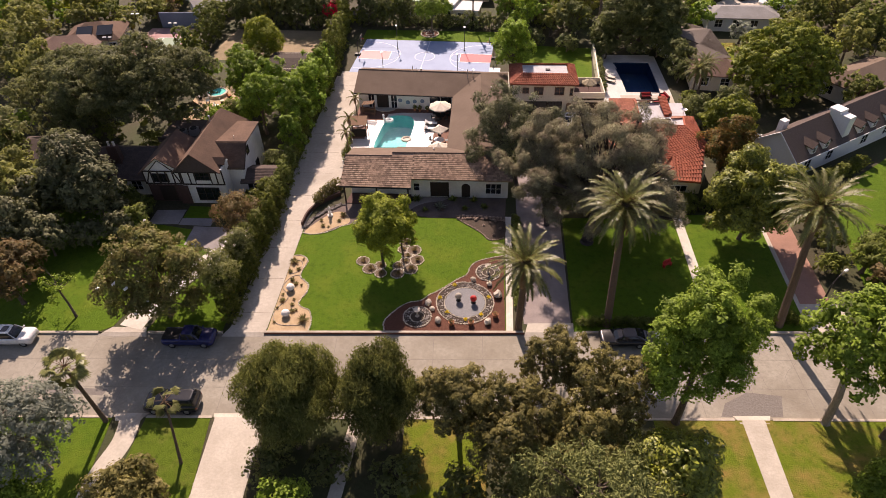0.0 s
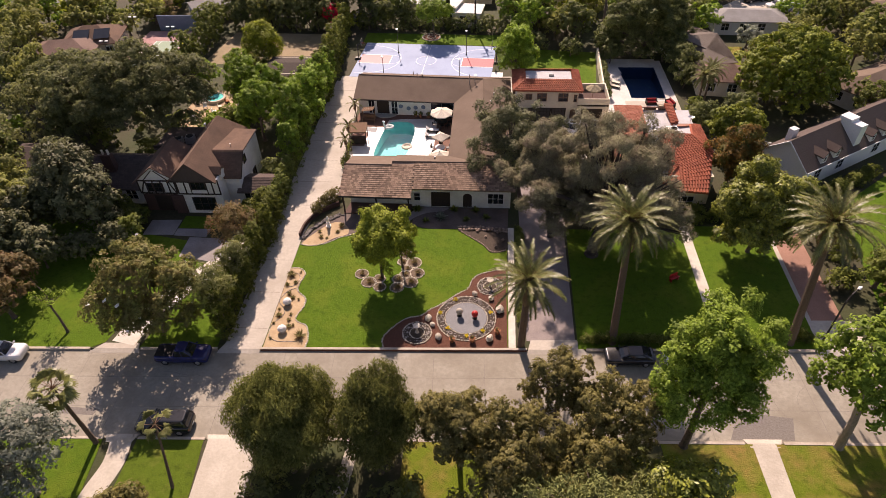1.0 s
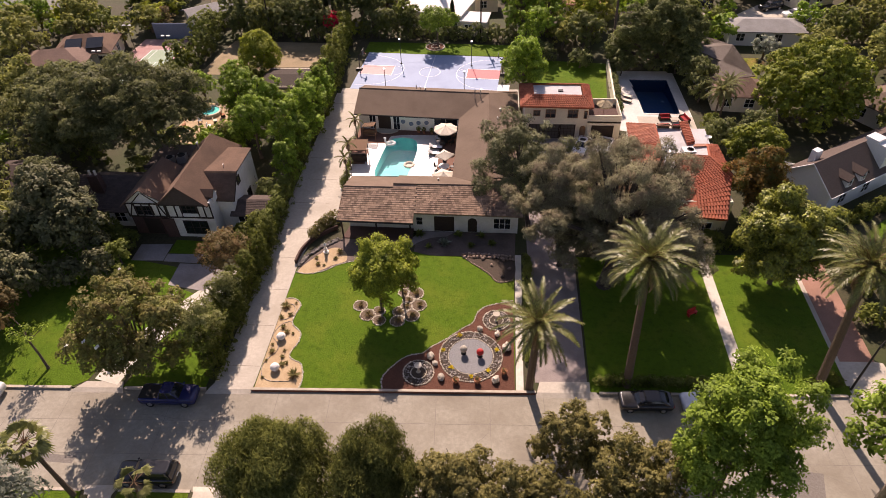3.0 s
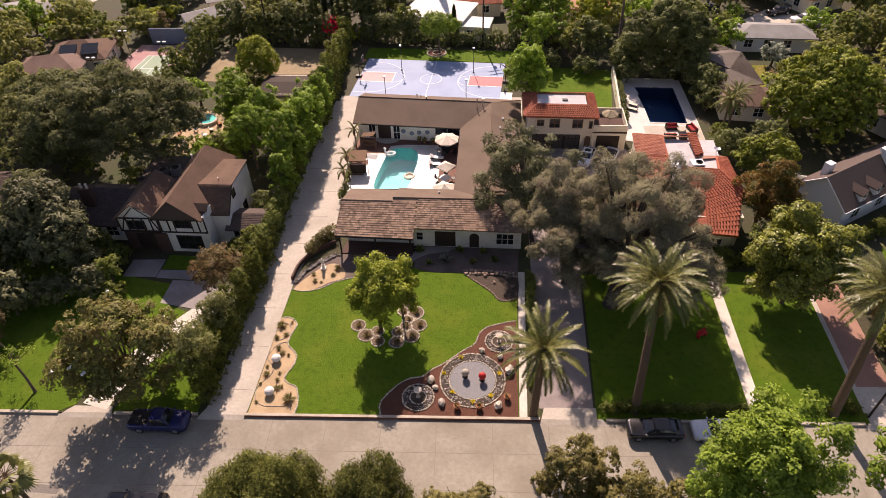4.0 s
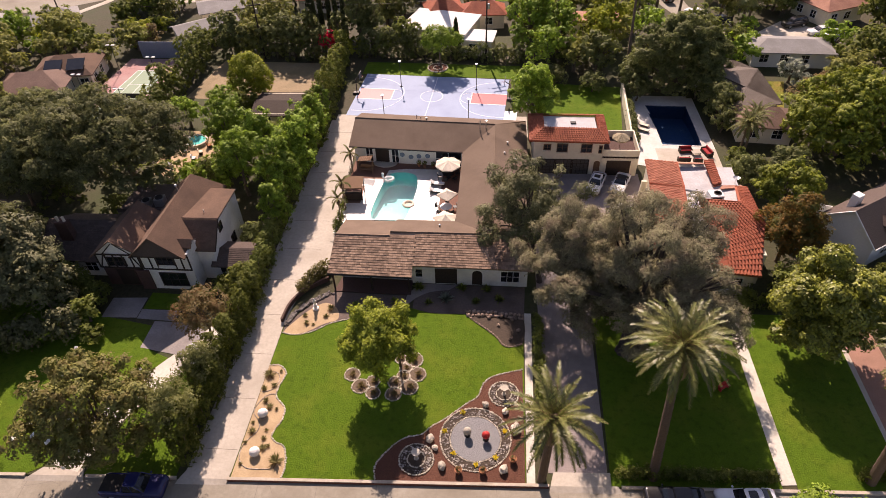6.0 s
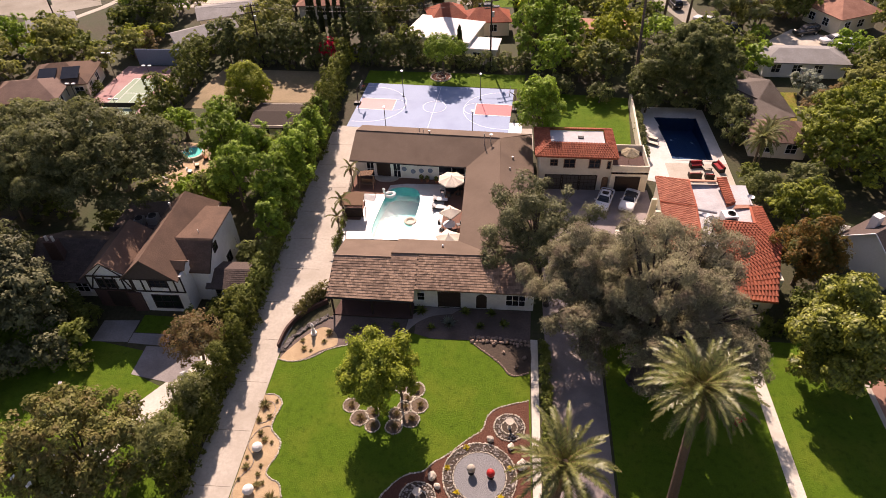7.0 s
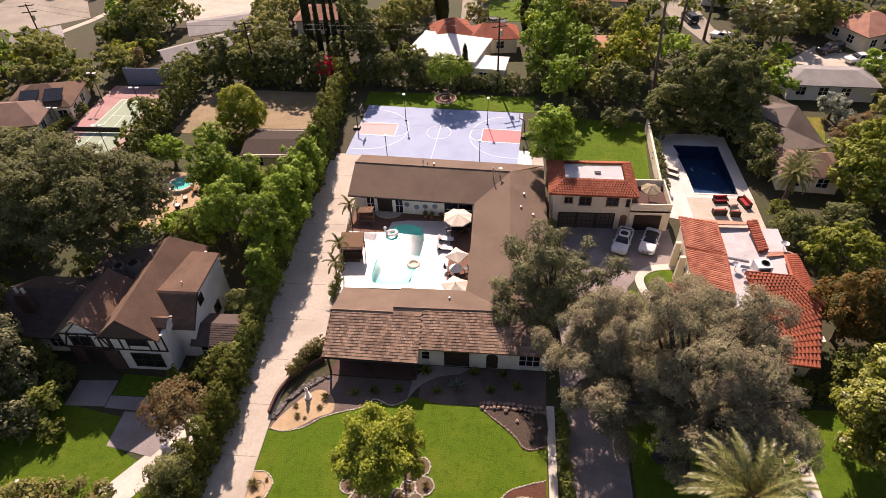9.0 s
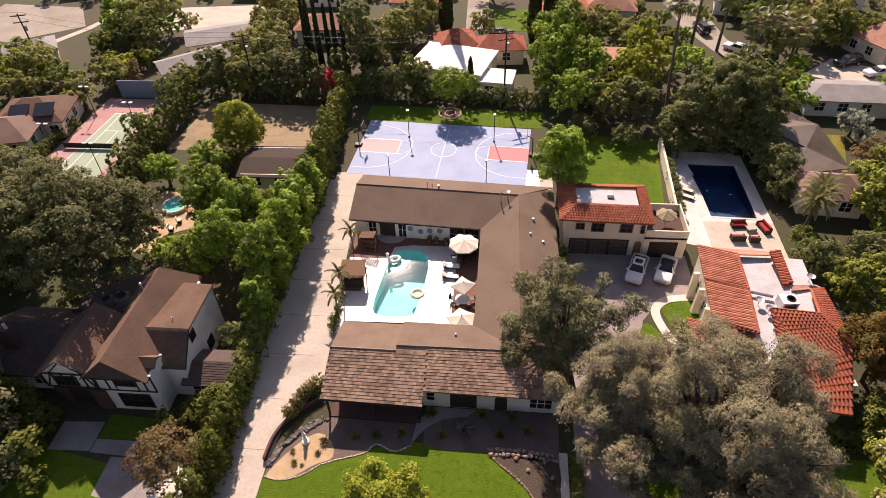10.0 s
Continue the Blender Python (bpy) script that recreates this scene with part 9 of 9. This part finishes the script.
for x, y, s in ((-21.3, 51.9, .8), (-21.4, 50.4, .4), (-21.3, 50.2, .35), (-20.5, 50.7, .45), (-20.8, 49.0, .5), (-21.3, 46.7, .3), (-21.1, 45.8, .55), (-21.4, 44.7, .3), (-21.2, 42.7, .3), (-19.9, 45.2, .4), (-19.9, 46.0, .3), (-19.3, 44.5, .35), (-18.2, 43.1, .9), (-19.6, 48.2, .3), (-20.3, 52.4, .3), (-20.3, 48.4, .5), (-19.7, 44.3, .5)):
    succulent(x, y, s, "spiky brown-green succulent on tan gravel", L_SUCCULENT)
for x, y, s in ((-19.7, 59.6, .45), (-19.3, 58.6, .5), (-17.5, 59.6, .45), (-17.2, 60.7, .7), (-18.6, 58.4, .3)):
    succulent(x, y, s, "spiky plant round the statue", L_SUCCULENT)
succulent(-5.2, 62.6, 1.1, "pale spiky agave in the shaded bed", L_SILVER, 50)
for x, y, s in ((-7.0, 62.0, .7), (-2.0, 62.4, .7), (0.4, 62.8, .8), (-10.6, 62.0, .7), (-12.8, 61.6, .8), (-14.6, 61.4, .7), (-0.9, 64.2, .8), (-3.6, 64.3, .8), (-8.2, 64.2, .9)):
    succulent(x, y, s, "dark spiky plant below the house wall", L_DENSE, 40)
for x, y in ((-4.2, 46.8), (-2.7, 48.75), (-3.3, 44.7), (-1.4, 43.75), (0.25, 44.5), (1.0, 47.0)):
    succulent(x, y, .36, "cluster of yellow flowers between cobbles", leaf("yellow_flowers", (.35, .28, .02), (.5, .4, .03)) if "yellow_flowers" not in bpy.data.materials else bpy.data.materials["yellow_flowers"], 26, .05, False, "yellow flower clusters")
for x, y, r in RINGS:
    succulent(x + .1, y, r * .75, "low brown plant inside a stone ring", L_BROWN, 34, .06, True, "plants in the stone rings")
for x, y in ((-20.6, 47.5), (-20.2, 43.7)):
    t = thing("dome_ornament", x, y, 0.03, 0, "white dome-shaped garden ornament on a dark foot", "garden ornament", "white domes")
    part("dome", Build().lathe(0, 0, [(.42, .32), (.47, .37), (.44, .52), (.32, .68), (.15, .77), (.04, .79)], 18), M_WHITEROCK, t)
    part("foot", Build().lathe(0, 0, [(.34, 0), (.26, .1), (.22, .4)], 14), M_COBBLE, t)
for x, y, mat, label in ((-2.2, 46.5, M_STONE, "round stone ball on a dark pedestal"), (-0.6, 46.2, M_RED, "glossy red glazed garden ball on a foot")):
    t = thing("garden_ball", x, y, 0.078, 0, label, "garden ornament")
    part("foot", Build().lathe(0, 0, [(.28, 0), (.16, .12), (.14, .3), (.2, .36)], 14), M_DARK, t)
    part("ball", Build().ball(0, 0, .64, .36, .36, .36, None, 0, 16, 10), mat, t)
for x, y in ((-6.4, 44.1), (0.95, 50.95)):
    t = thing("garden_urn", x, y, 0.05, 0, "small stone urn on a slim column", "garden ornament", "urns in the rings")
    part("column", Build().lathe(0, 0, [(.22, 0), (.12, .1), (.09, .7), (.14, .75)], 12), M_STONE, t)
    part("bowl", Build().lathe(0, 0, [(.1, .75), (.34, .95), (.38, 1.0), (.28, .96)], 14), M_STONE, t)
for x, y in ((-2.8, 43.05), (-0.8, 43.15), (1.7, 44.3)):
    t = thing("flower_pot", x, y, 0.03, 0, "terracotta pot with a small plant on mulch", "flower pot", "pots on the mulch")
    part("pot", Build().lathe(0, 0, [(.2, 0), (.3, .4), (.33, .44), (.24, .4)], 14), M_TERRAPOT, t)
    rg = np.random.default_rng(int(x * 10) + 99)
    d = rg.normal(size=(60, 3))
    d /= np.linalg.norm(d, axis=1, keepdims=True)
    part("foliage", leaf_mesh("foliage", d * .2 + np.array([0, 0, .55]), d, .16, .3, rg), L_SUCCULENT, t)
# statue on a pedestal
st = Build().lathe(0, 0, [(.45, 0), (.45, .25), (.25, .3), (.22, .8), (.32, .85), (.30, .9), (.16, 1.0), (.22, 1.4), (.24, 1.7), (.12, 1.85), (.15, 2.0), (.05, 2.15)], 14)
ob = part("statue", st, M_WHITEROCK)
ob.matrix_basis = pose(-18.8, 60.6, 0.04) @ Matrix.Scale(0.72, 4)
tagged(ob, "white garden statue on a round pedestal", "statue")
# thin dark edging lines in the gravel bed
b = Build()
for line in ([(-21.4, 48.9), (-20.9, 49.6), (-20.2, 49.8), (-19.9, 49.3)], [(-21.5, 50.0), (-20.6, 50.3), (-20.2, 51.4), (-20.6, 52.2), (-21.2, 52.3)], [(-21.4, 48.9), (-21.6, 47.8), (-20.8, 46.8), (-20.7, 45.9), (-21.5, 44.6), (-21.5, 43.3), (-20.6, 42.4), (-18.6, 42.4)]):
    run = spline(line, 8)
    b.pipe([(*p, .05) for p in run], [.035] * len(run), 5)
tagged(part("steel_edging", b, M_COBBLE), "thin dark curving edging strip in gravel", "edging")
b = Build()
rng = random.Random(8)
for i in range(150):
    u = rng.random()
    p = Vector((-21.4, 58.3, 0)).lerp(Vector((-17.6, 63.0, 0)), u)
    b.ball(p.x + rng.uniform(-.25, .25) - .9 * math.sin(u * 3.1), p.y + rng.uniform(-.25, .25), .08, rng.uniform(.1, .22), rng.uniform(.1, .2), .12, rng, .2, 6, 4)
tagged(part("dry_creek", b, M_DARKCOBBLE), "dry creek of mixed dark cobbles", "cobbles", "", "stuff")
# low front wall of the curved bed
b = Build()
run = spline([(-21.9, 58.6), (-21.6, 61.0), (-20.4, 63.2), (-18.3, 65.0)], 6)
tagged(part("bed_wall", Build().prism(ribbon(run, .22), -.05, .55), M_DARKBRICK), "low curved dark brick wall at the drive", "wall", "", "structure")


# ---- poles, lamps, wires ----
def utility_pole(x, y, h, label):
    t = thing("utility_pole", x, y, 0, 20, label, "utility pole", "utility poles")
    part("pole", Build().pipe([(0, 0, 0), (0, 0, h)], [.16, .11], 8), M_TIMBER, t)
    for z in (h - .4, h - 1.5):
        part("crossarm", Build().box(0, 0, z, 2.4, .12, .14), M_TIMBER, t)
        for dx in (-1.1, -.5, .5, 1.1):
            part("insulator", Build().lathe(dx, 0, [(.05, z + .14), (.06, z + .22), (.03, z + .3)], 6), M_METAL, t)
    part("transformer", Build().lathe(.3, 0, [(.2, h - 2.9), (.22, h - 2.8), (.22, h - 2.1), (.15, h - 2.0)], 10), M_METAL, t)


POLES = [(-83.5, 129.5, 10.5), (-42.0, 121.0, 11.0), (-2.2, 121.8, 11.5), (-118.0, 138.0, 10.5)]
for x, y, h in POLES:
    utility_pole(x, y, h, "dark wooden utility pole with crossarms")
b = Build()
for p, q in ((POLES[3], POLES[0]), (POLES[0], POLES[1]), (POLES[1], POLES[2])):
    for dx in (-1.0, 0.9):
        run = []
        for i in range(13):
            u = i / 12
            run.append((p[0] + (q[0] - p[0]) * u, p[1] + (q[1] - p[1]) * u + dx, p[2] + (q[2] - p[2]) * u - .1 - 1.2 * 4 * u * (1 - u)))
        b.pipe(run, [.018] * 13, 4)
tagged(part("overhead_wire", b, M_DARK), "thin dark overhead wires between poles", "wire", "", "stuff")
t = thing("street_lamp", 33.1, 44.0, 0, 38, "dark street lamp post with a curved arm", "street lamp")
part("post", Build().pipe([(0, 0, 0), (0, 0, 6.2)], [.11, .08], 8), M_DARK, t)
part("arm", Build().pipe([(0, 0, 6.1), (.6, 0, 6.7), (1.5, 0, 6.9)], [.06, .05, .04], 6), M_DARK, t)
part("lamp_head", Build().ball(1.75, 0, 6.85, .38, .16, .10), M_WHITE, t, "pale oval lamp head")
t = thing("garden_bench", 20.9, 52.6, 0.012, 30, "small red garden bench on the shaded lawn", "bench")
part("seat", Build().box(0, 0, .4, 1.1, .4, .06), M_RED, t)
part("backrest", Build().box(0, .2, .45, 1.1, .05, .4), M_RED, t)
for sx in (-.45, .45):
    part("leg", Build().box(sx, 0, 0, .08, .36, .4), M_RED, t)
# tennis lights
for x, y in ((-66.6, 104.0), (-57.2, 110.4), (-66.4, 115.0), (-57.4, 99.4)):
    t = thing("court_lamp", x, y, 0, 0, "tennis court lamp post with twin heads", "lamp post", "tennis court lamps")
    part("pole", Build().pipe([(0, 0, 0), (0, 0, 5.0)], [.06, .05], 7), M_DARK, t)
    for sx in (-.5, .5):
        part("lamp_head", Build().box(sx, 0, 4.95, .55, .35, .12), M_WHITE, t)
# garden of the half-timbered house
sheet("patio_back", [(-48.0, 84.6), (-43.6, 83.4), (-43.2, 87.0), (-39.6, 89.0), (-40.6, 95.2), (-47.0, 96.0)], -.1, .016, M_DECOMP, "sunlit tan patio behind the half-timbered house", "patio")
sheet("lawn_back", [(-43.0, 83.6), (-39.4, 83.0), (-38.8, 87.6), (-42.8, 86.6)], -.1, .012, M_LAWN, "small sunlit lawn behind the house", "lawn")
t = thing("spa_pool", -44.0, 92.6, 0.016, 10, "raised turquoise spa pool", "pool")
part("tub", Build().lathe(0, 0, [(1.7, 0), (1.7, .45), (1.4, .47), (1.38, .35)], 20), M_STONE, t)
part("water", Build().lathe(0, 0, [(1.39, .3), (1.39, .36)], 20), M_SPAAQUA, t)
sheet("lawn_back", [(-37.4, 89.2), (-33.8, 89.4), (-33.8, 93.4), (-37.0, 93.0)], -.1, .012, M_LAWN, "small back garden lawn", "lawn")
for x, y, mat in ((-42.2, 89.6, M_CANVAS), (-44.6, 89.6, M_WHITE), (-41.6, 91.4, M_TERRAPOT), (-46.4, 91.0, M_CANVAS), (-45.6, 86.6, M_WHITE), (-44.6, 85.2, M_CANVAS), (-46.6, 88.2, M_TERRAPOT), (-42.6, 88.0, M_WHITE)):
    t = thing("garden_chair", x, y, .02, int(x * 40) % 360, "pale garden chair on the patio", "chair", "garden chairs")
    part("seat", Build().box(0, 0, .38, .6, .6, .1), mat, t)
    part("backrest", Build().box(0, .27, .45, .6, .08, .45), mat, t)
    for sx in (-.25, .25):
        part("leg", Build().box(sx, 0, 0, .06, .5, .38), M_DARK, t)
# round bed in the back lawn
t = thing("round_bed", -10.4, 117.6, 0.012, 0, "round rose bed edged with pale stones", "flower bed")
part("soil", Build().prism(circle(0, 0, 1.7, 24), 0, .05), M_MULCH, t)
stone_ring(t, circle(0, 0, 1.7, 30), .3, 5, M_STONE)
stone_ring(t, circle(0, 0, .8, 20), .25, 6, M_STONE, .03)
t = thing("utility_box", -29.9, 54.6, 0.02, 30, "small white utility box beside the path", "utility box")
part("box", Build().box(0, 0, 0, .7, .5, .55, 0, .9), M_WHITE, t)
part("lid", Build().box(0, 0, .55, .74, .54, .05), M_METAL, t)

# ---- roof tiles, last ----
tiles(house, (-17.75, 63.25, EZ), (-8.75, 63.0, EZ), (-8.75, 67.5, RZ), (-17.5, 67.55, RZ), 0.33, 0.285, M_BROWNTILE, "roof_tile", singles=150)
tiles(house, (-8.75, 64.25, EZ + 0.5), (3.9, 64.0, EZ + 0.5), (-0.4, 67.95, RZ + 0.18), (-8.75, 67.95, RZ + 0.18), 0.33, 0.285, M_BROWNTILE, "roof_tile", singles=150)
for i in range(4):
    j = (i + 1) % 4
    tiles(garage, gq[i], gq[j], gi[j], gi[i], 0.30, 0.42, M_CLAY, barrel=True)
for q in VW:
    tiles(villa, q[1], q[0], q[3], q[2], 0.32, 0.45, M_CLAYMID, barrel=True)
tiles(villa, VL[1], VL[0], VL[3], VL[2], 0.32, 0.45, M_CLAYMID, barrel=True)
for q in VS:
    tiles(villa, q[0], q[1], q[2], q[3], 0.34, 0.45, M_CLAY, barrel=True)
tiles(villa, VS2[0], VS2[1], (22.05, 73.0, 6.18), (22.0, 73.0, 6.18), 0.32, 0.45, M_CLAY, barrel=True)
tiles(villa, VE[0], VE[1], VE[2], VE[3], 0.32, 0.45, M_CLAY, barrel=True)
tiles(villa, VM[1], VM[2], VM[3], VM[0], 0.32, 0.45, M_CLAY, barrel=True)
tiles(tudor, (-30.9, 64.2, 2.3), (-26.5, 64.2, 2.3), (-26.5, 66.3, 3.2), (-30.9, 66.3, 3.2), 0.5, 0.24, M_DARKROOF, "shingle")
tiles(tudor, (-32.6, 64.5, 4.3), (-30.0, 64.5, 4.3), (-30.0, 67.1, 6.7), (-34.5, 67.1, 6.7), 0.5, 0.26, M_TUDORROOF, "shingle")
tiles(tudor, (-50.7, 64.1, 2.55), (-42.4, 64.1, 2.55), (-42.4, 68.4, 4.9), (-50.7, 68.4, 4.9), 0.5, 0.28, M_DARKROOF, "shingle")
